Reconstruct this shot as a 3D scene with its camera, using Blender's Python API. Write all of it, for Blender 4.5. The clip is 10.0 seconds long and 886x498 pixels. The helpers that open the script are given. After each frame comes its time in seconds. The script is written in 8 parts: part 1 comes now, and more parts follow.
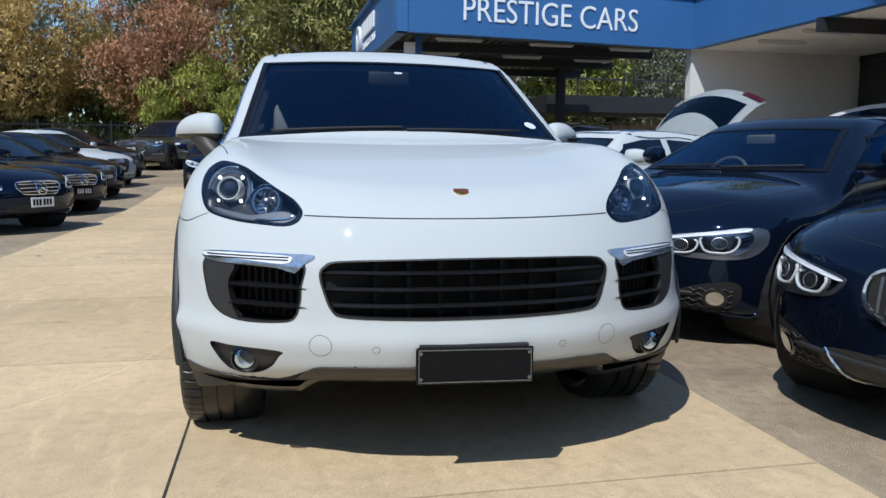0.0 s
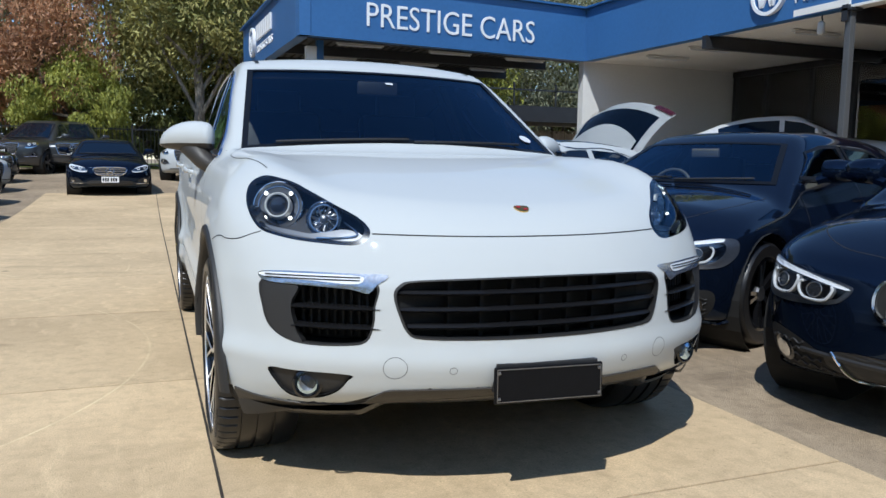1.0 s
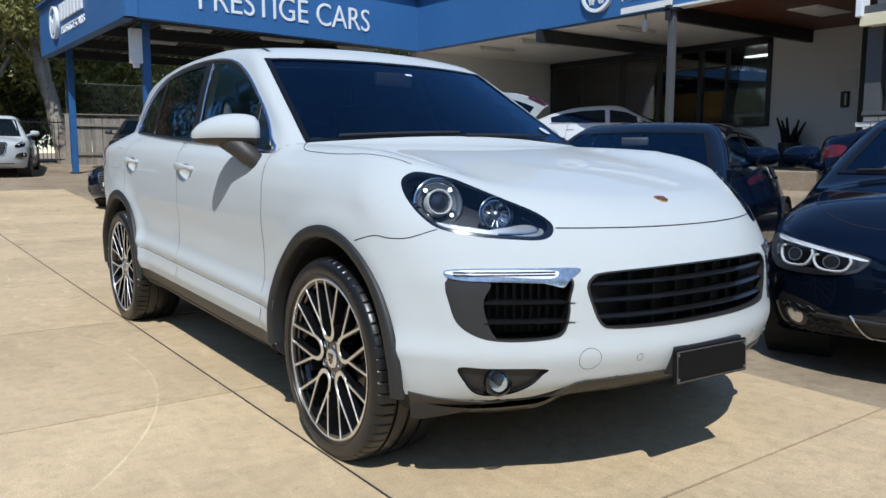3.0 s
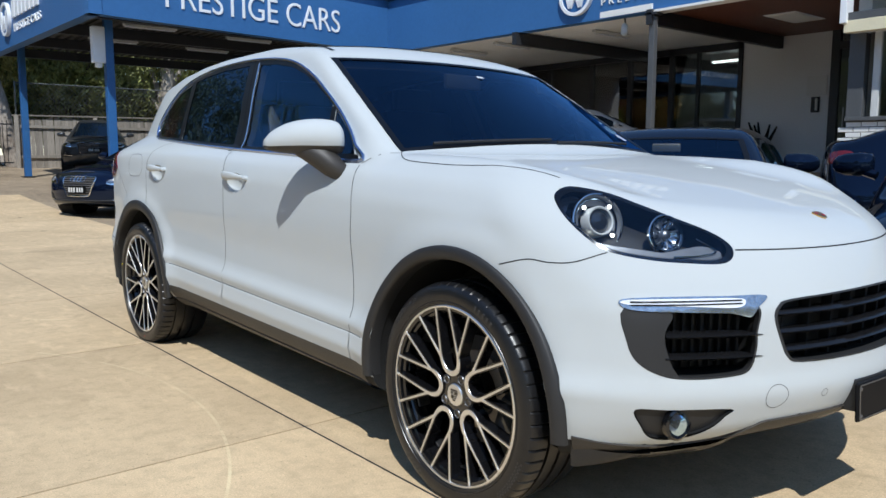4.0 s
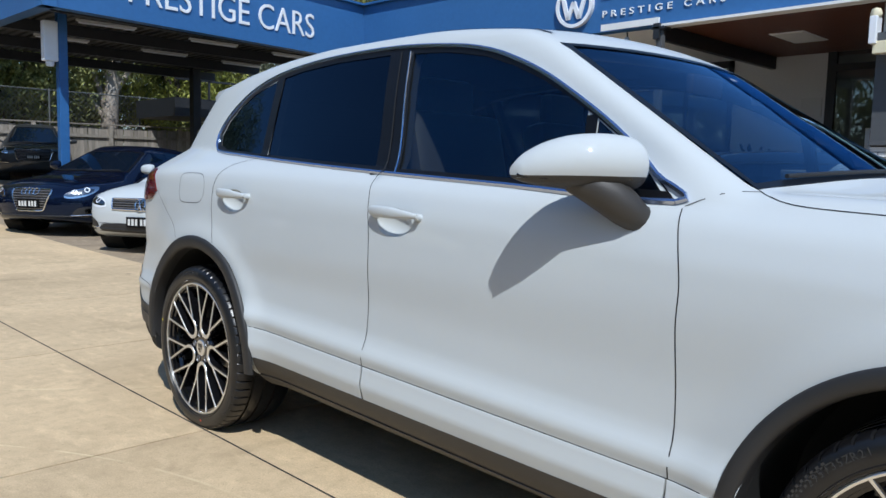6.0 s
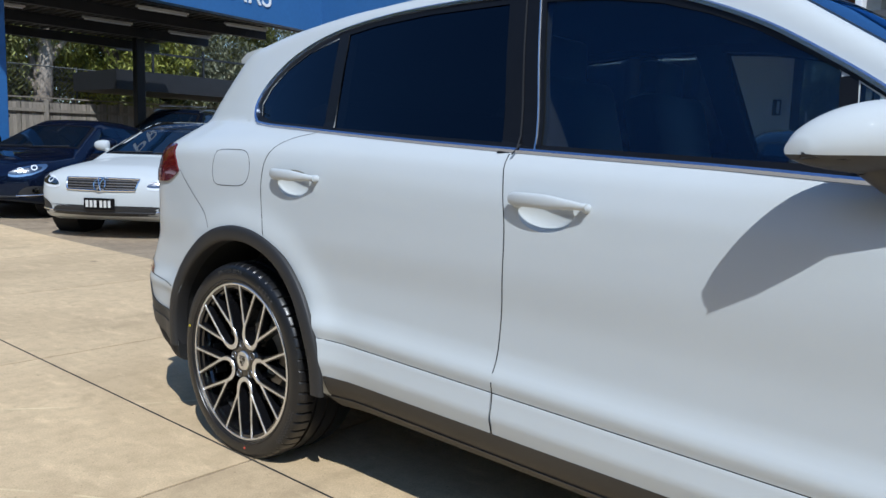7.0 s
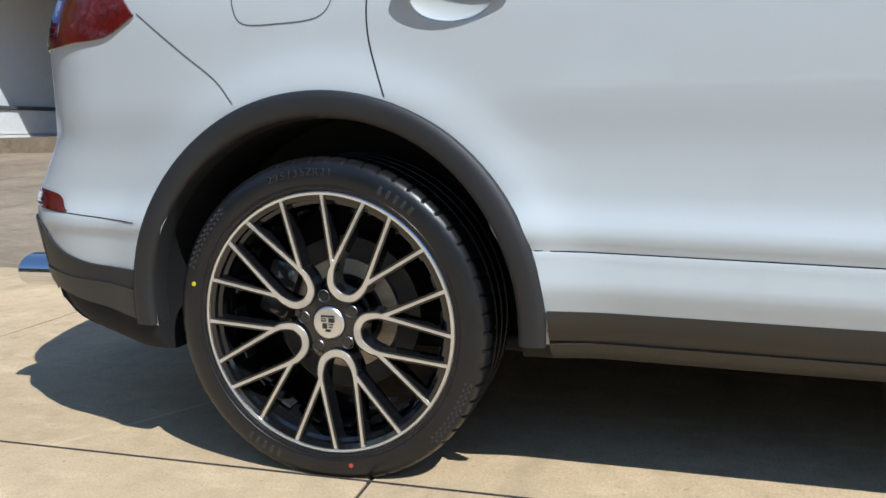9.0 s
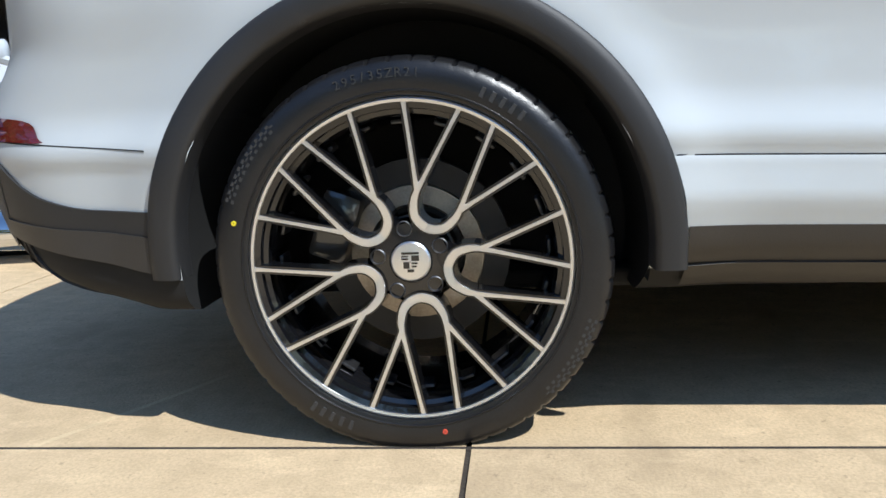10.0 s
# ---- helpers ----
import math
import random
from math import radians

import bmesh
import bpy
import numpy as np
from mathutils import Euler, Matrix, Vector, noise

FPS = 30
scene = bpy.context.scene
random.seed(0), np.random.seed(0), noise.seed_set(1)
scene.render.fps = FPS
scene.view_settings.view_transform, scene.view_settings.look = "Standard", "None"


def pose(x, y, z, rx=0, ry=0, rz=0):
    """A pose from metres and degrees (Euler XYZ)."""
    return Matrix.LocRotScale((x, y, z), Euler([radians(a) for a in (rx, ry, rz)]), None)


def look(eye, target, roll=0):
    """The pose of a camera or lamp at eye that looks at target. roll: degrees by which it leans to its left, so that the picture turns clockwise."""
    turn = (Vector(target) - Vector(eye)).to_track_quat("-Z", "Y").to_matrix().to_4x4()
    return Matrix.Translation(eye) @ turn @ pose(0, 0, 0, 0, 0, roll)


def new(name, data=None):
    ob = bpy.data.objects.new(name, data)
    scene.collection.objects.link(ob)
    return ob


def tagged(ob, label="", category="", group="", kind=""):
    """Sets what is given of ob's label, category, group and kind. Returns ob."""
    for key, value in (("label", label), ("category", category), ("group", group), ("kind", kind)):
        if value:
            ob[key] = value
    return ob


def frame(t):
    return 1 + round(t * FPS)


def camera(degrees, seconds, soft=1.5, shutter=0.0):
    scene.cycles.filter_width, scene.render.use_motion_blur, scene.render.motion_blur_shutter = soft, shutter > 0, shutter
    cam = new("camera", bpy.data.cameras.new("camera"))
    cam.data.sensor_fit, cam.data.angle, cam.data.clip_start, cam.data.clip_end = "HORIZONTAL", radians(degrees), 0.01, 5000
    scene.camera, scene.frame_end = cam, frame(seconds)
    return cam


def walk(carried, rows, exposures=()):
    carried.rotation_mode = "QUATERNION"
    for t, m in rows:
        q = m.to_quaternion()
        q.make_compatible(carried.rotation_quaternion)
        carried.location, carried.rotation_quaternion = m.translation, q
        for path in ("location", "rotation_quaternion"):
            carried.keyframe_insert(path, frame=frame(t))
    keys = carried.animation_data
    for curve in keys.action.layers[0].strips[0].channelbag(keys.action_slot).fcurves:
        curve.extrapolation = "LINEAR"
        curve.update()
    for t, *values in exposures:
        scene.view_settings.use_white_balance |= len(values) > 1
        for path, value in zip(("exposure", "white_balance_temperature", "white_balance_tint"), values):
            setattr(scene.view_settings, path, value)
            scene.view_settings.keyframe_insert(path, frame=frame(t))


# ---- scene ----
cam = camera(59.7, 10.0)
PATH = [
    (0, (-0.591, -3.198, 1.052), (-0.179, -1.255, 0.816), 0.4),
    (0.5, (-0.866, -3.083, 1.063), (-0.302, -1.178, 0.834), 0.8),
    (1, (-1.161, -2.999, 1.084), (-0.449, -1.143, 0.864), 0.9),
    (1.5, (-1.457, -2.889, 1.107), (-0.608, -1.091, 0.889), 0.9),
    (2, (-1.696, -2.75, 1.11), (-0.724, -1.017, 0.885), 0.6),
    (2.2, (-1.797, -2.712, 1.12), (-0.781, -1.005, 0.891), 0.3),
    (3.3, (-2.321, -2.271, 1.088), (-1.114, -0.696, 0.841), 0.2),
    (3.5, (-2.378, -2.147, 1.1), (-1.15, -0.588, 0.854), 0.2),
    (4, (-2.504, -1.822, 1.12), (-1.234, -0.296, 0.882), 0.2),
    (4.5, (-2.56, -1.486, 1.134), (-1.257, 0.015, 0.908), 0.4),
    (5, (-2.53, -1.1, 1.14), (-1.197, 0.376, 0.93), 0.8),
    (5.5, (-2.542, -0.715, 1.151), (-1.179, 0.734, 0.949), 1.1),
    (5.7, (-2.544, -0.532, 1.163), (-1.167, 0.905, 0.964), 1.2),
    (7, (-2.563, 0.523, 1.145), (-1.063, 1.823, 0.893), 1.7),
    (7.5, (-2.543, 0.91, 1.063), (-0.948, 2.084, 0.784), 1.5),
    (8, (-2.509, 1.335, 0.966), (-0.794, 2.321, 0.673), 1.1),
    (8.5, (-2.51, 1.792, 0.879), (-0.685, 2.551, 0.574), 0.0),
    (9, (-2.462, 2.2, 0.768), (-0.562, 2.743, 0.462), -1.3),
    (9.5, (-2.37, 2.529, 0.721), (-0.433, 2.877, 0.364), -2.5),
    (10, (-2.297, 2.704, 0.62), (-0.339, 2.906, 0.264), -2.6),
]
walk(cam, [(t, look(eye, target, roll)) for t, eye, target, roll in PATH], [(0, 0.14, 6000, 7), (4.5, 0.14, 5950, 7), (7, 0.14, 5780, 7), (8.3, 0.17, 5800, 7), (9, 0.30, 5860, 7), (9.6, 0.42, 5880, 7), (10, 0.52, 5880, 7)])

# ---- world, sun, exposure ----
SUN_DIR = Vector((0.155, 0.20, -0.32)).normalized()      # the way the sunlight goes
world = bpy.data.worlds.new("sky")
scene.world = world
world.use_nodes = True
_wn, _wl = world.node_tree.nodes, world.node_tree.links
_sky = _wn.new("ShaderNodeTexSky")
_sky.sky_type = "NISHITA"
_sky.sun_disc = False
_sky.sun_elevation = math.asin(-SUN_DIR.z)
_sky.sun_rotation = math.atan2(-SUN_DIR.x, -SUN_DIR.y)
_sky.altitude, _sky.air_density, _sky.dust_density, _sky.ozone_density = 50, 1.0, 0.05, 3.5
_bg = _wn["Background"]
_bg.inputs["Strength"].default_value = 0.125
_wl.new(_sky.outputs["Color"], _bg.inputs["Color"])
sun = new("sun", bpy.data.lights.new("sun", "SUN"))
sun.data.energy, sun.data.angle, sun.data.color = 3.9, radians(0.53), (1.0, 0.965, 0.91)
sun.matrix_world = look((0, 0, 0), SUN_DIR)


# ---- materials ----
def material(name, base, rough=0.5, metal=0.0, vary=0.0, scale=5.0, fine=60.0, bump=0.0, coat=0.0, second=None, spec=0.5, random_tone=0.0, stretch=(1, 1, 1), spec_tint=None):
    """A procedural surface: base colour with broad and fine variation, optional relief, optional clear coat."""
    m = bpy.data.materials.new(name)
    m.use_nodes = True
    n, l = m.node_tree.nodes, m.node_tree.links
    p = n["Principled BSDF"]
    p.inputs["Base Color"].default_value = (*base, 1)
    p.inputs["Roughness"].default_value, p.inputs["Metallic"].default_value = rough, metal
    p.inputs["Specular IOR Level"].default_value = spec
    if spec_tint:
        p.inputs["Specular Tint"].default_value = (*spec_tint, 1)
    if coat:
        p.inputs["Coat Weight"].default_value, p.inputs["Coat Roughness"].default_value = coat, 0.02
    if vary or bump or second:
        co = n.new("ShaderNodeTexCoord")
        mp = n.new("ShaderNodeMapping")
        mp.inputs["Scale"].default_value = stretch
        l.new(co.outputs["Object"], mp.inputs["Vector"])
        a, b = n.new("ShaderNodeTexNoise"), n.new("ShaderNodeTexNoise")
        a.inputs["Scale"].default_value, a.inputs["Detail"].default_value = scale, 5
        b.inputs["Scale"].default_value, b.inputs["Detail"].default_value = fine, 3
        for tex in (a, b):
            l.new(mp.outputs["Vector"], tex.inputs["Vector"])
        add = n.new("ShaderNodeMath")
        add.operation = "ADD"
        l.new(a.outputs["Fac"], add.inputs[0]), l.new(b.outputs["Fac"], add.inputs[1])
        ramp = n.new("ShaderNodeMapRange")
        ramp.inputs["From Min"].default_value, ramp.inputs["From Max"].default_value = 0.65, 1.35
        l.new(add.outputs[0], ramp.inputs["Value"])
        mix = n.new("ShaderNodeMix")
        mix.data_type = "RGBA"
        lo = second or tuple(c * (1 - vary) for c in base)
        hi = base if second else tuple(min(1, c * (1 + vary)) for c in base)
        mix.inputs["A"].default_value, mix.inputs["B"].default_value = (*lo, 1), (*hi, 1)
        l.new(ramp.outputs["Result"], mix.inputs["Factor"])
        out = mix.outputs["Result"]
        if random_tone:
            info, hsv, sc = n.new("ShaderNodeObjectInfo"), n.new("ShaderNodeHueSaturation"), n.new("ShaderNodeMapRange")
            sc.inputs["To Min"].default_value, sc.inputs["To Max"].default_value = 1 - random_tone, 1 + random_tone
            l.new(info.outputs["Random"], sc.inputs["Value"]), l.new(sc.outputs["Result"], hsv.inputs["Value"])
            l.new(out, hsv.inputs["Color"])
            out = hsv.outputs["Color"]
        l.new(out, p.inputs["Base Color"])
        if bump:
            bp = n.new("ShaderNodeBump")
            bp.inputs["Strength"].default_value, bp.inputs["Distance"].default_value = min(1, bump * 4), 0.01
            l.new(add.outputs[0], bp.inputs["Height"]), l.new(bp.outputs["Normal"], p.inputs["Normal"])
    return m


def glass_material(name, tint, index=1.52, gloss=(1, 1, 1)):
    """Tinted clear pane: see-through film with a glossy skin by Fresnel."""
    m = bpy.data.materials.new(name)
    m.use_nodes = True
    n, l = m.node_tree.nodes, m.node_tree.links
    n.remove(n["Principled BSDF"])
    tr, gl, mx, fr = n.new("ShaderNodeBsdfTransparent"), n.new("ShaderNodeBsdfGlossy"), n.new("ShaderNodeMixShader"), n.new("ShaderNodeFresnel")
    tr.inputs["Color"].default_value = (*tint, 1)
    gl.inputs["Roughness"].default_value = 0.01
    gl.inputs["Color"].default_value = (*gloss, 1)
    fr.inputs["IOR"].default_value = index
    l.new(fr.outputs[0], mx.inputs[0]), l.new(tr.outputs[0], mx.inputs[1]), l.new(gl.outputs[0], mx.inputs[2])
    l.new(mx.outputs[0], n["Material Output"].inputs["Surface"])
    return m


def glow_material(name, color, strength):
    m = bpy.data.materials.new(name)
    m.use_nodes = True
    p = m.node_tree.nodes["Principled BSDF"]
    p.inputs["Base Color"].default_value = (*color, 1)
    p.inputs["Emission Color"].default_value, p.inputs["Emission Strength"].default_value = (*color, 1), strength
    return m


def concrete(name, light, dark, bump, tyre_marks=False):
    """Weathered cast concrete: broad clouds, blotches, grit, rust-brown runs, oil drips, and faint tyre arcs."""
    m = bpy.data.materials.new(name)
    m.use_nodes = True
    n, l = m.node_tree.nodes, m.node_tree.links
    p = n["Principled BSDF"]
    p.inputs["Roughness"].default_value, p.inputs["Specular IOR Level"].default_value = 0.8, 0.3
    co = n.new("ShaderNodeTexCoord")

    def noise(scale, detail, lo, hi, stretch=(1, 1, 1), twist=0.0):
        mp, t, r = n.new("ShaderNodeMapping"), n.new("ShaderNodeTexNoise"), n.new("ShaderNodeMapRange")
        mp.inputs["Scale"].default_value = stretch
        mp.inputs["Rotation"].default_value = (0, 0, twist)
        t.inputs["Scale"].default_value, t.inputs["Detail"].default_value, t.inputs["Roughness"].default_value = scale, detail, 0.62
        r.inputs["From Min"].default_value, r.inputs["From Max"].default_value = lo, hi
        l.new(co.outputs["Object"], mp.inputs["Vector"]), l.new(mp.outputs["Vector"], t.inputs["Vector"]), l.new(t.outputs["Fac"], r.inputs["Value"])
        return r.outputs["Result"]

    def blend(a, b, fac, how="MIX"):
        mx = n.new("ShaderNodeMix")
        mx.data_type, mx.blend_type = "RGBA", how
        for key, val in (("A", a), ("B", b)):
            if isinstance(val, tuple):
                mx.inputs[key].default_value = (*val, 1)
            else:
                l.new(val, mx.inputs[key])
        l.new(fac, mx.inputs["Factor"])
        return mx.outputs["Result"]

    def scaled(v, k):
        q = n.new("ShaderNodeMath")
        q.operation = "MULTIPLY"
        q.inputs[1].default_value = k
        l.new(v, q.inputs[0])
        return q.outputs[0]

    cloud = noise(0.55, 6, 0.32, 0.66)
    col = blend(dark, light, cloud)
    col = blend(col, tuple(c * 1.16 for c in light), scaled(noise(2.6, 7, 0.52, 0.72, (1, 0.45, 1), 0.3), 0.55))
    col = blend(col, tuple(c * 0.66 for c in dark), scaled(noise(1.7, 8, 0.56, 0.74, (0.5, 1.6, 1), -0.5), 0.75))
    col = blend(col, (0.20, 0.125, 0.07), scaled(noise(3.4, 5, 0.62, 0.78), 0.45))
    col = blend(col, tuple(c * 0.80 for c in dark), scaled(noise(14, 6, 0.46, 0.66), 0.42))
    col = blend(col, tuple(min(0.9, c * 1.22) for c in light), scaled(noise(7, 6, 0.54, 0.70, (1.6, 0.6, 1), 0.9), 0.45))
    grit = noise(150, 2, 0.30, 0.75)
    col = blend(col, tuple(c * 0.72 for c in dark), scaled(grit, 0.55))
    col = blend(col, tuple(c * 0.45 for c in dark), scaled(noise(55, 3, 0.62, 0.74), 0.55))
    vo, vr = n.new("ShaderNodeTexVoronoi"), n.new("ShaderNodeMapRange")
    vo.inputs["Scale"].default_value = 1.5
    vo.inputs["Randomness"].default_value = 1.0
    wob = n.new("ShaderNodeMix")
    wob.data_type = "RGBA"
    wn = n.new("ShaderNodeTexNoise")
    wn.inputs["Scale"].default_value = 9
    wob.inputs["Factor"].default_value = 0.06
    l.new(co.outputs["Object"], wn.inputs["Vector"]), l.new(co.outputs["Object"], wob.inputs["A"]), l.new(wn.outputs["Color"], wob.inputs["B"]), l.new(wob.outputs["Result"], vo.inputs["Vector"])
    vr.inputs["From Min"].default_value, vr.inputs["From Max"].default_value, vr.inputs["To Min"].default_value, vr.inputs["To Max"].default_value = 0.035, 0.065, 0.75, 0.0
    l.new(vo.outputs["Distance"], vr.inputs["Value"])
    col = blend(col, (0.07, 0.055, 0.04), vr.outputs["Result"])
    if tyre_marks:
        sep = n.new("ShaderNodeSeparateXYZ")
        l.new(co.outputs["Object"], sep.inputs[0])
        for cx, cy, r0, w in ((-3.56, 1.71, 2.39, 0.006), (-4.4, 5.4, 3.05, 0.005), (2.6, 9.0, 6.4, 0.008)):
            d1, ln, ab, sm = n.new("ShaderNodeVectorMath"), n.new("ShaderNodeVectorMath"), n.new("ShaderNodeMath"), n.new("ShaderNodeMapRange")
            d1.operation, ln.operation = "SUBTRACT", "LENGTH"
            d1.inputs[1].default_value = (cx, cy, 0)
            ab.operation = "COMPARE"
            ab.inputs[1].default_value, ab.inputs[2].default_value = r0, w
            l.new(co.outputs["Object"], d1.inputs[0]), l.new(d1.outputs["Vector"], ln.inputs[0]), l.new(ln.outputs["Value"], ab.inputs[0])
            pr = n.new("ShaderNodeMath")
            pr.operation = "MULTIPLY"
            l.new(ab.outputs[0], pr.inputs[0]), l.new(noise(2.2, 4, 0.42, 0.66), pr.inputs[1])
            col = blend(col, tuple(min(0.85, c * 1.3) for c in light), scaled(pr.outputs[0], 0.6))
    info, hsv, sc = n.new("ShaderNodeObjectInfo"), n.new("ShaderNodeHueSaturation"), n.new("ShaderNodeMapRange")
    sc.inputs["To Min"].default_value, sc.inputs["To Max"].default_value = 0.94, 1.05
    l.new(info.outputs["Random"], sc.inputs["Value"]), l.new(sc.outputs["Result"], hsv.inputs["Value"]), l.new(col, hsv.inputs["Color"])
    l.new(hsv.outputs["Color"], p.inputs["Base Color"])
    bp = n.new("ShaderNodeBump")
    bp.inputs["Strength"].default_value, bp.inputs["Distance"].default_value = min(1, bump * 4), 0.01
    l.new(grit, bp.inputs["Height"]), l.new(bp.outputs["Normal"], p.inputs["Normal"])
    return m


M = {}
M["white_paint"] = material("white_paint", (0.50, 0.527, 0.535), 0.5, 0, 0.012, 3, 700, 0, 0.55, None, 0.0)
# dark paints: blue specular tint put in for a deeper sky's reflection
M["black_paint"] = material("black_paint", (0.0030, 0.0055, 0.013), 0.045, 0, 0.1, 4, 300, 0, 0, None, 0.5, spec_tint=(0.40, 0.61, 1.0))
M["navy_paint"] = material("navy_paint", (0.003, 0.0055, 0.016), 0.05, 0, 0.1, 4, 300, 0, 0, None, 0.5, spec_tint=(0.48, 0.65, 1.0))
M["grey_paint"] = material("grey_paint", (0.055, 0.058, 0.062), 0.30, 0.5, 0.1, 4, 300, 0, 1.0)
M["silver_paint"] = material("silver_paint", (0.62, 0.63, 0.64), 0.3, 0.2, 0.04, 4, 300, 0, 1.0)
M["trim"] = material("black_trim_plastic", (0.019, 0.019, 0.020), 0.55, 0, 0.12, 8, 500, 0.02)
M["brown_trim"] = material("brown_black_trim_plastic", (0.036, 0.032, 0.028), 0.5, 0, 0.15, 6, 400, 0.02)
M["gloss_black"] = material("gloss_black", (0.006, 0.006, 0.007), 0.12, 0, 0.1, 6, 200, 0, 0.6)
M["dark"] = material("dark_void", (0.006, 0.006, 0.006), 0.8, 0, 0.2, 8, 100)
M["frit"] = material("screen_border_black", (0.005, 0.005, 0.006), 0.35, 0, 0.1, 20, 200, 0, 0, None, 0.25)
M["gap"] = material("panel_gap", (0.012, 0.012, 0.013), 0.7)
M["soft_gap"] = material("shut_line", (0.10, 0.10, 0.105), 0.7)
M["chrome"] = material("chrome", (0.78, 0.79, 0.80), 0.08, 1.0)
# chrome window trim, the blue of the reflected sky put into its metal colour
M["bright_trim"] = material("sky_tinted_chrome", (0.48, 0.57, 0.78), 0.22, 1.0)
M["satin"] = material("machined_alloy", (0.80, 0.81, 0.83), 0.30, 1.0, 0.04, 20, 400)
M["dull_metal"] = material("dull_metal", (0.30, 0.30, 0.31), 0.4, 1.0, 0.2, 15, 200)
M["rubber"] = material("tyre_rubber", (0.009, 0.009, 0.010), 0.33, 0, 0.35, 14, 260, 0.012, 0, None, 0.5)
M["dark_chrome"] = material("dark_chrome", (0.42, 0.43, 0.45), 0.14, 1.0)
M["grille_black"] = material("grille_black", (0.008, 0.008, 0.009), 0.26, 0, 0.15, 10, 300, 0.01, 0, None, 0.6)
# the last colour tints the reflections blue, painting in a bluer sky
M["lens"] = glass_material("lamp_glass", (0.93, 0.95, 0.97), 1.62, (0.6, 0.8, 1.0))
M["tint"] = glass_material("tinted_glass", (0.62, 0.72, 0.74), 1.60, (0.36, 0.64, 1.0))
M["dark_tint"] = glass_material("privacy_glass", (0.045, 0.055, 0.065), 1.50, (0.40, 0.60, 0.85))
# opaque pane; its navy base and blue tint imitate reflected sky
M["far_glass"] = material("far_car_glass", (0.003, 0.007, 0.015), 0.02, 0, 0.1, 3, 100, 0, 0, None, 0.55, spec_tint=(0.50, 0.72, 1.0))
M["red_lens"] = material("red_lamp_plastic", (0.11, 0.004, 0.006), 0.08, 0, 0.3, 20, 120, 0, 1.0)
M["ring_white"] = material("white_ring_lamp", (0.50, 0.52, 0.54), 0.3)
M["amber"] = material("amber_reflector", (0.5, 0.12, 0.01), 0.2)
M["plate_black"] = material("black_number_plate", (0.005, 0.005, 0.006), 0.5, 0, 0.2, 20, 200, 0, 0, None, 0.15)
M["plate_grey"] = material("grey_plate_bars", (0.60, 0.60, 0.58), 0.5)
M["gold"] = material("gold_crest", (0.72, 0.45, 0.14), 0.28, 1.0)
M["crest_red"] = material("crest_red", (0.45, 0.02, 0.02), 0.3)
M["lamp_white"] = material("lamp_white", (0.75, 0.78, 0.82), 0.2, 0, 0, 5, 60, 0, 1.0)
M["lamp_grey"] = material("lamp_inner_grey", (0.19, 0.20, 0.22), 0.35, 0.3, 0.1, 20, 300)
M["lamp_bed"] = material("smoked_chrome", (0.28, 0.285, 0.295), 0.16, 1.0)
M["lamp_clear"] = material("clear_ribbed_lamp", (0.62, 0.63, 0.65), 0.16, 0.9, 0.3, 60, 300)
M["projector_glass"] = material("projector_glass", (0.02, 0.022, 0.026), 0.03, 0, 0.1, 20, 200, 0, 1.0)
M["seat"] = material("dark_leather", (0.018, 0.018, 0.020), 0.5, 0, 0.2, 20, 300, 0.02)
M["drive"] = concrete("tan_concrete", (0.75, 0.565, 0.345), (0.52, 0.385, 0.230), 0.04, True)
M["bay"] = concrete("brown_grey_concrete", (0.50, 0.39, 0.265), (0.25, 0.19, 0.13), 0.12)
M["grime"] = material("joint_grime", (0.045, 0.035, 0.026), 0.95, 0, 0.5, 12, 160, 0.1)
M["blue"] = material("blue_fascia_paint", (0.042, 0.135, 0.33), 0.42, 0, 0.08, 0.7, 12, 0.01)
M["blue_post"] = material("blue_post_paint", (0.030, 0.115, 0.30), 0.4, 0, 0.12, 2, 30, 0.01)
M["sign_white"] = material("white_letters", (0.82, 0.83, 0.84), 0.4, 0, 0.03, 4, 50)
M["soffit"] = material("white_soffit", (0.80, 0.79, 0.75), 0.7, 0, 0.06, 0.8, 20, 0.02)
M["wall"] = material("grey_wall_paint", (0.66, 0.66, 0.65), 0.8, 0, 0.05, 0.7, 30, 0.03)
M["brick_white"] = material("white_painted_brick", (0.72, 0.72, 0.70), 0.75, 0, 0.08, 5, 60, 0.08, 0, None, 0.4, 0.06)
M["steel"] = material("charcoal_steel", (0.022, 0.023, 0.026), 0.45, 0, 0.2, 3, 40, 0.01)
M["post_grey"] = material("grey_post_paint", (0.085, 0.088, 0.092), 0.5, 0, 0.1, 3, 40, 0.01)
M["deck"] = material("canopy_deck_steel", (0.13, 0.125, 0.115), 0.5, 0.6, 0.35, 1.2, 18, 0.02)
M["timber"] = material("stained_timber_soffit", (0.16, 0.050, 0.018), 0.45, 0, 0.0, 2, 25, 0.02, 0, (0.09, 0.028, 0.011), 0.5, 0.12, (1, 8, 1))
M["cream"] = material("cream_fascia", (0.78, 0.70, 0.48), 0.6, 0, 0.05, 2, 30)
M["paling"] = material("weathered_paling", (0.36, 0.32, 0.27), 0.9, 0, 0.0, 3, 40, 0.1, 0, (0.20, 0.175, 0.145), 0.3, 0.2, (6, 6, 1))
M["iron"] = material("black_iron", (0.012, 0.012, 0.013), 0.5)
M["wire"] = material("galvanised_wire", (0.13, 0.135, 0.13), 0.6, 0.5)
M["bark"] = material("pale_gum_bark", (0.44, 0.39, 0.33), 0.9, 0, 0.0, 2.5, 24, 0.15, 0, (0.16, 0.12, 0.09), 0.3, 0, (1, 1, 0.3))
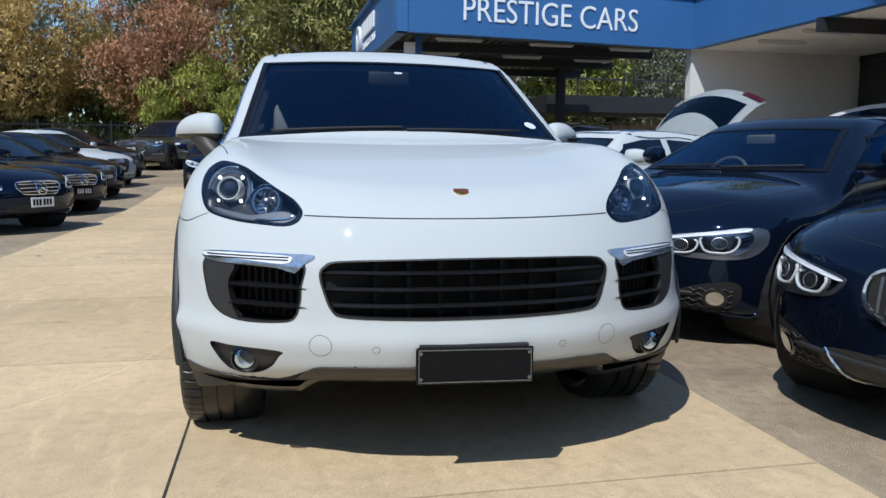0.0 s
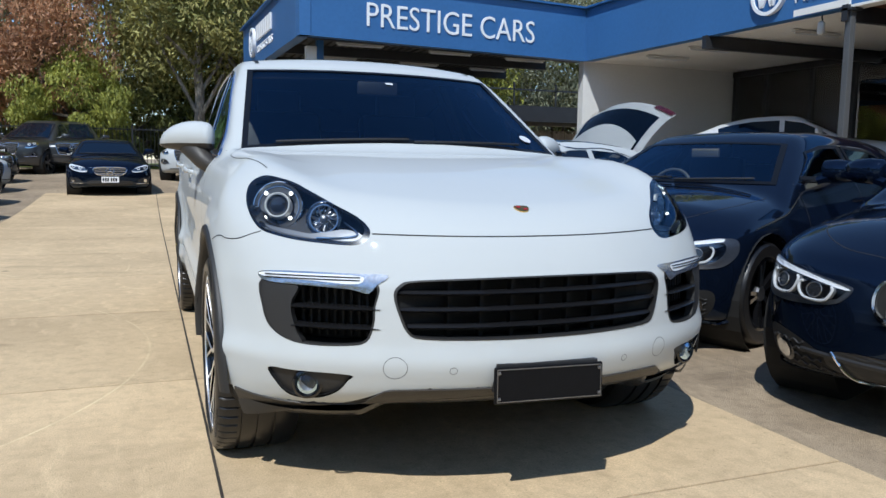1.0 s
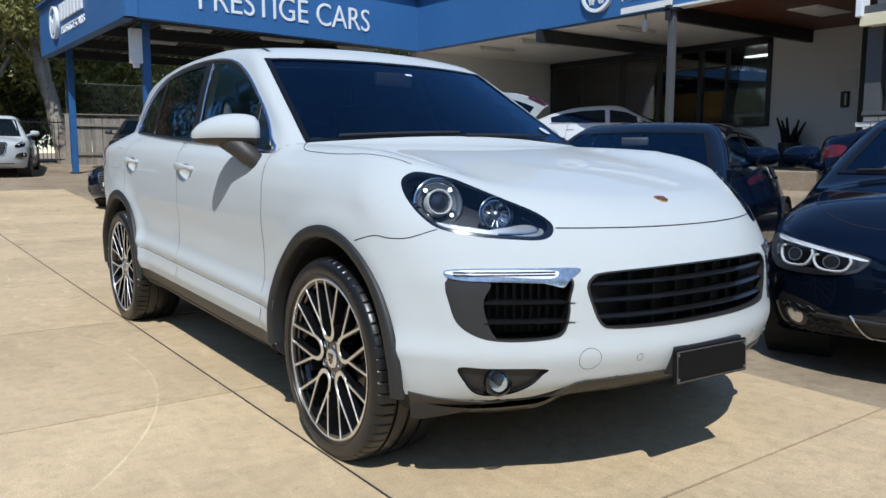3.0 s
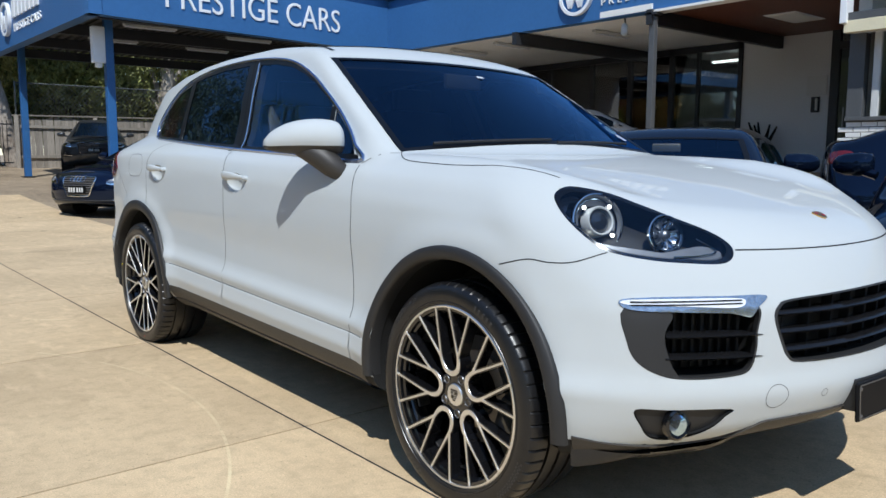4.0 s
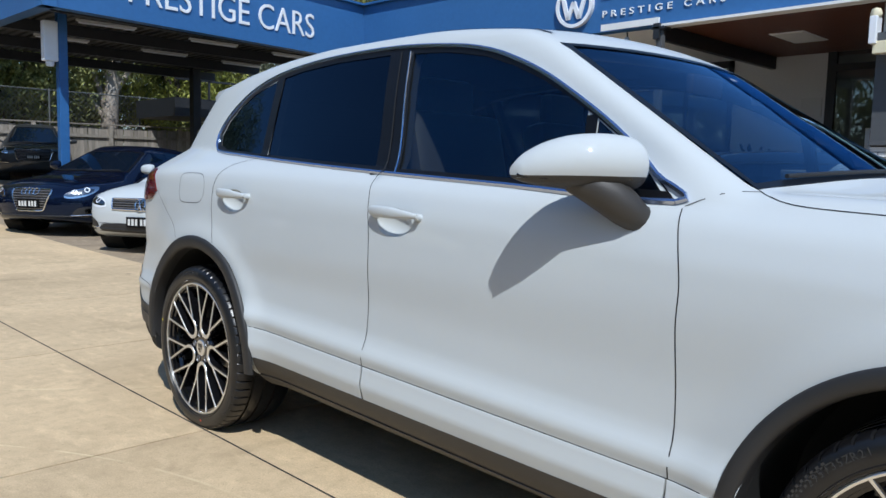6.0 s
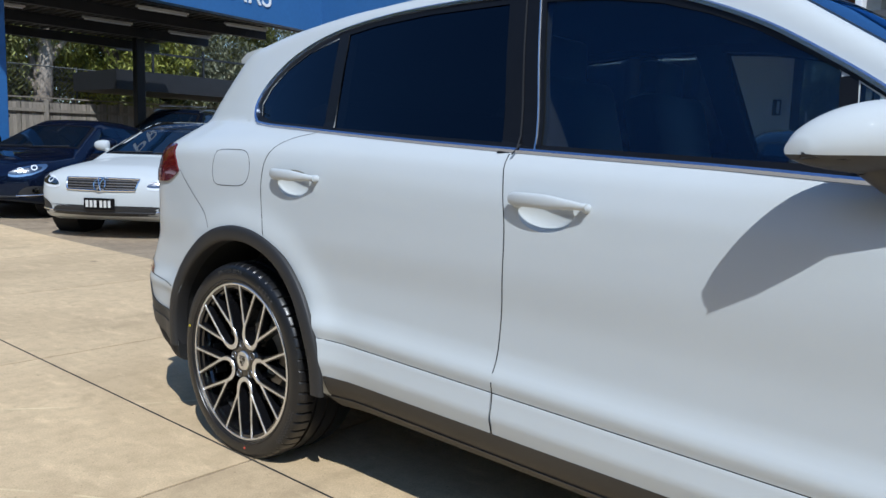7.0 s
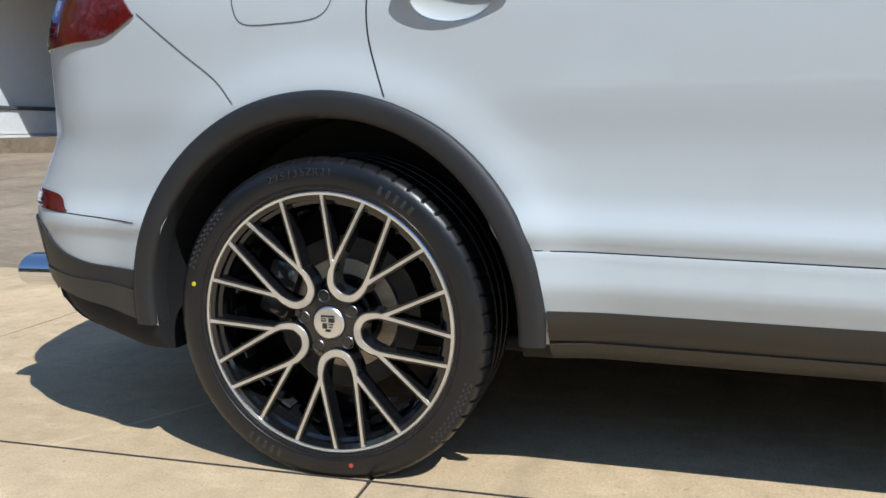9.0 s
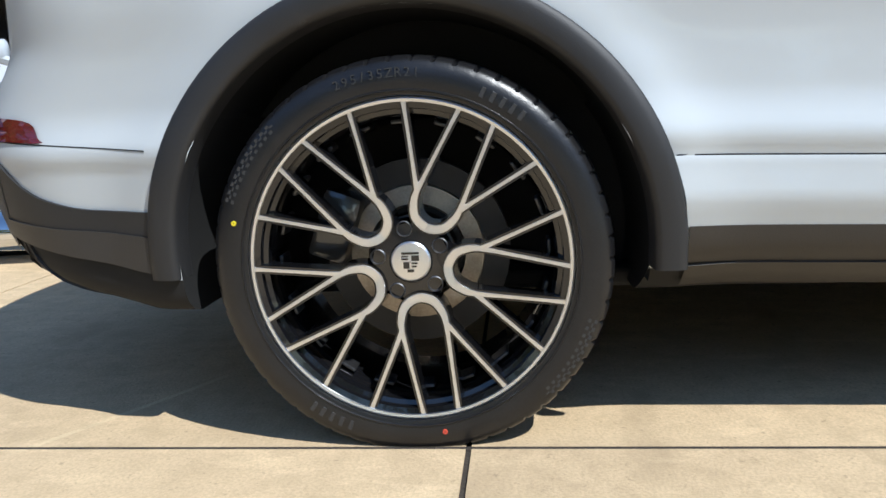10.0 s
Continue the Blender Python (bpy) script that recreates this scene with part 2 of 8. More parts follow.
M["dark_bark"] = material("dark_bark", (0.09, 0.07, 0.05), 0.9, 0, 0.3, 4, 40, 0.15)
M["grass"] = material("dry_grass", (0.16, 0.19, 0.05), 0.95, 0, 0.0, 0.5, 14, 0.2, 0, (0.09, 0.12, 0.035), 0.2)
M["show_glass"] = glass_material("showroom_glass", (0.62, 0.66, 0.66), 1.8)
M["led"] = glow_material("led_point", (1.0, 0.95, 0.82), 3.2)
M["tube"] = glow_material("fluorescent_tube", (1.0, 0.97, 0.9), 5.0)
M["interior"] = material("showroom_interior", (0.42, 0.42, 0.41), 0.9, 0, 0.2, 2, 30)


def leaf_material(name, a, b):
    m = bpy.data.materials.new(name)
    m.use_nodes = True
    n, l = m.node_tree.nodes, m.node_tree.links
    p = n["Principled BSDF"]
    p.inputs["Roughness"].default_value = 0.6
    geo, mix, tc, tex, add = n.new("ShaderNodeNewGeometry"), n.new("ShaderNodeMix"), n.new("ShaderNodeTexCoord"), n.new("ShaderNodeTexNoise"), n.new("ShaderNodeMath")
    tex.inputs["Scale"].default_value = 0.6
    l.new(tc.outputs["Object"], tex.inputs["Vector"])
    add.operation = "MULTIPLY_ADD"
    add.inputs[1].default_value = 0.55
    l.new(geo.outputs["Random Per Island"], add.inputs[0]), l.new(tex.outputs["Fac"], add.inputs[2])
    mr = n.new("ShaderNodeMapRange")
    mr.inputs["From Min"].default_value, mr.inputs["From Max"].default_value = 0.35, 1.1
    l.new(add.outputs[0], mr.inputs["Value"])
    mix.data_type = "RGBA"
    mix.inputs["A"].default_value, mix.inputs["B"].default_value = (*a, 1), (*b, 1)
    l.new(mr.outputs["Result"], mix.inputs["Factor"]), l.new(mix.outputs["Result"], p.inputs["Base Color"])
    tl, ms = n.new("ShaderNodeBsdfTranslucent"), n.new("ShaderNodeMixShader")
    ms.inputs[0].default_value = 0.25
    l.new(mix.outputs["Result"], tl.inputs["Color"])
    l.new(p.outputs[0], ms.inputs[1]), l.new(tl.outputs[0], ms.inputs[2])
    l.new(ms.outputs[0], n["Material Output"].inputs["Surface"])
    return m


M["leaf_green"] = leaf_material("leaf_green", (0.055, 0.066, 0.024), (0.33, 0.34, 0.10))
M["leaf_olive"] = leaf_material("leaf_olive", (0.10, 0.098, 0.030), (0.50, 0.45, 0.14))
M["leaf_grey"] = leaf_material("leaf_grey_green", (0.075, 0.085, 0.055), (0.38, 0.39, 0.25))
M["leaf_bright"] = leaf_material("leaf_yellow_green", (0.13, 0.15, 0.028), (0.44, 0.44, 0.08))
M["leaf_rust"] = leaf_material("leaf_rust", (0.22, 0.105, 0.055), (0.58, 0.31, 0.16))
M["leaf_gold"] = leaf_material("leaf_gold", (0.24, 0.17, 0.055), (0.70, 0.49, 0.17))


# ---- mesh helpers ----
def part(name, bm, mat, parent=None, label="", smooth=None):
    """Links a bmesh as one mesh object, under parent if given. smooth: the angle beyond which edges stay sharp."""
    me = bpy.data.meshes.new(name)
    bm.to_mesh(me)
    bm.free()
    return part_mesh(name, me, mat, parent, label, smooth)


def part_mesh(name, me, mat, parent=None, label="", smooth=None):
    for m in (mat if isinstance(mat, (list, tuple)) else [mat]):
        me.materials.append(m)
    if smooth:
        me.polygons.foreach_set("use_smooth", [True] * len(me.polygons))
        me.set_sharp_from_angle(angle=radians(smooth))
    ob = new(name, me)
    if parent:
        ob.parent = parent
    if label:
        tagged(ob, label)
    return ob


def thing(name, label, category, group="", m=None):
    ob = tagged(new(name), label, category, group)
    if m is not None:
        ob.matrix_world = m
    return ob


def box(bm, x0, x1, y0, y1, z0, z1, bevel=0.0, m=None):
    """A bevelled block added to bm."""
    g = bmesh.ops.create_cube(bm, size=1)
    bmesh.ops.transform(bm, matrix=Matrix.Translation(((x0 + x1) / 2, (y0 + y1) / 2, (z0 + z1) / 2)) @ Matrix.Diagonal((x1 - x0, y1 - y0, z1 - z0, 1)), verts=g["verts"])
    vs = g["verts"]
    if bevel:
        es = list({e for v in vs for e in v.link_edges})
        r = bmesh.ops.bevel(bm, geom=es, offset=bevel, segments=2, affect="EDGES", profile=0.5)
        vs = r["verts"]
    if m is not None:
        bmesh.ops.transform(bm, matrix=m, verts=list({v for v in vs}))
    return bm


def block(name, x0, x1, y0, y1, z0, z1, mat, parent=None, label="", bevel=0.0):
    return part(name, box(bmesh.new(), x0, x1, y0, y1, z0, z1, bevel), mat, parent, label)


def beam(bm, a, b, w, h, up=(0, 0, 1)):
    """A straight bar of section w x h from a to b."""
    a, b, up = Vector(a), Vector(b), Vector(up)
    d = (b - a).normalized()
    s = d.cross(up)
    s = s.normalized() if s.length > 1e-6 else Vector((1, 0, 0))
    u = s.cross(d).normalized()
    ring = [[bm.verts.new(p + s * i * w / 2 + u * j * h / 2) for i, j in ((-1, -1), (1, -1), (1, 1), (-1, 1))] for p in (a, b)]
    for k in range(4):
        bm.faces.new((ring[0][k], ring[0][(k + 1) % 4], ring[1][(k + 1) % 4], ring[1][k]))
    bm.faces.new(ring[0][::-1]), bm.faces.new(ring[1])
    return bm


def tube(bm, pts, radii, n=8, caps=True):
    """A round tube along points with a radius at each."""
    pts = [Vector(p) for p in pts]
    rings, side = [], None
    for i, p in enumerate(pts):
        d = (pts[min(i + 1, len(pts) - 1)] - pts[max(i - 1, 0)]).normalized()
        if side is None:
            side = d.cross(Vector((0.3, 0.2, 1))).normalized()
        side = (side - d * side.dot(d)).normalized()
        up = d.cross(side)
        r = radii[i] if hasattr(radii, "__len__") else radii
        rings.append([bm.verts.new(p + (side * math.cos(2 * math.pi * k / n) + up * math.sin(2 * math.pi * k / n)) * r) for k in range(n)])
    for a, b in zip(rings, rings[1:]):
        for k in range(n):
            bm.faces.new((a[k], a[(k + 1) % n], b[(k + 1) % n], b[k]))
    if caps:
        bm.faces.new(rings[0][::-1]), bm.faces.new(rings[-1])
    return bm


def lathe(bm, profile, n=48, axis="x", closed=False):
    """Turns (radius, height) pairs round an axis through the origin."""
    rings = []
    for r, h in profile:
        row = []
        for k in range(n):
            a = 2 * math.pi * k / n
            c, s = r * math.cos(a), r * math.sin(a)
            row.append(bm.verts.new((h, c, s) if axis == "x" else (c, h, s) if axis == "y" else (c, s, h)))
        rings.append(row)
    for a, b in zip(rings, rings[1:] + (rings[:1] if closed else [])):
        for k in range(n):
            bm.faces.new((a[k], a[(k + 1) % n], b[(k + 1) % n], b[k]))
    return bm


def curve_fn(pairs):
    """A smooth monotone curve through pairs, extended straight at the ends; works on arrays."""
    xs, ys = np.array([p[0] for p in pairs], float), np.array([p[1] for p in pairs], float)
    h = np.diff(xs)
    d = np.diff(ys) / h
    m = np.empty(len(xs))
    m[0], m[-1] = d[0], d[-1]
    for i in range(1, len(xs) - 1):
        m[i] = 0 if d[i - 1] * d[i] <= 0 else (h[i - 1] + h[i]) * 3 / ((2 * h[i] + h[i - 1]) / d[i - 1] + (h[i] + 2 * h[i - 1]) / d[i])

    def f(x):
        x = np.asarray(x, float)
        i = np.clip(np.searchsorted(xs, x) - 1, 0, len(h) - 1)
        t = (x - xs[i]) / h[i]
        tc = np.clip(t, 0, 1)
        v = ((1 + 2 * tc) * (1 - tc) ** 2 * ys[i] + tc * (1 - tc) ** 2 * h[i] * m[i] + tc ** 2 * (3 - 2 * tc) * ys[i + 1] + tc ** 2 * (tc - 1) * h[i] * m[i + 1])
        return v + np.where(t < 0, t * h[i] * m[0], 0) + np.where(t > 1, (t - 1) * h[i] * m[-1], 0)
    return f


def smooth_closed(pts, per=6):
    """Closed Catmull-Rom outline through 2D points."""
    p = np.array(pts, float)
    n, out = len(p), []
    for i in range(n):
        a, b, c, d = p[i - 1], p[i], p[(i + 1) % n], p[(i + 2) % n]
        for k in range(per):
            t = k / per
            out.append(0.5 * (2 * b + (c - a) * t + (2 * a - 5 * b + 4 * c - d) * t * t + (3 * b - a - 3 * c + d) * t ** 3))
    return [tuple(v) for v in out]


def smooth_open(pts, per=8):
    p = np.array(pts, float)
    p = np.vstack([2 * p[0] - p[1], p, 2 * p[-1] - p[-2]])
    out = []
    for i in range(1, len(p) - 2):
        a, b, c, d = p[i - 1], p[i], p[i + 1], p[i + 2]
        for k in range(per):
            t = k / per
            out.append(0.5 * (2 * b + (c - a) * t + (2 * a - 5 * b + 4 * c - d) * t * t + (3 * b - a - 3 * c + d) * t ** 3))
    out.append(p[-2])
    return [tuple(v) for v in out]


def ground_z(x, y):
    """The yard's height: level by the car, rising gently to the back and to the showroom."""
    sp = lambda v, s: s * math.log1p(math.exp(min(60, v / s)))
    a, b = 0.052 * min(sp(y - 12.5, 1.2), 14), 0.073 * min(sp(x - 3.6, 1.0), 11)
    return math.log(math.exp(8 * a) + math.exp(8 * b) - 1) / 8


# ---- ground ----
def ground_sheet(name, xs, ys, lift, mat, label, category):
    bm = bmesh.new()
    grid = [[bm.verts.new((x, y, ground_z(x, y) + lift)) for x in xs] for y in ys]
    for a, b in zip(grid, grid[1:]):
        for i in range(len(xs) - 1):
            bm.faces.new((a[i], a[i + 1], b[i + 1], b[i]))
    return tagged(part(name, bm, mat, smooth=60), label, category, kind="structure")


span = lambda a, b, n: [a + (b - a) * i / n for i in range(n + 1)]
ground = ground_sheet("ground", [-900, -200, -60] + span(-30, 30, 60) + [60, 200, 900], [-900, -200, -60] + span(-20, 40, 60) + [60, 200, 900], -0.014, M["bay"], "brown-grey worn concrete yard that reaches the horizon", "ground")
verge = ground_sheet("grass_verge", span(-40, 1.5, 20), span(27.0, 60, 20), 0.02, M["grass"], "dry green grass beyond the iron fence", "grass")

pavement = tagged(new("pavement"), "tan concrete driveway of cast slabs with dark joints", "pavement", kind="structure")
SLAB_X = (-3.4, -0.958, 1.23)
SLAB_Y = [-0.945 + 1.878 * k for k in range(-5, 10)] + [17.3]
for i in range(2):
    for j in range(len(SLAB_Y) - 1):
        x0, x1, y0, y1, g = SLAB_X[i], SLAB_X[i + 1], SLAB_Y[j], SLAB_Y[j + 1], 0.0055
        bm = bmesh.new()
        n = 4
        top = [[bm.verts.new((x, y, ground_z(x, y))) for x in (x0 + g, x1 - g)] for y in span(y0 + g, y1 - g, n)]
        low = [[bm.verts.new((v.co.x, v.co.y, v.co.z - 0.06)) for v in r] for r in top]
        for a, b in zip(top, top[1:]):
            bm.faces.new((a[0], a[1], b[1], b[0]))
        for k in range(n):
            bm.faces.new((top[k + 1][0], low[k + 1][0], low[k][0], top[k][0]))
            bm.faces.new((top[k][1], low[k][1], low[k + 1][1], top[k + 1][1]))
        bm.faces.new((top[0][0], low[0][0], low[0][1], top[0][1]))
        bm.faces.new((top[n][1], low[n][1], low[n][0], top[n][0]))
        part("concrete_slab", bm, M["drive"], pavement)
# grimy filler low in the joints
for i in range(2):
    for y in SLAB_Y[1:-1]:
        part("joint_filler", box(bmesh.new(), SLAB_X[i] + 0.006, SLAB_X[i + 1] - 0.006, y - 0.006, y + 0.006, ground_z(0, y) - 0.013, ground_z(0, y) - 0.006), M["grime"], pavement)
for y0, y1 in zip(SLAB_Y, SLAB_Y[1:]):
    part("joint_filler", beam(bmesh.new(), (SLAB_X[1], y0, ground_z(0, y0) - 0.0075), (SLAB_X[1], y1, ground_z(0, y1) - 0.0075), 0.013, 0.011), M["grime"], pavement)


# ---- the dealership: canopy and showroom ----
Z_LO, Z_HI = 3.86, 5.2
C_L, C_R, C_BACK = (2.05, 14.4), (9.85, 15.35), (1.85, 23.1)      # corners of the canopy's fascia
MAIN_END = (10.35, 1.5)


def fascia(name, a, b, label, depth=0.25, z0=Z_LO, z1=Z_HI):
    """An upright panel of sheet metal from a to b, its face on that line, its body behind, with a capping."""
    a, b = Vector((*a, 0)), Vector((*b, 0))
    d = (b - a).normalized()
    back = Vector((-d.y, d.x, 0)) * depth
    bm = bmesh.new()
    lo = [bm.verts.new((*(p.xy), z0)) for p in (a, b, b + back, a + back)]
    hi = [bm.verts.new((*(p.xy), z1)) for p in (a, b, b + back, a + back)]
    bm.faces.new(lo[::-1]), bm.faces.new(hi)
    for k in range(4):
        bm.faces.new((lo[k], lo[(k + 1) % 4], hi[(k + 1) % 4], hi[k]))
    ob = tagged(part(name, bm, M["blue"]), label, "fascia", kind="structure")
    bm = bmesh.new()
    beam(bm, (*(a - back * 0.12).xy, z1 + 0.03), (*(b - back * 0.12).xy, z1 + 0.03), 0.16, 0.05)
    part("capping", bm, M["blue_post"], ob, "folded blue metal capping")
    return ob


fascia("fascia_front", C_L, C_R, "blue painted metal fascia of the yard canopy")
fascia("fascia_side", C_BACK, C_L, "blue painted metal end fascia of the yard canopy")
fascia("fascia_main", C_R, MAIN_END, "blue painted metal fascia over the showroom")


def along(a, b, s, z, out=0.0):
    """A pose on the face of a panel from a to b: s metres along it, at height z, x along the panel, z out of it."""
    d = (Vector(b) - Vector(a)).normalized()
    nrm = Vector((d.y, -d.x, 0))
    m = Matrix(((d.x, 0, nrm.x), (d.y, 0, nrm.y), (0, 1, 0))).to_4x4()
    p = Vector(a) + d * s
    m.translation = (p.x + nrm.x * out, p.y + nrm.y * out, z)
    return m


def lettering(name, text, size, m, label, width=None, deep=0.03, spread=1.0, mat="sign_white"):
    cu = bpy.data.curves.new(name, "FONT")
    cu.body, cu.size, cu.extrude, cu.bevel_depth, cu.space_character, cu.resolution_u = text, size, deep, 0.002, spread, 4
    cu.offset = -0.007 * size
    tmp = new(name, cu)
    bpy.context.view_layer.update()
    me = bpy.data.meshes.new_from_object(tmp.evaluated_get(bpy.context.evaluated_depsgraph_get()))
    bpy.data.objects.remove(tmp)
    co = np.array([v.co for v in me.vertices])
    if width:
        me.transform(Matrix.Diagonal((width / np.ptp(co[:, 0]), 1, 1, 1)))
    me.transform(Matrix.Translation((0, 0, deep)))
    root = thing(name, label, "sign")
    root.matrix_world = m
    whole = bmesh.new()
    whole.from_mesh(me)
    seen = set()
    for v0 in list(whole.verts):                                                # one part a letter
        if v0 in seen:
            continue
        todo, piece = [v0], []
        seen.add(v0)
        while todo:
            v = todo.pop()
            piece.append(v)
            for e in v.link_edges:
                w_ = e.other_vert(v)
                if w_ not in seen:
                    seen.add(w_)
                    todo.append(w_)
        bm, copy = bmesh.new(), {}
        for v in piece:
            copy[v] = bm.verts.new(v.co)
        for f in {f for v in piece for f in v.link_faces}:
            bm.faces.new([copy[v] for v in f.verts])
        part("letter", bm, M[mat], root)
    whole.free()
    bpy.data.meshes.remove(me)
    return root


lettering("sign_letters", "PRESTIGE CARS", 0.78, along(C_L, C_R, 1.54, 4.19, 0.0), "raised white sign letters reading PRESTIGE CARS on blue", 4.62, 0.012)


def round_logo(m, r):
    """A raised white disc with a ring and two chevron strokes, and bars for the small writing."""
    ob = thing("round_logo_sign", "round white emblem sign on the blue fascia", "sign")
    ob.matrix_world = m
    bm = lathe(bmesh.new(), [(r, 0.0), (r, 0.09), (r * 0.84, 0.09), (r * 0.84, 0.06), (0.001, 0.06)], 40, "z")
    part("ring", bm, M["sign_white"], ob, smooth=35)
    bm = lathe(bmesh.new(), [(r * 0.83, 0.062), (0.001, 0.064)], 40, "z")
    part("disc", bm, M["blue_post"], ob, "blue field of the emblem")
    bm = bmesh.new()
    for sx in (-1, 1):
        beam(bm, (sx * r * 0.62, r * 0.45, 0.08), (sx * r * 0.30, -r * 0.6, 0.08), r * 0.2, 0.04, (0, 0, 1))
        beam(bm, (sx * r * 0.30, -r * 0.6, 0.08), (0, r * 0.15, 0.08), r * 0.2, 0.04, (0, 0, 1))
    part("strokes", bm, M["sign_white"], ob)
    return ob


def bars_sign(name, m, rows, label):
    """Unreadable writing as plain bars: rows of (x0, x1, y, height, letters)."""
    ob = thing(name, label, "sign")
    ob.matrix_world = m
    for x0, x1, y, h, k in rows:
        w = (x1 - x0) / k
        for i in range(k):
            part("bar", box(bmesh.new(), x0 + w * i, x0 + w * (i + 0.72), y, y + h, 0.0, 0.05, 0.008), M["sign_white"], ob)
    return ob


main_len = (Vector(MAIN_END) - Vector(C_R)).length
round_logo(along(C_R, MAIN_END, 6.35, 4.42, 0.0), 0.42)
bars_sign("name_sign", along(C_R, MAIN_END, 6.95, 4.40, 0.0), [(0.0, 2.6, 0.12, 0.30, 8)], "row of raised white bars on the blue fascia")
lettering("small_sign_letters", "PRESTIGE CARS", 0.17, along(C_R, MAIN_END, 6.95, 4.13, 0.0), "small raised white letters reading PRESTIGE CARS", 2.4, 0.012, 1.7)
side_len = (Vector(C_L) - Vector(C_BACK)).length
round_logo(along(C_BACK, C_L, 2.2, 4.55, 0.0), 0.42)
bars_sign("side_name_sign", along(C_BACK, C_L, 2.85, 4.5, 0.0), [(0.0, 2.5, 0.0, 0.42, 7)], "row of raised white bars on the end fascia")
lettering("side_sign_letters", "PRESTIGE CARS", 0.26, along(C_BACK, C_L, 2.85, 4.18, 0.0), "small raised white letters reading PRESTIGE CARS on the end fascia", 2.5, 0.012)

# canopy roof deck with ribs, beams and tubes
canopy_roof = tagged(new("canopy_ceiling"), "ribbed steel deck ceiling of the canopy", "ceiling", kind="structure")
bm = bmesh.new()
quad = [(2.2, 14.7), (9.75, 15.6), (10.0, 23.2), (2.0, 23.2)]
v = [bm.verts.new((*p, 4.18)) for p in quad] + [bm.verts.new((*p, 4.30)) for p in quad]
bm.faces.new(v[3::-1]), bm.faces.new(v[4:])
for k in range(4):
    bm.faces.new((v[k], v[(k + 1) % 4], v[4 + (k + 1) % 4], v[4 + k]))
for k in range(34):
    x = 2.3 + 7.5 * k / 34
    beam(bm, (x, 15.4, 4.155), (x, 23.1, 4.155), 0.07, 0.05)
part("deck", bm, M["deck"], canopy_roof)
for k, y in enumerate((15.0, 17.6, 20.3, 23.0)):
    bm = bmesh.new()
    beam(bm, (2.1, y + (0.1 if k else 0.0), 4.0), (9.9, y + (0.1 if k else 0.85), 4.0), 0.14, 0.24)
    part("cross_beam", bm, M["steel"], canopy_roof)


def canopy_post(x, y, label, mat="blue_post", w=0.17):
    ob = thing("canopy_post", label, "post", "canopy posts")
    z = ground_z(x, y)
    ob.location = (x, y, z)
    part("shaft", box(bmesh.new(), -w / 2, w / 2, -w / 2, w / 2, 0, 4.15 - z, 0.012), M[mat], ob)
    part("base_plate", box(bmesh.new(), -w * 0.9, w * 0.9, -w * 0.9, w * 0.9, 0, 0.02, 0.004), M["steel"], ob)
    return ob


canopy_post(2.75, 15.6, "blue painted steel canopy post at the yard corner")
canopy_post(2.45, 22.3, "blue painted steel canopy post beside the paling fence")
canopy_post(9.0, 22.6, "black steel canopy post at the back", "steel", 0.26)


def tube_light(x, y, z, turn=0.0):
    ob = thing("fluorescent_light", "long fluorescent batten light under the ceiling", "light", "batten lights")
    ob.matrix_world = pose(x, y, z, 0, 0, turn)
    part("housing", box(bmesh.new(), -0.62, 0.62, -0.045, 0.045, 0.0, 0.05, 0.01), M["plate_grey"], ob)
    bm = tube(bmesh.new(), [(-0.58, 0, -0.02), (0.58, 0, -0.02)], 0.018, 8)
    part("tube", bm, M["lamp_white"], ob, "unlit white tube")


for x, y in ((4.0, 16.6), (6.6, 16.9), (9.0, 17.2), (4.0, 19.3), (6.6, 19.5), (9.0, 19.8)):
    tube_light(x, y, 4.04)
# white speaker box on the near canopy post
ob = thing("wall_box", "white plastic box mounted on the blue post", "box")
ob.location = (2.537, 15.6, 3.05)
part("case", box(bmesh.new(), -0.13, 0.13, -0.09, 0.09, 0, 0.75, 0.02), M["sign_white"], ob)
part("knob", lathe(bmesh.new(), [(0.001, -0.10), (0.07, -0.09), (0.08, -0.02), (0.06, 0.0)], 16, "z"), M["sign_white"], ob, smooth=40)

# dark roller shed beyond the canopy
shed = tagged(new("back_shed"), "dark open steel shed behind the canopy", "shed", kind="structure")
part("wall", box(bmesh.new(), 9.4, 18.0, 27.0, 27.3, 0.3, 1.2), M["steel"], shed)
part("awning", box(bmesh.new(), 9.0, 18.0, 24.0, 27.0, 2.75, 3.35), M["steel"], shed)
for x in (10.2, 12.0, 13.8):
    part("rail_post", beam(bmesh.new(), (x, 24.0, 3.35), (x, 24.0, 4.2), 0.06, 0.06, (0, 1, 0)), M["steel"], shed)
part("rail", beam(bmesh.new(), (9.0, 24.0, 3.95), (18, 24.0, 3.95), 0.06, 0.06), M["steel"], shed)

# showroom
FLOOR = 0.8
X_W = 15.0      # glazing line
showroom = tagged(new("showroom_slab"), "raised concrete floor of the showroom front", "floor", kind="structure")
part("slab", box(bmesh.new(), 10.35, 15.6, 1.6, 15.4, 0.2, FLOOR, 0.01), M["bay"], showroom)
tagged(part("wall_end", box(bmesh.new(), 9.95, 15.4, 15.55, 15.8, 0.2, 5.0), M["wall"]), "plain light grey rendered end wall", "wall", kind="structure")
dado = tagged(new("wall_dado"), "low white painted brick wall with a dark coping line", "wall", kind="structure")
part("lower_courses", box(bmesh.new(), 9.96, 12.2, 15.40, 15.548, 0.25, 0.86, 0.004), M["brick_white"], dado)
part("upper_courses", box(bmesh.new(), 9.96, 12.2, 15.42, 15.548, 0.875, 1.38, 0.004), M["brick_white"], dado)
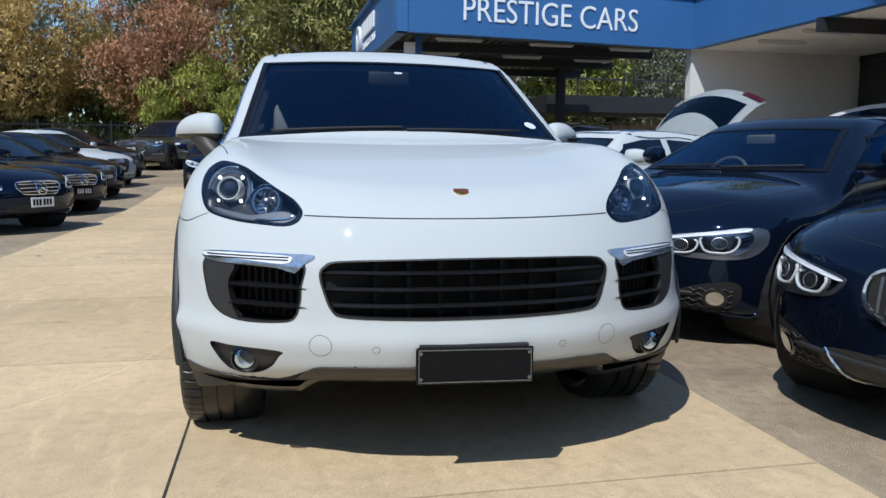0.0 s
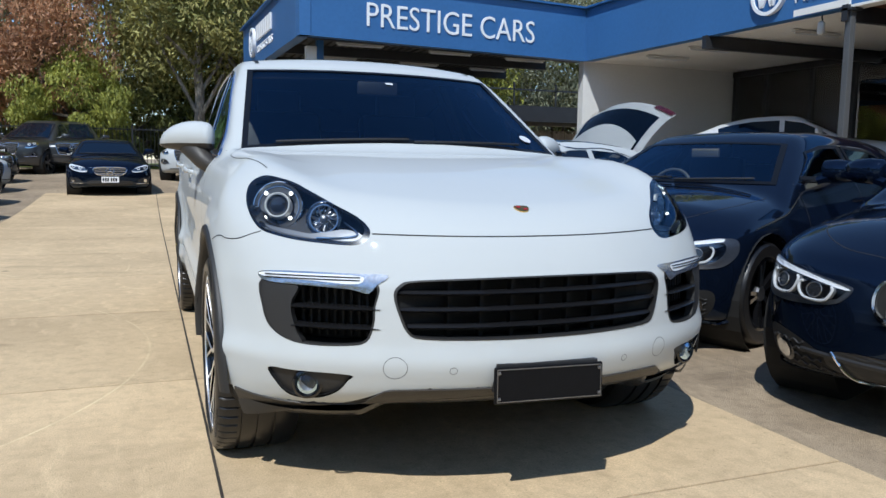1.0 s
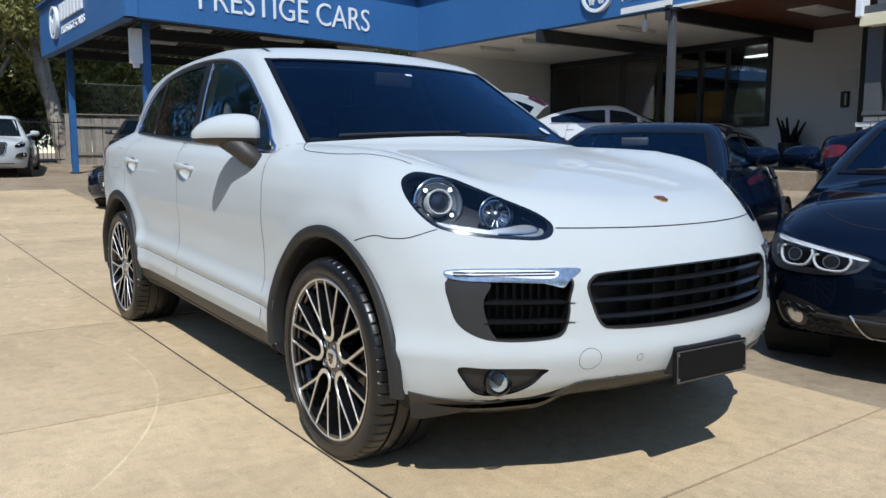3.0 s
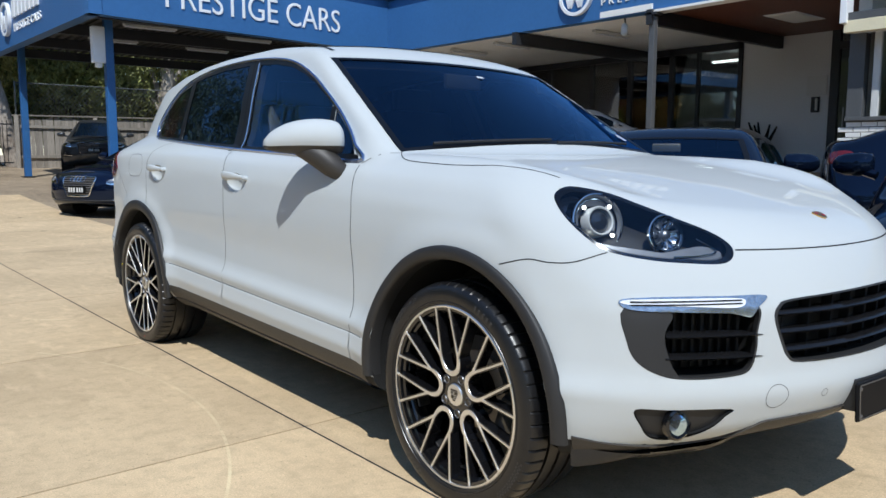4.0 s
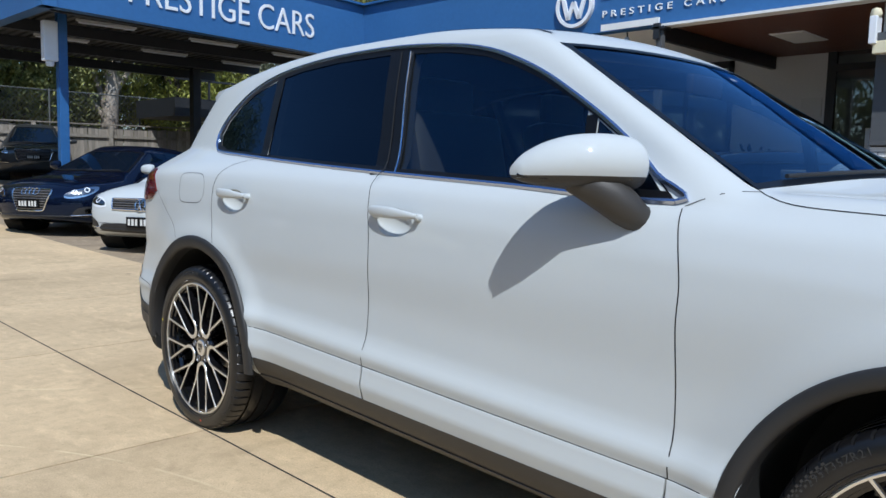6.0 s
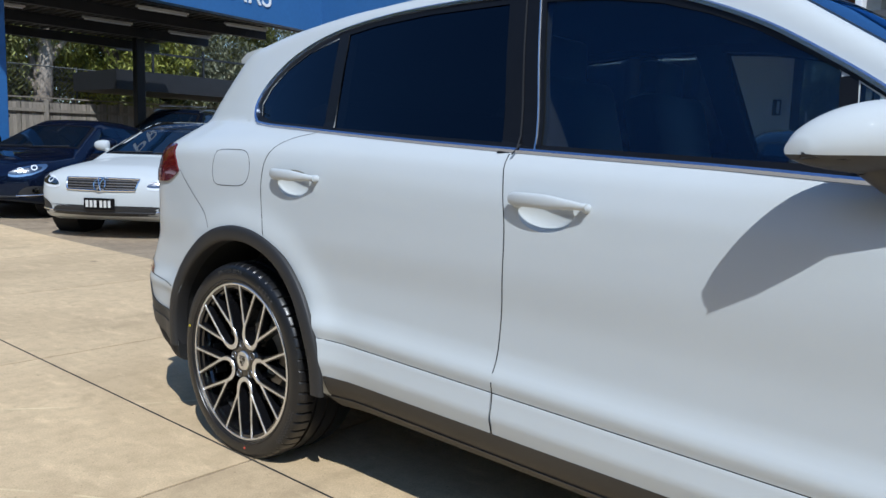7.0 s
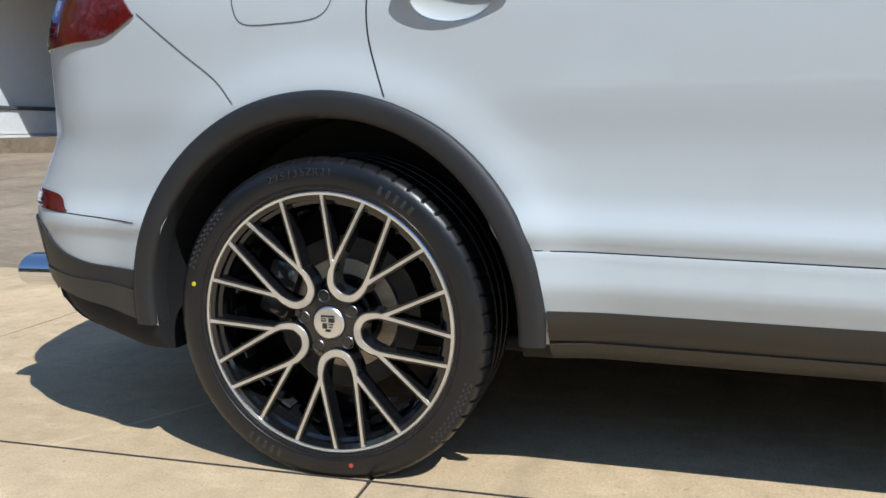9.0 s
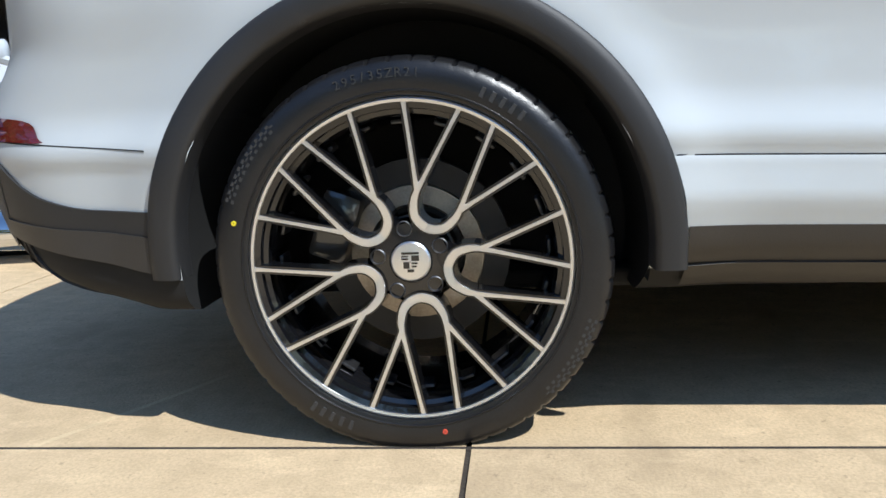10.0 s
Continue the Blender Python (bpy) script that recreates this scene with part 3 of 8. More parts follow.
part("coping", box(bmesh.new(), 9.94, 12.22, 15.38, 15.548, 1.384, 1.46, 0.006), M["post_grey"], dado, "dark grey coping")
tagged(part("wall_grey", box(bmesh.new(), 15.0, 15.25, 5.98, 8.05, FLOOR - 0.3, 5.0), M["wall"]), "light grey painted wall beside the door", "wall", kind="structure")
tagged(part("wall_sill", box(bmesh.new(), 15.0, 15.2, 8.05, 9.9, FLOOR - 0.3, FLOOR + 1.0), M["wall"]), "low grey wall below the showroom window", "wall", kind="structure")
# soffits
bm = bmesh.new()
box(bm, 10.1, 15.4, 7.2, 15.55, Z_LO + 0.02, Z_LO + 0.14)
tagged(part("ceiling_soffit", bm, M["soffit"]), "white flat soffit over the showroom front", "ceiling", kind="structure")
bm = bmesh.new()
for k in range(28):
    box(bm, 10.35 + k * 0.186, 10.35 + k * 0.186 + 0.18, 1.5, 7.1, Z_LO + 0.0, Z_LO + 0.1)
tagged(part("ceiling_timber", bm, M["timber"]), "dark red stained timber board soffit", "ceiling", kind="structure")
tagged(part("fascia_edge", box(bmesh.new(), 10.02, 10.3, 1.5, 7.2, Z_LO - 0.045, Z_LO), M["soffit"]), "white edge strip under the blue fascia", "trim", kind="structure")
# beams and posts
for y in (10.7, 7.15):
    bm = beam(bmesh.new(), (9.95, y, Z_LO - 0.13), (15.0, y, Z_LO - 0.13), 0.12, 0.27)
    tagged(part("roof_beam", bm, M["steel"]), "black steel roof beam under the soffit", "beam", "roof beams", kind="structure")
ob = thing("showroom_post", "dark grey steel post at the showroom front", "post")
part("shaft", box(bmesh.new(), 10.01, 10.13, 7.06, 7.18, 0.3, Z_LO - 0.1, 0.01), M["post_grey"], ob)
part("cap", box(bmesh.new(), 9.95, 10.2, 7.0, 7.25, Z_LO - 0.1, Z_LO - 0.05, 0.005), M["steel"], ob)
for x, y in ((11.2, 13.6), (11.2, 12.0), (11.6, 9.3)):
    tube_light(x, y, Z_LO - 0.05)
# glazing: posts, rails, panes
glazing = tagged(new("window_1"), "black-framed showroom glazing with dark room behind", "window", kind="structure")
G_Y = [15.4, 14.2, 12.6, 11.3, 10.0]
for y in G_Y:
    part("mullion", box(bmesh.new(), X_W - 0.06, X_W + 0.06, y - 0.06, y + 0.06, FLOOR, Z_LO), M["steel"], glazing)
part("head_rail", box(bmesh.new(), X_W - 0.06, X_W + 0.06, 8.05, 15.5, Z_LO - 0.16, Z_LO), M["steel"], glazing)
for a, b in zip(G_Y, G_Y[1:]):
    ob = part("pane", box(bmesh.new(), X_W - 0.008, X_W + 0.008, b + 0.06, a - 0.06, FLOOR, Z_LO - 0.16), M["show_glass"], glazing)
    ob.visible_shadow = False
part("pane", box(bmesh.new(), X_W - 0.008, X_W + 0.008, 8.15, 9.94, FLOOR + 1.0, Z_LO - 0.16), M["show_glass"], glazing)
part("mullion", box(bmesh.new(), X_W - 0.05, X_W + 0.05, 9.2, 9.27, FLOOR + 1.0, Z_LO), M["steel"], glazing)
part("mullion", box(bmesh.new(), X_W - 0.06, X_W + 0.06, 8.05, 8.15, FLOOR + 1.0, Z_LO), M["steel"], glazing)
part("sill", box(bmesh.new(), X_W - 0.10, X_W + 0.06, 8.05, 10.0, FLOOR + 0.96, FLOOR + 1.01), M["steel"], glazing)
# the dark room behind the glass
room = tagged(new("showroom_room"), "dim showroom interior behind the glass", "room", kind="structure")
part("back_wall", box(bmesh.new(), 21.0, 21.2, 1.5, 15.8, FLOOR, 4.2), M["interior"], room)
part("floor", box(bmesh.new(), 15.6, 21.0, 1.5, 15.8, FLOOR - 0.1, FLOOR), M["interior"], room)
part("end_wall", box(bmesh.new(), 15.4, 21.0, 15.6, 15.8, FLOOR, 4.2), M["interior"], room)
part("near_wall", box(bmesh.new(), 15.4, 21.0, 1.5, 1.7, FLOOR, 4.2), M["interior"], room)
part("lid", box(bmesh.new(), 15.3, 21.2, 1.5, 15.8, 4.0, 4.2), M["interior"], room)
for y in (8.4, 9.6, 11.8, 13.6):
    ob = thing("ceiling_light", "lit fluorescent tube light inside the showroom", "light", "showroom lights")
    ob.location = (17.2, y, 3.7)
    part("tube", box(bmesh.new(), -0.04, 0.04, -0.6, 0.6, 0, 0.06, 0.01), M["tube"], ob)
# door, pier and the next wing
door = tagged(new("door_1"), "dark glazed entry door in a black frame", "door", kind="structure")
part("door_frame", box(bmesh.new(), X_W - 0.06, X_W + 0.04, 3.7, 3.85, FLOOR, Z_LO), M["steel"], door)
part("door_frame", box(bmesh.new(), X_W - 0.06, X_W + 0.04, 5.80, 5.975, FLOOR, Z_LO), M["steel"], door)
part("pane", box(bmesh.new(), X_W - 0.01, X_W + 0.01, 3.85, 5.80, FLOOR, Z_LO), M["show_glass"], door)
part("notice", box(bmesh.new(), X_W - 0.02, X_W - 0.012, 4.85, 5.15, FLOOR + 1.0, FLOOR + 1.45), M["sign_white"], door, "white paper notice")
part("handle", beam(bmesh.new(), (X_W - 0.07, 5.65, FLOOR + 0.9), (X_W - 0.07, 5.65, FLOOR + 1.4), 0.025, 0.025, (1, 0, 0)), M["dull_metal"], door)

part("head_rail", box(bmesh.new(), X_W - 0.06, X_W + 0.04, 3.85, 5.80, 3.45, 3.6), M["steel"], door)
# panel light in the timber soffit
ob = thing("panel_light", "square white panel light in the timber soffit", "light")
ob.location = (12.75, 5.75, Z_LO - 0.012)
part("frame", box(bmesh.new(), -0.62, 0.62, -0.32, 0.32, 0.0, 0.03, 0.006), M["sign_white"], ob)
part("diffuser", box(bmesh.new(), -0.57, 0.57, -0.27, 0.27, -0.012, 0.0, 0.004), M["soffit"], ob, "frosted light panel")
# intercom and pale notice panel on the grey wall
ob = thing("intercom", "dark wall intercom with handset on the grey wall", "intercom")
ob.location = (14.995, 6.27, 2.12)
part("case", box(bmesh.new(), -0.06, 0.0, -0.09, 0.09, 0.0, 0.34, 0.012), M["steel"], ob)
part("handset", box(bmesh.new(), -0.10, -0.055, -0.065, -0.015, 0.04, 0.30, 0.012), M["plate_grey"], ob, "grey handset")
ob = thing("notice_panel", "pale grey notice panel fixed to the wall", "sign")
ob.location = (14.995, 6.27, 2.50)
part("board", box(bmesh.new(), -0.02, 0.0, -0.22, 0.22, 0.0, 0.42, 0.004), M["plate_grey"], ob)
# dark bin with umbrellas beside the wall
ob = thing("umbrella_stand", "dark upright bin holding furled umbrellas beside the wall", "stand")
ob.location = (14.55, 7.25, FLOOR)
part("bin", lathe(bmesh.new(), [(0.001, 0.0), (0.22, 0.0), (0.25, 0.55), (0.235, 0.56), (0.22, 0.05)], 20, "z"), M["steel"], ob, "dark metal bin", 40)
rnd = random.Random(5)
for k in range(8):
    a, b = 2 * math.pi * k / 8, rnd.uniform(0.08, 0.22)
    bm = tube(bmesh.new(), [(0.10 * math.cos(a), 0.10 * math.sin(a), 0.1), (0.16 * math.cos(a), 0.16 * math.sin(a), 0.7), (0.16 * math.cos(a) + b * math.cos(a), 0.16 * math.sin(a) + b * math.sin(a), rnd.uniform(0.85, 1.15))], [0.02, 0.045, 0.02], 8)
    part("umbrella", bm, M["dark"], ob, "furled black umbrella", 40)
# small bracket lamp hanging from the soffit
ob = thing("hanging_lamp", "small grey bulkhead lamp hanging from the soffit edge", "lamp")
ob.location = (10.35, 8.0, Z_LO)
part("stem", tube(bmesh.new(), [(0, 0, 0), (0.02, 0, -0.10)], 0.015, 8), M["post_grey"], ob)
part("shade", lathe(bmesh.new(), [(0.03, -0.10), (0.06, -0.13), (0.07, -0.30), (0.04, -0.34), (0.001, -0.35)], 14, "z"), M["plate_grey"], ob, "", 40)
# security camera above the wing's corner
ob = thing("security_camera", "white dome security camera on a bracket", "camera")
ob.location = (10.05, 3.60, 3.60)
part("bracket", box(bmesh.new(), -0.12, 0.12, -0.05, 0.05, -0.44, -0.04, 0.01), M["sign_white"], ob)
part("dome", lathe(bmesh.new(), [(0.001, 0.09), (0.06, 0.07), (0.085, 0.0), (0.06, -0.06), (0.001, -0.08)], 16, "z"), M["cream"], ob, "", 50)
# the next wing: white brick base, grey-framed window, cream fascia
wing = tagged(new("wall_wing"), "office wing with white painted brick base and grey-framed windows", "wall", kind="structure")
part("base_core", box(bmesh.new(), 10.42, 10.62, -6.0, 3.66, 0.3, 1.70), M["steel"], wing)
part("return_wall", box(bmesh.new(), 10.62, 15.0, 3.46, 3.66, 0.3, Z_LO), M["brick_white"], wing)
part("wing_roof", box(bmesh.new(), 10.0, 15.0, -6.0, 3.66, 3.20, 3.32), M["post_grey"], wing)
part("fascia_strip", box(bmesh.new(), 9.98, 10.10, -6.0, 3.60, 3.02, 3.20, 0.006), M["cream"], wing, "cream painted fascia strip")
part("soffit_strip", box(bmesh.new(), 10.10, 10.42, -6.0, 3.60, 3.05, 3.08), M["soffit"], wing)
part("corner_post", box(bmesh.new(), 10.38, 10.56, 3.42, 3.66, 1.74, 3.05, 0.006), M["post_grey"], wing, "grey steel corner post")
part("sill", box(bmesh.new(), 10.34, 10.62, -6.0, 3.66, 1.70, 1.76, 0.006), M["post_grey"], wing, "grey window sill")
for y in (3.25, 1.35, -0.55, -2.45):
    part("window_frame", box(bmesh.new(), 10.40, 10.52, y - 0.05, y + 0.05, 1.76, 3.05, 0.004), M["plate_grey"], wing, "pale grey window frame")
    part("pane", box(bmesh.new(), 10.455, 10.465, y - 1.85, y - 0.05, 1.76, 3.05), M["show_glass"], wing)
part("inner_wall", box(bmesh.new(), 12.6, 12.7, -6.0, 3.4, 0.3, 3.2), M["interior"], wing)
brick_me = bpy.data.meshes.new("brick")
bm = box(bmesh.new(), -0.012, 0.0, 0.0, 0.225, 0.0, 0.070, 0.003)
bm.to_mesh(brick_me)
bm.free()
brick_me.materials.append(M["brick_white"])
for r in range(11):
    for k in range(20):
        b_ = new("brick", brick_me)
        b_.parent = wing
        b_.location = (10.42, 3.43 - 0.237 * k + (0.118 if r % 2 else 0.0), 0.80 + 0.081 * r)
part("brick_base", box(bmesh.new(), 10.408, 10.42, -6.0, -1.05, 0.3, 1.70), M["brick_white"], wing)


# ---- vehicles ----
from mathutils.bvhtree import BVHTree


def smax(a, b, k):
    h = np.clip(0.5 + 0.5 * (a - b) / k, 0, 1)
    return b + (a - b) * h + k * h * (1 - h)


def hull_mesh(field, a, b, n_ring=160, n_cap=50, n_mid=140, reach=2.6, flank=0.0):
    """Skin of a star-shaped solid (field < 0 inside), shot outward from the spine a-b that runs along y. Returns points and quads/tris."""
    th = 2 * np.pi * np.arange(n_ring) / n_ring
    th = th + flank * np.sin(2 * th) / 2                                        # more lines along the flanks
    ring = np.stack([np.sin(th), 0 * th, np.cos(th)], 1)
    org, way = [], []
    a, b = np.array(a, float), np.array(b, float)
    for i in range(1, n_cap):
        ph = np.pi / 2 * i / n_cap
        org.append(np.repeat(a[None], n_ring, 0))
        way.append(np.array([0, -math.cos(ph), 0]) + math.sin(ph) * ring)
    for i in range(n_mid + 1):
        org.append(np.repeat((a + (b - a) * i / n_mid)[None], n_ring, 0))
        way.append(ring.copy())
    for i in range(1, n_cap):
        ph = np.pi / 2 * (1 - i / n_cap)
        org.append(np.repeat(b[None], n_ring, 0))
        way.append(np.array([0, math.cos(ph), 0]) + math.sin(ph) * ring)
    org.append(np.array([a, b]))
    way.append(np.array([[0, -1, 0], [0, 1, 0]]))
    org, way = np.concatenate(org), np.concatenate(way)
    lo, hi = np.zeros(len(org)), np.full(len(org), reach)
    for _ in range(26):
        mid = (lo + hi) / 2
        p = org + way * mid[:, None]
        inside = field(p[:, 0], p[:, 1], p[:, 2]) < 0
        lo, hi = np.where(inside, mid, lo), np.where(inside, hi, mid)
    pts = org + way * lo[:, None]
    rows = (len(pts) - 2) // n_ring
    faces = []
    for r in range(rows - 1):
        for k in range(n_ring):
            q = (k + 1) % n_ring
            faces.append((r * n_ring + k, (r + 1) * n_ring + k, (r + 1) * n_ring + q, r * n_ring + q))
    p0, p1 = len(pts) - 2, len(pts) - 1
    for k in range(n_ring):
        q = (k + 1) % n_ring
        faces.append((p0, k, q))
        faces.append((p1, (rows - 1) * n_ring + q, (rows - 1) * n_ring + k))
    me = bpy.data.meshes.new("hull")
    me.from_pydata(pts.tolist(), [], faces)
    me.update()
    bm = bmesh.new()
    bm.from_mesh(me)
    bmesh.ops.recalc_face_normals(bm, faces=bm.faces)
    bm.to_mesh(me)
    bm.free()
    return me


def car_field(c):
    """The solid of a car from its profiles. Nose towards -y, front axle at y = 0. c: a dict of curves and numbers."""
    low, glass_x, yf, yr = curve_fn(c["side"]), curve_fn(c["glass"]), curve_fn(c["front"]), curve_fn(c["rear"])
    hood, roof = curve_fn(c["hood"]), curve_fn(c["roof"])
    wb, wr = c["wheelbase"], c["arch"]
    plan = curve_fn(c["plan"])

    def field(x, y, z):
        ax = np.abs(x)
        flare = 0
        for yc in (0.0, wb):
            r = np.hypot(y - yc, z - c["hub"])
            flare = flare + c["flare"] * (0.5 - 0.5 * np.tanh((r - wr - 0.10) / 0.045)) * (z < 1.6)
        yc_ = np.clip(y, 0.3, 2.5)
        rise = c.get("rise", 0) * (np.clip(y, -0.3, 3.3) - 0.65)                         # the shoulder climbs towards the tail
        zl = z + c.get("tilt", 0) * (1.75 - yc_) * np.clip((0.85 - z) / 0.2, 0, 1) - rise * np.clip((z - 0.85) / 0.15, 0, 1)
        mid_ = np.clip((y - 0.35) / 0.1, 0, 1) * np.clip((2.55 - y) / 0.1, 0, 1)
        zl = np.maximum(zl, c.get("tuck", 0) * (1 - mid_))
        lower = low(zl) * plan(y) + flare
        upper = glass_x(y) - c["lean"] * (z - c["belt"]) - c.get("curl", 0.10) * np.maximum(z - c["belt"], 0) ** 2 + c.get("relief", 0) * np.maximum(c["belt"] + rise - z, 0)
        side = ax - (-smax(-lower, -upper, 0.05))
        front = yf(z) + c["bow"] * ax ** 2.23 - y
        rear = y - (yr(z) - c["bow_r"] * ax ** 2.4)
        top_hood = hood(y) - c["hood_drop"] * ax ** 3 + c.get("dome", 0) * np.exp(-((ax - 0.78) / 0.14) ** 2) * np.clip((0.55 - y) / 0.6, 0, 1)
        screen = c["cowl_z"] + (y - c["cowl_y"] - c["screen_bow"] * ax ** 2) * c["screen_slope"]
        rf = roof(y) - c["roof_drop"] * ax ** 2.2
        cabin = -smax(-screen, -rf, c.get("screen_soft", 0.05))
        top = z - smax(top_hood, cabin, 0.03)
        if "tail" in c:
            deck, glass_r = curve_fn(c["tail"])(y) - 0.06 * ax ** 2, c["rear_z"] - (y - c["rear_y"] + 0.2 * ax ** 2) * c["rear_slope"]
            cab2 = -smax(-(-smax(-cabin, -rf, 0.05)), -glass_r, 0.08)
            top = z - np.where(y < c["rear_y"] - 0.8, smax(top_hood, cabin, 0.03), smax(deck, cab2, 0.04))
        bottom = c["floor"] + 0.10 * np.clip((-0.35 - y) / 0.5, 0, 1) + 0.09 * np.clip((y - wb - 0.5) / 0.5, 0, 1) - z
        f = smax(side, front, c["corner"])
        f = smax(f, rear, 0.16)
        f = smax(f, top, c["edge"] - c.get("crisp", 0) * np.clip((z - 1.10) / 0.15, 0, 1))
        return smax(f, bottom, 0.05)
    return field


class Skin:
    """A body's surface to lay things on: rays along a direction find place and normal."""
    def __init__(self, me):
        bm = bmesh.new()
        bm.from_mesh(me)
        self.tree = BVHTree.FromBMesh(bm)
        bm.free()

    def at(self, p, d, lift=0.0):
        p, d = Vector(p), Vector(d).normalized()
        hit, nor, _, _ = self.tree.ray_cast(p - d * 1.5, d, 4.0)
        if hit is None:
            hit, nor, _, _ = self.tree.find_nearest(p)
        if nor.dot(d) > 0:
            nor = -nor
        return hit + nor * lift, nor


def patch(skin, outline, place, d, lift=0.003, rings=5, skirt=0.0, inner=None, bm=None):
    """A sheet on the skin: a flat outline (list of 2D) put in space by place(u, v) and thrown along d. inner: a second outline of as many points, for a band."""
    bm = bm or bmesh.new()
    n = len(outline)
    c = np.mean(np.array(outline), 0)
    rows = []
    for k in range(rings + 1):
        row = []
        for i, (u, v) in enumerate(outline):
            e = inner[i] if inner else c
            t = k / rings
            row.append(bm.verts.new(skin.at(place(u + (e[0] - u) * t, v + (e[1] - v) * t), d, lift)[0]) if (inner or k < rings) else None)
        rows.append(row)
    if not inner:
        mid = bm.verts.new(skin.at(place(*c), d, lift)[0])
    for k in range(rings if inner else rings - 1):
        for i in range(n):
            j = (i + 1) % n
            bm.faces.new((rows[k][i], rows[k][j], rows[k + 1][j], rows[k + 1][i]))
    if not inner:
        for i in range(n):
            bm.faces.new((rows[rings - 1][i], rows[rings - 1][(i + 1) % n], mid))
    if skirt:
        for edge in ([rows[0]] + ([rows[-1]] if inner else [])):
            low = []
            for vtx, (u, v) in zip(edge, outline):
                low.append(bm.verts.new(vtx.co + Vector(d).normalized() * skirt))
            for i in range(n):
                j = (i + 1) % n
                bm.faces.new((edge[i], low[i], low[j], edge[j]))
    bmesh.ops.recalc_face_normals(bm, faces=bm.faces)
    return bm


def ribbon(skin, pts, d, width=0.005, lift=0.0008, bm=None, closed=False):
    """A narrow strip on the skin along 3D points thrown along d."""
    bm = bm or bmesh.new()
    P = [skin.at(p, d, lift) for p in pts]
    rows = []
    for i, (p, nrm) in enumerate(P):
        a, b = P[max(i - 1, 0)][0], P[min(i + 1, len(P) - 1)][0]
        if closed:
            a, b = P[i - 1][0], P[(i + 1) % len(P)][0]
        s = (b - a).cross(nrm).normalized() * width / 2
        rows.append((bm.verts.new(p + s), bm.verts.new(p - s)))
    for i in range(len(rows) - (0 if closed else 1)):
        j = (i + 1) % len(rows)
        bm.faces.new((rows[i][0], rows[i][1], rows[j][1], rows[j][0]))
    return bm


def rod_on(skin, pts, d, radius, lift=0.0, bm=None, n=6):
    """A thin round bar lying on the skin."""
    return tube(bm or bmesh.new(), [skin.at(p, d, lift)[0] for p in pts], radius, n)


def ngon_wheel(r=0.33, w=0.22, spokes=5, dark=False, twin=True):
    """Meshes of a plain alloy wheel, its outer face towards -x, centre at the origin."""
    q = r * 0.70
    tyre = lathe(bmesh.new(), [(q, -w * 0.42), (q + 0.01, -w * 0.5), (r * 0.93, -w * 0.52), (r * 0.985, -w * 0.42), (r, -w * 0.25), (r, w * 0.25), (r * 0.985, w * 0.42), (r * 0.93, w * 0.5), (q, w * 0.45)], 36)
    rim = lathe(bmesh.new(), [(q + 0.004, -w * 0.46), (q - 0.015, -w * 0.47), (q - 0.022, -w * 0.36), (q - 0.03, w * 0.3), (0.02, w * 0.32)], 36)
    sp = bmesh.new()
    for k in range(spokes):
        a0 = 2 * math.pi * k / spokes
        for off in ((-0.13, 0.13) if twin else (0,)):
            beam(sp, (-w * 0.30, 0.05 * math.cos(a0 + off), 0.05 * math.sin(a0 + off)), (-w * 0.43, (q - 0.015) * math.cos(a0 + off), (q - 0.015) * math.sin(a0 + off)), r * (0.07 if twin else 0.13), 0.03, (1, 0, 0))
    hub = lathe(bmesh.new(), [(0.001, -w * 0.36), (0.045, -w * 0.36), (0.055, -w * 0.30), (0.055, 0)], 20)
    return tyre, rim, sp, hub


SEDAN = dict(wheelbase=2.80, arch=0.36, hub=0.32, flare=0.015, belt=0.98, lean=0.42, bow=0.40, bow_r=0.30, hood_drop=0.16, cowl_z=0.96, cowl_y=0.42, screen_bow=0.22, screen_slope=0.46,
             roof_drop=0.09, floor=0.17, corner=0.20, edge=0.09,
             side=[(0.1, 0.80), (0.2, 0.86), (0.32, 0.89), (0.5, 0.905), (0.66, 0.90), (0.8, 0.89), (0.9, 0.865), (1.0, 0.80), (1.2, 0.66)],
             glass=[(0.3, 0.80), (1.0, 0.80), (2.2, 0.78), (3.2, 0.68), (3.9, 0.55)], plan=[(-0.9, 0.97), (0, 1.0), (2.6, 1.0), (3.7, 0.93)],
             front=[(0.1, -0.70), (0.22, -0.80), (0.35, -0.85), (0.5, -0.86), (0.62, -0.84), (0.70, -0.79), (0.78, -0.66), (0.9, -0.4)],
             rear=[(0.1, 3.6), (0.3, 3.78), (0.6, 3.84), (0.85, 3.82), (1.0, 3.78), (1.2, 3.7)],
             hood=[(-0.9, 0.74), (-0.6, 0.82), (-0.2, 0.885), (0.2, 0.93), (0.6, 0.96), (1.2, 0.98)],
             roof=[(0.6, 1.25), (1.2, 1.40), (1.7, 1.435), (2.3, 1.41), (2.9, 1.30), (3.4, 1.12), (3.8, 0.98), (4.2, 0.85)])
HATCH = dict(SEDAN, wheelbase=2.66, screen_slope=0.50, cowl_y=0.35,
             front=[(0.1, -0.62), (0.22, -0.72), (0.35, -0.77), (0.5, -0.78), (0.62, -0.76), (0.70, -0.72), (0.78, -0.60), (0.9, -0.36)],
             rear=[(0.1, 3.2), (0.3, 3.38), (0.6, 3.42), (0.9, 3.38), (1.1, 3.30), (1.35, 3.05)],
             hood=[(-0.8, 0.76), (-0.5, 0.84), (-0.2, 0.89), (0.2, 0.94), (0.6, 0.97), (1.2, 0.98)],
             roof=[(0.6, 1.21), (1.15, 1.345), (1.7, 1.375), (2.3, 1.355), (2.9, 1.30), (3.3, 1.235), (3.8, 1.07)])
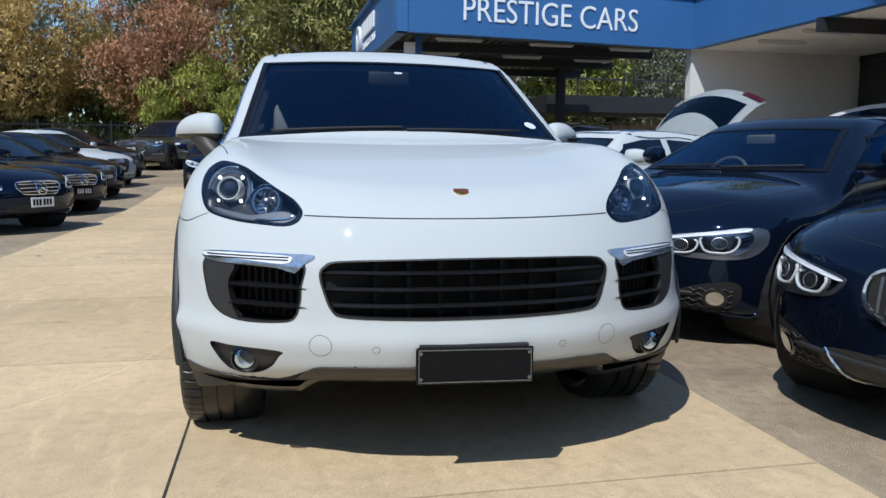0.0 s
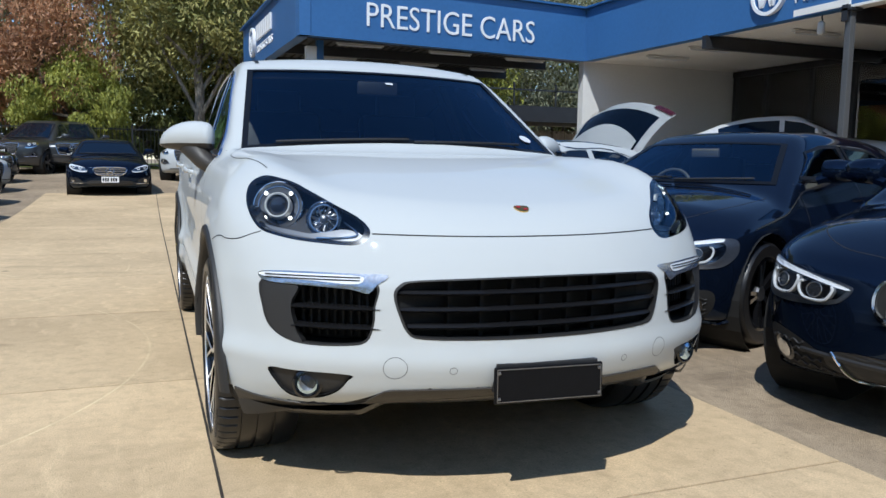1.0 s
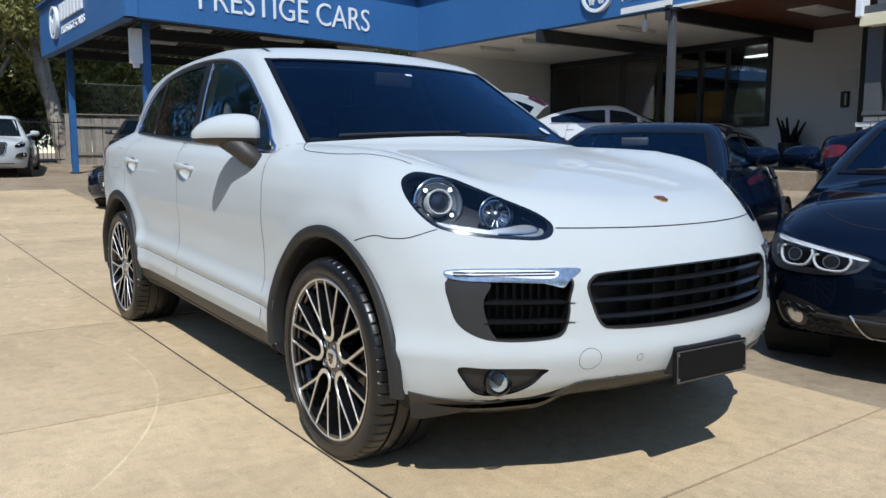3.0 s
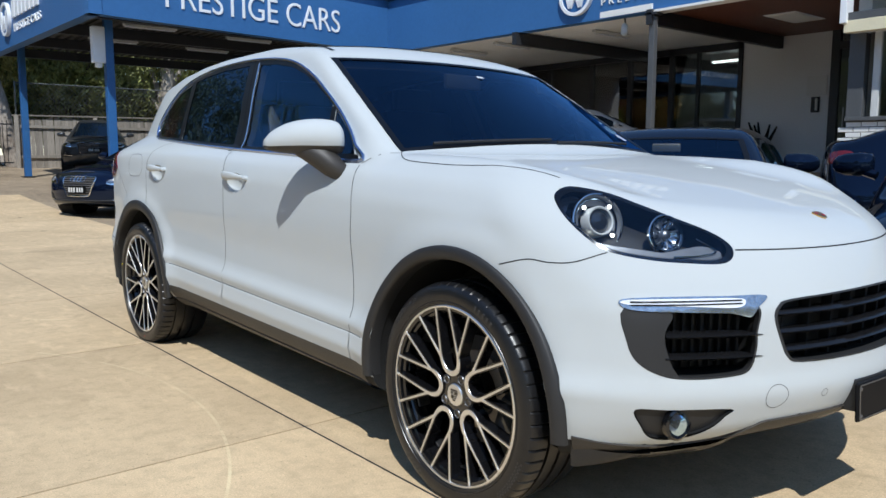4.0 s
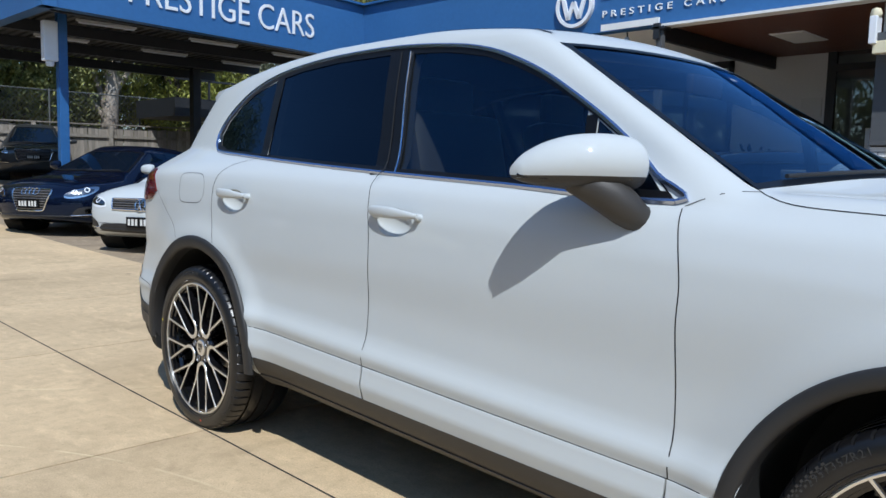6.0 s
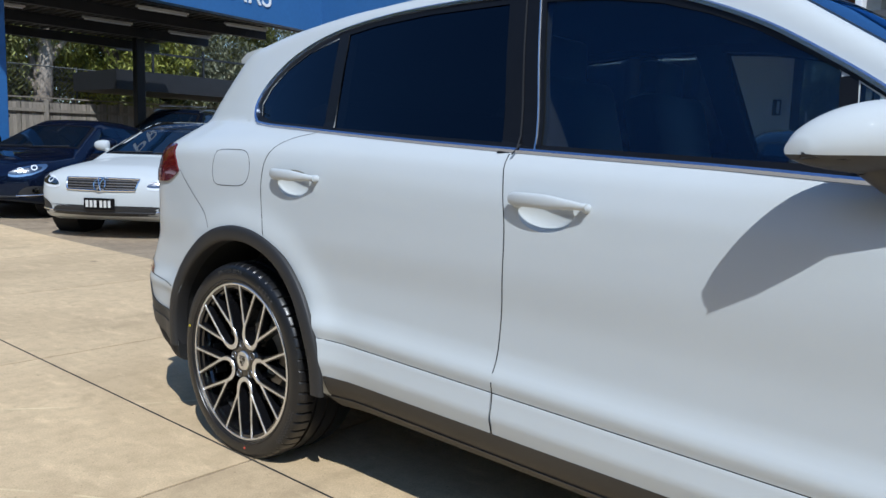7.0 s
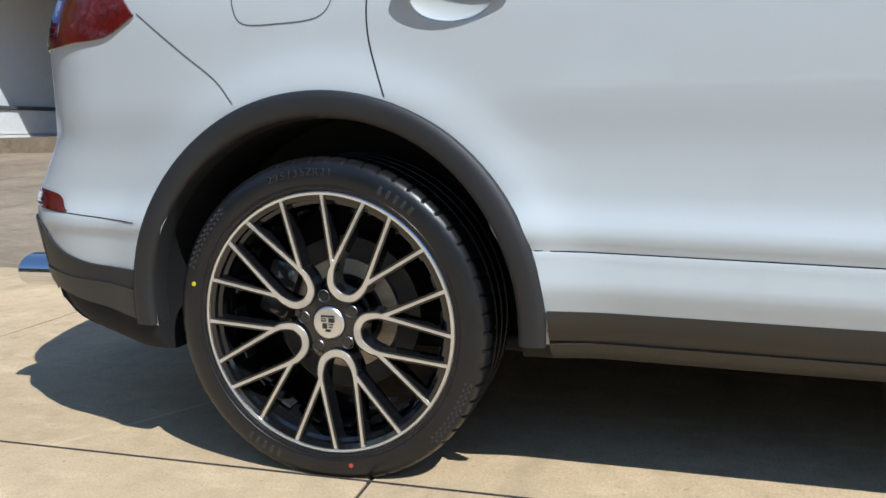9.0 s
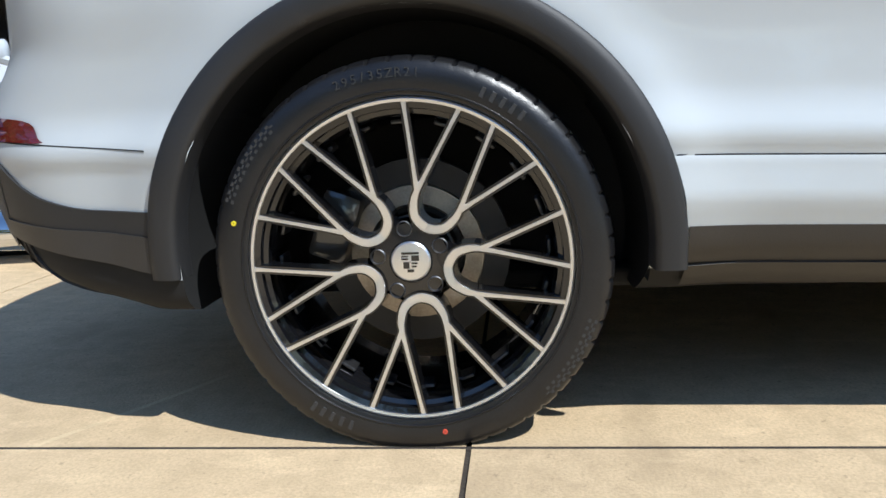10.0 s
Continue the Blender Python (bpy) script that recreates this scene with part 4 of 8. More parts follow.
SUV = dict(SEDAN, wheelbase=2.98, arch=0.42, hub=0.37, floor=0.24, belt=1.12, cowl_z=1.10, cowl_y=0.40, screen_slope=0.62,
           side=[(0.15, 0.86), (0.25, 0.92), (0.4, 0.95), (0.6, 0.965), (0.8, 0.96), (0.95, 0.945), (1.05, 0.915), (1.15, 0.85), (1.4, 0.70)],
           glass=[(0.3, 0.85), (1.0, 0.85), (2.4, 0.84), (3.2, 0.79), (3.9, 0.70)],
           front=[(0.15, -0.70), (0.3, -0.82), (0.45, -0.88), (0.6, -0.90), (0.8, -0.89), (0.9, -0.84), (0.98, -0.72), (1.1, -0.4)],
           rear=[(0.15, 3.75), (0.4, 3.98), (0.7, 4.02), (1.0, 3.98), (1.2, 3.90), (1.6, 3.60)],
           hood=[(-0.9, 0.94), (-0.6, 1.0), (-0.2, 1.05), (0.2, 1.09), (0.6, 1.12), (1.2, 1.14)],
           roof=[(0.6, 1.5), (1.2, 1.68), (1.8, 1.73), (2.6, 1.71), (3.2, 1.66), (3.7, 1.56), (4.2, 1.3)])


def inside_of(outline, u, v):
    """Whether (u, v) lies inside a closed outline."""
    odd = False
    for (a, b), (c, d) in zip(outline, outline[1:] + outline[:1]):
        if (b > v) != (d > v) and u < a + (v - b) * (c - a) / (d - b):
            odd = not odd
    return odd


def padded(name, x0, x1, y0, y1, z0, z1, m=None, mat="seat", label="", parent=None):
    bm = box(bmesh.new(), x0, x1, y0, y1, z0, z1, min(x1 - x0, y1 - y0, z1 - z0) * 0.3, m)
    return part(name, bm, M[mat], parent, label, 40)


def parked_car(kind, paint, name, label, x, y, heading, style="slats", group="parked cars", plate="dark", rails=False, hatch_open=False, z=None, res=0.85, cabin=False, black_roof=False):
    """A parked car: skin from the profile, with glass, lamps, grille, plate, mirrors and wheels laid on it. heading: degrees by which the nose turns from -y towards +x. x, y: the nose."""
    c = dict(SEDAN=SEDAN, HATCH=HATCH, SUV=SUV)[kind]
    if style == "bar":
        c = dict(c, bow=0.27)
    f = car_field(c)
    me = hull_mesh(f, (0, 0.1, c["belt"] * 0.55), (0, c["wheelbase"] + 0.2, c["belt"] * 0.58), int(112 * res), int(26 * res), int(84 * res))
    skin = Skin(me)
    nose = skin.at((0, 0, 0.5), (0, 1, 0))[0].y
    root = thing(name, label, "car", group)
    gz = ground_z(x, y) if z is None else z
    root.matrix_world = pose(x, y, gz, 0, 0, heading) @ pose(0, -nose, 0)
    wb, hub, arch = c["wheelbase"], c["hub"], c["arch"]
    # wheel wells
    bm = bmesh.new()
    bm.from_mesh(me)
    gone = [fc for fc in bm.faces if any(math.hypot(fc.calc_center_median().y - yc, fc.calc_center_median().z - hub) < arch for yc in (0, wb)) and abs(fc.calc_center_median().x) > 0.55]
    bmesh.ops.delete(bm, geom=gone, context="FACES")
    belt, zt = c["belt"], max(p[1] for p in c["roof"])
    ky, sl, sb = c["cowl_y"], c["screen_slope"], c["screen_bow"]
    top_y = ky + (zt - 0.09 - c["cowl_z"]) / sl
    rear_end = dict(SEDAN=3.05, HATCH=2.85, SUV=3.35)[kind]
    zg, y0 = zt - 0.13, ky + 0.35
    ws = [(u, ky + 0.03 + sb * u * u) for u in np.linspace(-0.70, 0.70, 15)] + [(u, top_y - 0.04 + sb * u * u * 0.5) for u in np.linspace(0.54, -0.54, 15)]
    front_pane = [(y0, belt + 0.03), (y0 + 0.28, belt + 0.17), (top_y + 0.02, zg - 0.05), (top_y + 0.35, zg), (1.66, zg + 0.01), (1.62, belt + 0.03), (1.1, belt + 0.025)]
    back_pane = [(1.72, belt + 0.03), (1.76, zg + 0.01), (2.3, zg - 0.01), (rear_end - 0.35, zg - 0.07), (rear_end - 0.02, belt + 0.17), (rear_end - 0.05, belt + 0.05), (2.3, belt + 0.03)]
    if cabin:
        gone = []
        for fc in bm.faces:
            nn = fc.normal
            if fc.verts[0].co.z < belt - 0.02:
                continue
            if nn.z > 0.25 and all(inside_of(ws, v.co.x, v.co.y) and v.co.z > belt - 0.02 for v in fc.verts):
                gone.append(fc)
            elif abs(nn.x) > 0.4 and any(all(inside_of(o, v.co.y, v.co.z) for v in fc.verts) for o in (front_pane, back_pane)):
                gone.append(fc)
        bmesh.ops.delete(bm, geom=gone, context="FACES")
    part("body", bm, paint, root, smooth=50)
    s = hub / 0.32
    for yc in (0.0, wb):
        for sx in (-1, 1):
            bm = lathe(bmesh.new(), [(arch + 0.012, -0.02), (arch + 0.012, 0.30), (0.01, 0.31)], 24)
            bmesh.ops.transform(bm, matrix=pose(sx * 0.90 * (0.965 / 0.905 if kind == "SUV" else 1), yc, hub, 0, 0, 0 if sx < 0 else 180), verts=bm.verts)
            part("wheel_well", bm, M["dark"], root)
            ring = [(arch * math.cos(t), arch * math.sin(t)) for t in np.linspace(-0.35, math.pi + 0.35, 30)]
            if kind == "SUV":
                bm = bmesh.new()
                rows = [[bm.verts.new(skin.at((sx * 0.9, yc + a * q, hub + b * q), (-sx, 0, 0), 0.006)[0]) for a, b in ring] for q in (1.13, 0.98)]
                for k in range(29):
                    bm.faces.new((rows[0][k], rows[0][k + 1], rows[1][k + 1], rows[1][k]))
                part("arch_trim", bm, M["trim"], root)
            w = new("wheel")
            w.parent = root
            w.matrix_local = pose(sx * (0.80 if kind != "SUV" else 0.85), yc, hub, 0, 0, 0 if sx < 0 else 180)
            ty, rim, sp, hb = ngon_wheel(hub, 0.22 * s, 5 if style != "mesh" else 9)
            part("tyre", ty, M["rubber"], w, smooth=40), part("rim", rim, M["gloss_black"], w, smooth=40)
            part("spokes", sp, M["dull_metal"] if style != "kidney" else M["gloss_black"], w), part("hub_cap", hb, M["dull_metal"], w)
    up = lambda u, v: (u, v, 1.0)
    glass = M["tint"] if cabin else M["far_glass"]
    shrink = lambda o, ku, kv: [(np.mean([q[0] for q in o]) + (u - np.mean([q[0] for q in o])) * ku, np.mean([q[1] for q in o]) + (v - np.mean([q[1] for q in o])) * kv) for u, v in o]
    # windscreen in its black border, with wipers at its foot
    part("windscreen", patch(skin, ws, up, (0, 0, -1), 0.003, 6), glass, root, smooth=60).visible_shadow = not cabin
    part("screen_border", patch(skin, shrink(ws, 1.02, 1.03), up, (0, 0, -1), 0.006, 2, 0, shrink(ws, 0.955, 0.925)), M["frit"], root, "black windscreen border", 60)
    for u0, u1 in ((-0.60, -0.02), (0.02, 0.56)):
        part("wiper", rod_on(skin, [(u0 + (u1 - u0) * k / 8, ky + 0.045 + sb * (u0 + (u1 - u0) * k / 8) ** 2 + 0.03 * k / 8, 1.2) for k in range(9)], (0, 0, -1), 0.007, 0.014), M["trim"], root, "black wiper")
    if cabin:
        padded("dashboard", -0.66, 0.66, ky + 0.30, ky + 0.62, 0.72, belt - 0.07, None, "seat", "", root)
        for x_ in (-0.36, 0.36):
            padded("front_backrest", x_ - 0.24, x_ + 0.24, -0.07, 0.07, 0, 0.60, pose(0, 1.62, 0.58, -12), "seat", "", root)
            padded("headrest", x_ - 0.12, x_ + 0.12, 1.70, 1.78, 1.14, 1.28, None, "seat", "", root)
        padded("rear_backrest", -0.60, 0.60, -0.08, 0.08, 0, 0.55, pose(0, 2.45, 0.58, -14), "seat", "", root)
        padded("cabin_floor", -0.74, 0.74, 0.5, 2.9, 0.30, 0.40, None, "seat", "", root)
        bm = lathe(bmesh.new(), [(0.175 + 0.013 * math.cos(t), 0.013 * math.sin(t)) for t in np.linspace(0, 2 * math.pi, 8, endpoint=False)], 28, "y", True)
        bmesh.ops.transform(bm, matrix=pose(-0.36, ky + 0.62, 0.90, -24), verts=bm.verts)
        part("steering_wheel", bm, M["post_grey"], root, "dark steering wheel", 40)
        padded("rear_view_mirror", -0.11, 0.11, top_y - 0.16, top_y - 0.13, zt - 0.22, zt - 0.155, None, "post_grey", "", root)
    # side glass, a front and a back pane on each side
    for sx in (-1, 1):
        side = lambda u, v, sx=sx: (sx * 0.7, u, v)
        for o in (front_pane, back_pane):
            o = [tuple(np.array(o[i]) + (np.array(o[(i + 1) % len(o)]) - np.array(o[i])) * k / 5) for i in range(len(o)) for k in range(5)]
            part("side_window", patch(skin, o, side, (-sx, 0, 0), 0.003, 4), glass, root, smooth=60).visible_shadow = not cabin
            if cabin:
                part("window_border", patch(skin, shrink(o, 1.02, 1.04), side, (-sx, 0, 0), 0.005, 2, 0, shrink(o, 0.95, 0.84)), M["frit"], root, "black window border", 60)
        trim = [(y0 - 0.02, belt + 0.012), (1.2, belt + 0.012), (2.2, belt + 0.014), (rear_end, belt + 0.03)]
        part("window_trim", rod_on(skin, [(sx, a, b) for a, b in smooth_open(trim, 6)], (-sx, 0, 0), 0.008, 0.004), M["chrome"] if style != "kidney" else M["gloss_black"], root)
        # door lines and handles
        for yy in (0.62, 1.70, 2.62):
            part("door_gap", ribbon(skin, [(sx, yy + 0.05 * math.sin(4 * zz), zz) for zz in np.linspace(0.30, belt, 12)], (-sx, 0, 0), 0.008, 0.002), M["gap"], root)
        for yy in (1.50, 2.44):
            part("door_handle", rod_on(skin, [(sx, yy + k * 0.045, belt - 0.12) for k in range(5)], (-sx, 0, 0), 0.013, 0.014), paint, root)
        # mirror
        bm = bmesh.new()
        rows = []
        for q, hy_, hz_ in ((-0.115, 0.030, 0.045), (-0.10, 0.055, 0.068), (-0.03, 0.070, 0.076), (0.05, 0.068, 0.070), (0.10, 0.052, 0.054), (0.125, 0.024, 0.028)):
            rows.append([bm.verts.new((sx * q, (-hy_ * math.cos(t) if math.cos(t) > 0 else -hy_ * 0.45 * math.cos(t)), hz_ * math.copysign(abs(math.sin(t)) ** 0.7, math.sin(t)))) for t in np.linspace(0, 2 * math.pi, 16, endpoint=False)])
        for a, b in zip(rows, rows[1:]):
            for k in range(16):
                bm.faces.new((a[k], a[(k + 1) % 16], b[(k + 1) % 16], b[k]))
        bm.faces.new(rows[0]), bm.faces.new(rows[-1])
        bmesh.ops.recalc_face_normals(bm, faces=bm.faces)
        bmesh.ops.transform(bm, matrix=pose(sx * (0.97 if kind != "SUV" else 1.04), ky + 0.52, belt + 0.09, 0, 0, sx * 14), verts=bm.verts)
        tube(bm, [(sx * 0.84, ky + 0.46, belt + 0.02), (sx * 0.95, ky + 0.50, belt + 0.06)], 0.03, 6)
        part("wing_mirror", bm, paint, root, smooth=50)
        # sill strip
        part("sill", ribbon(skin, [(sx, yy, c["floor"] + 0.09) for yy in np.linspace(arch + 0.05, wb - arch - 0.05, 14)], (-sx, 0, 0), 0.10, 0.004), M["trim"], root)
    # nose: lamps, grille, intakes
    zn = {"SEDAN": 0.62, "HATCH": 0.60, "SUV": 0.83}[kind] - (0.02 if style == "kidney" else 0)
    for sx in (-1, 1):
        dd = Vector((-sx * 0.55, 0.83, 0))
        pl = lambda u, v, sx=sx: (sx * u, -0.62 + 0.62 * max(0, u - 0.40), v)
        lamp = smooth_closed([(0.42, zn - 0.02), (0.50, zn + 0.06), (0.68, zn + 0.115), (0.82, zn + 0.13), (0.80, zn + 0.06), (0.66, zn - 0.015), (0.50, zn - 0.045)], 4)
        if kind == "SUV":
            lamp = [(0.52 + (u - 0.42) * 0.82, v) for u, v in lamp]
        if style == "kidney":
            lamp = smooth_closed([(0.335, 0.595), (0.36, 0.612), (0.52, 0.637), (0.66, 0.656), (0.78, 0.674), (0.855, 0.670), (0.875, 0.632), (0.860, 0.572), (0.79, 0.516), (0.66, 0.504), (0.50, 0.512), (0.40, 0.534), (0.352, 0.567)], 4)
        part("headlight", patch(skin, lamp, pl, dd, 0.006, 4, 0.01), M["dull_metal"] if style == "kidney" else M["lamp_white"] if style != "slats" else M["chrome"], root, "clear headlight")
        if style == "kidney":
            shade = smooth_closed([(0.37, 0.594), (0.52, 0.616), (0.66, 0.637), (0.79, 0.650), (0.805, 0.602), (0.76, 0.552), (0.65, 0.537), (0.50, 0.538), (0.41, 0.550), (0.375, 0.574)], 4)
            part("lamp_bed", patch(skin, shade, pl, dd, 0.009, 4), M["lamp_bed"], root)
            brow = smooth_closed([(0.345, 0.600), (0.52, 0.632), (0.66, 0.656), (0.76, 0.674), (0.80, 0.670), (0.78, 0.654), (0.66, 0.637), (0.52, 0.616), (0.38, 0.594)], 4)
            part("lamp_brow", patch(skin, brow, pl, dd, 0.011, 2), M["lamp_white"], root, "pale grey lamp brow")
            for u, v, ru, rv in ((0.495, 0.570, 0.070, 0.034), (0.665, 0.586, 0.076, 0.043)):
                ring = smooth_closed([(u - ru, v + rv * 0.75), (u - ru, v - rv * 0.3), (u - ru * 0.6, v - rv), (u + ru * 0.5, v - rv), (u + ru, v - rv * 0.2), (u + ru, v + rv * 0.85), (u + ru * 0.2, v + rv * 0.9)], 4)
                part("lamp_bowl", patch(skin, ring, pl, dd, 0.012, 3), M["gloss_black"], root)
                part("lamp_ring", rod_on(skin, [pl(*q) for q in ring[:22]], dd, 0.0062, 0.015), M["ring_white"], root, "white ring lamp")
                eye = [(u + 0.034 * math.cos(t), v + 0.004 + 0.030 * math.sin(t)) for t in np.linspace(0, 2 * math.pi, 16, endpoint=False)]
                part("projector", patch(skin, eye, pl, dd, 0.015, 2), M["projector_glass"], root)
                part("projector_ring", rod_on(skin, [pl(*q) for q in eye + eye[:1]], dd, 0.0028, 0.015), M["dull_metal"], root)
            mesh_o = smooth_closed([(0.36, 0.205), (0.42, 0.285), (0.56, 0.355), (0.72, 0.385), (0.77, 0.34), (0.74, 0.24), (0.60, 0.195)], 4)
            part("bumper_mesh", patch(skin, mesh_o, pl, dd, 0.004, 4), M["dark"], root, "black wave-mesh bumper grille")
            for k in range(5):
                zz = 0.215 + 0.030 * k
                part("mesh_rib", rod_on(skin, [pl(u, zz + 0.007 * math.sin(u * 120 + 1.5 * (k % 2))) for u in np.linspace(0.40 + 0.035 * k, 0.73, 44)], dd, 0.0045, 0.006), M["trim"], root)
            part("bumper_blade", rod_on(skin, [pl(u, 0.165 + 0.10 * max(0, 0.52 - u) ** 0.8) for u in np.linspace(0.20, 0.88, 24)], dd, 0.013, 0.006), M["black_paint"], root, "gloss black bumper blade")
            # the highlight on the lower intake's frame, added as a thin chrome rod
            part("intake_trim", rod_on(skin, [pl(u, z_) for u, z_ in smooth_open([(0.41, 0.335), (0.38, 0.285), (0.335, 0.225), (0.24, 0.185), (0.10, 0.175)], 6)], dd, 0.006, 0.012), M["chrome"], root, "chrome rod for the highlight along the intake edge")
            ring = [(0.655 + 0.058 * math.cos(t), 0.290 + 0.055 * math.sin(t)) for t in np.linspace(0, 2 * math.pi, 20, endpoint=False)]
            part("fog_bezel", patch(skin, ring, pl, dd, 0.010, 3, 0.01), M["gloss_black"], root)
            ring = [(0.655 + 0.040 * math.cos(t), 0.290 + 0.038 * math.sin(t)) for t in np.linspace(0, 2 * math.pi, 20, endpoint=False)]
            part("fog_light", patch(skin, ring, pl, dd, 0.014, 3), M["chrome"], root, "round fog light")
            continue
        lu = min(u for u, v in lamp) + 0.02
        inner = [(lu + (u - lu) * 0.86, zn + 0.035 + (v - zn - 0.035) * 0.62) for u, v in lamp]
        part("headlight_inner", patch(skin, inner, pl, dd, 0.011, 4), M["lamp_bed"], root)
        for u in ((0.55, 0.69) if kind != "SUV" else (0.62, 0.74)):
            ring = [(u + 0.035 * math.cos(t), zn + 0.045 + (u - 0.55) * 0.25 + 0.035 * math.sin(t)) for t in np.linspace(0, 2 * math.pi, 16, endpoint=False)]
            hole = [(u + (a - u) * 0.62, zn + 0.045 + (u - 0.55) * 0.25 + (b - zn - 0.045 - (u - 0.55) * 0.25) * 0.62) for a, b in ring]
            part("lamp_ring", patch(skin, ring, pl, dd, 0.014, 1, 0.0, hole), M["lamp_white"], root)
        it = smooth_closed([(0.52, zn - 0.28), (0.60, zn - 0.18), (0.78, zn - 0.17), (0.80, zn - 0.27), (0.66, zn - 0.33)], 4)
        part("side_intake", patch(skin, it, pl, dd, 0.005, 4), M["trim"], root)
        part("intake_trim", rod_on(skin, [pl(u, zn - 0.30 + 0.05 * (u - 0.5)) for u in np.linspace(0.5, 0.8, 6)], dd, 0.009, 0.008), M["chrome"] if style != "kidney" else M["gloss_black"], root)
        fog = [(0.70 + 0.04 * math.cos(t), zn - 0.23 + 0.04 * math.sin(t)) for t in np.linspace(0, 2 * math.pi, 14, endpoint=False)]
        part("fog_light", patch(skin, fog, pl, dd, 0.010, 3), M["chrome"], root)
    front = lambda u, v: (u, -1.0, v)
    fd = (0, 1, 0)
    if style == "kidney":
        for sx in (-1, 1):
            part("bonnet_gap", ribbon(skin, [(sx * u, v, 1.2) for u, v in smooth_open([(0.30, -0.655), (0.50, -0.56), (0.66, -0.36), (0.725, -0.05), (0.735, 0.30)], 6)], (0, 0, -1), 0.004, 0.001), M["gap"], root)
        disc = [(0.041 * math.cos(t), -0.665 + 0.036 * math.sin(t)) for t in np.linspace(0, 2 * math.pi, 20, endpoint=False)]
        part("badge", patch(skin, disc, up, (0, 0, -1), 0.004, 3), M["chrome"], root, "small round chrome badge")
        part("badge_field", patch(skin, shrink(disc, 0.72, 0.72), up, (0, 0, -1), 0.006, 2), M["blue_post"], root)
        for sx in (-1, 1):
            o = smooth_closed([(sx * 0.03, zn - 0.09), (sx * 0.035, zn + 0.07), (sx * 0.19, zn + 0.085), (sx * 0.285, zn + 0.05), (sx * 0.29, zn - 0.05), (sx * 0.18, zn - 0.105)], 5)
            part("grille", patch(skin, o, front, fd, 0.004, 4), M["dark"], root)
            bm = rod_on(skin, [front(*p) for p in o + o[:1]], fd, 0.011, 0.008)
            part("grille_frame", bm, M["chrome"], root, "chrome kidney grille frame")
            for k in range(6):
                u = sx * (0.060 + 0.037 * k)
                part("slat", rod_on(skin, [front(u, v) for v in np.linspace(zn - 0.07, zn + 0.055, 6)], fd, 0.006, 0.008), M["dull_metal"], root)
    else:
        hi, lo, wt, wbm = {"slats": (0.085, -0.23, 0.33, 0.24), "star": (0.065, -0.10, 0.34, 0.30), "bar": (0.075, -0.055, 0.44, 0.41)}[style]
        if kind == "SUV":
            hi, lo, wt, wbm = 0.10, -0.24, 0.47, 0.40
        o = smooth_closed([(-wt, zn + hi - 0.02), (-wt * 0.7, zn + hi), (0, zn + hi + 0.005), (wt * 0.7, zn + hi), (wt, zn + hi - 0.02), (wbm + 0.05, (2 * zn + hi + lo) / 2), (wbm, zn + lo + 0.03), (wbm * 0.8, zn + lo), (0, zn + lo - 0.004), (-wbm * 0.8, zn + lo), (-wbm, zn + lo + 0.03), (-wbm - 0.05, (2 * zn + hi + lo) / 2)], 4)
        if style == "bar" and kind != "SUV":
            o = [(-wt, zn + hi), (0.0, zn + hi + 0.006), (wt, zn + hi), (wbm, zn + lo), (0.0, zn + lo - 0.006), (-wbm, zn + lo)]
            o = [tuple(np.array(o[i]) + (np.array(o[(i + 1) % 6]) - np.array(o[i])) * j / 8) for i in range(6) for j in range(8)]
        part("grille", patch(skin, o, front, fd, 0.004, 5), M["dark"], root)
        part("grille_frame", rod_on(skin, [front(*p) for p in o + o[:1]], fd, 0.012, 0.006), M["chrome"], root, "chrome grille frame")
        k_n = {"slats": 8, "star": 3, "bar": 4}[style]
        for k in range(k_n):
            v = zn + lo + (hi - lo) * (k + 0.7) / (k_n + 0.4)
            wv = (wbm + (wt - wbm) * (v - zn - lo) / (hi - lo)) * 0.97
            part("slat", rod_on(skin, [front(u, v) for u in np.linspace(-wv, wv, 12)], fd, 0.006, 0.008), M["dull_metal"] if style != "star" else M["chrome"], root)
        if style == "slats":
            for k in range(4):
                cx = -0.105 + 0.07 * k
                ring = [(cx + 0.045 * math.cos(t), zn + 0.045 + 0.045 * math.sin(t)) for t in np.linspace(0, 2 * math.pi, 17)]
                part("badge_ring", rod_on(skin, [front(*p) for p in ring], fd, 0.006, 0.016), M["chrome"], root)
        else:
            r0 = 0.085 if style == "star" else 0.07
            cz = zn - 0.02 if style == "star" else zn
            ring = [(r0 * math.cos(t), cz + r0 * math.sin(t)) for t in np.linspace(0, 2 * math.pi, 21)]
            bm = rod_on(skin, [front(*p) for p in ring], fd, 0.009, 0.018)
            for t in ((math.pi / 2, 7 * math.pi / 6, 11 * math.pi / 6) if style == "star" else (1.1, 2.04, 4.3, 5.1)):
                rod_on(skin, [front(0, cz), front(r0 * math.cos(t), cz + r0 * math.sin(t))], fd, 0.010, 0.022, bm)
            part("badge", bm, M["chrome"], root, "round chrome badge")
    low_w = 0.74 if style == "bar" else 0.46
    o = smooth_closed([(-low_w, zn - 0.33), (-low_w + 0.02, zn - 0.24), (0, zn - 0.23), (low_w - 0.02, zn - 0.24), (low_w, zn - 0.33), (0, zn - 0.35)], 4)
    if style != "slats":
        part("lower_intake", patch(skin, o, front, fd, 0.005, 4), M["trim"], root)
    part("front_lip", rod_on(skin, [front(u, c["floor"] + 0.14) for u in np.linspace(-0.62, 0.62, 16)], fd, 0.012, 0.004), M["trim"], root)
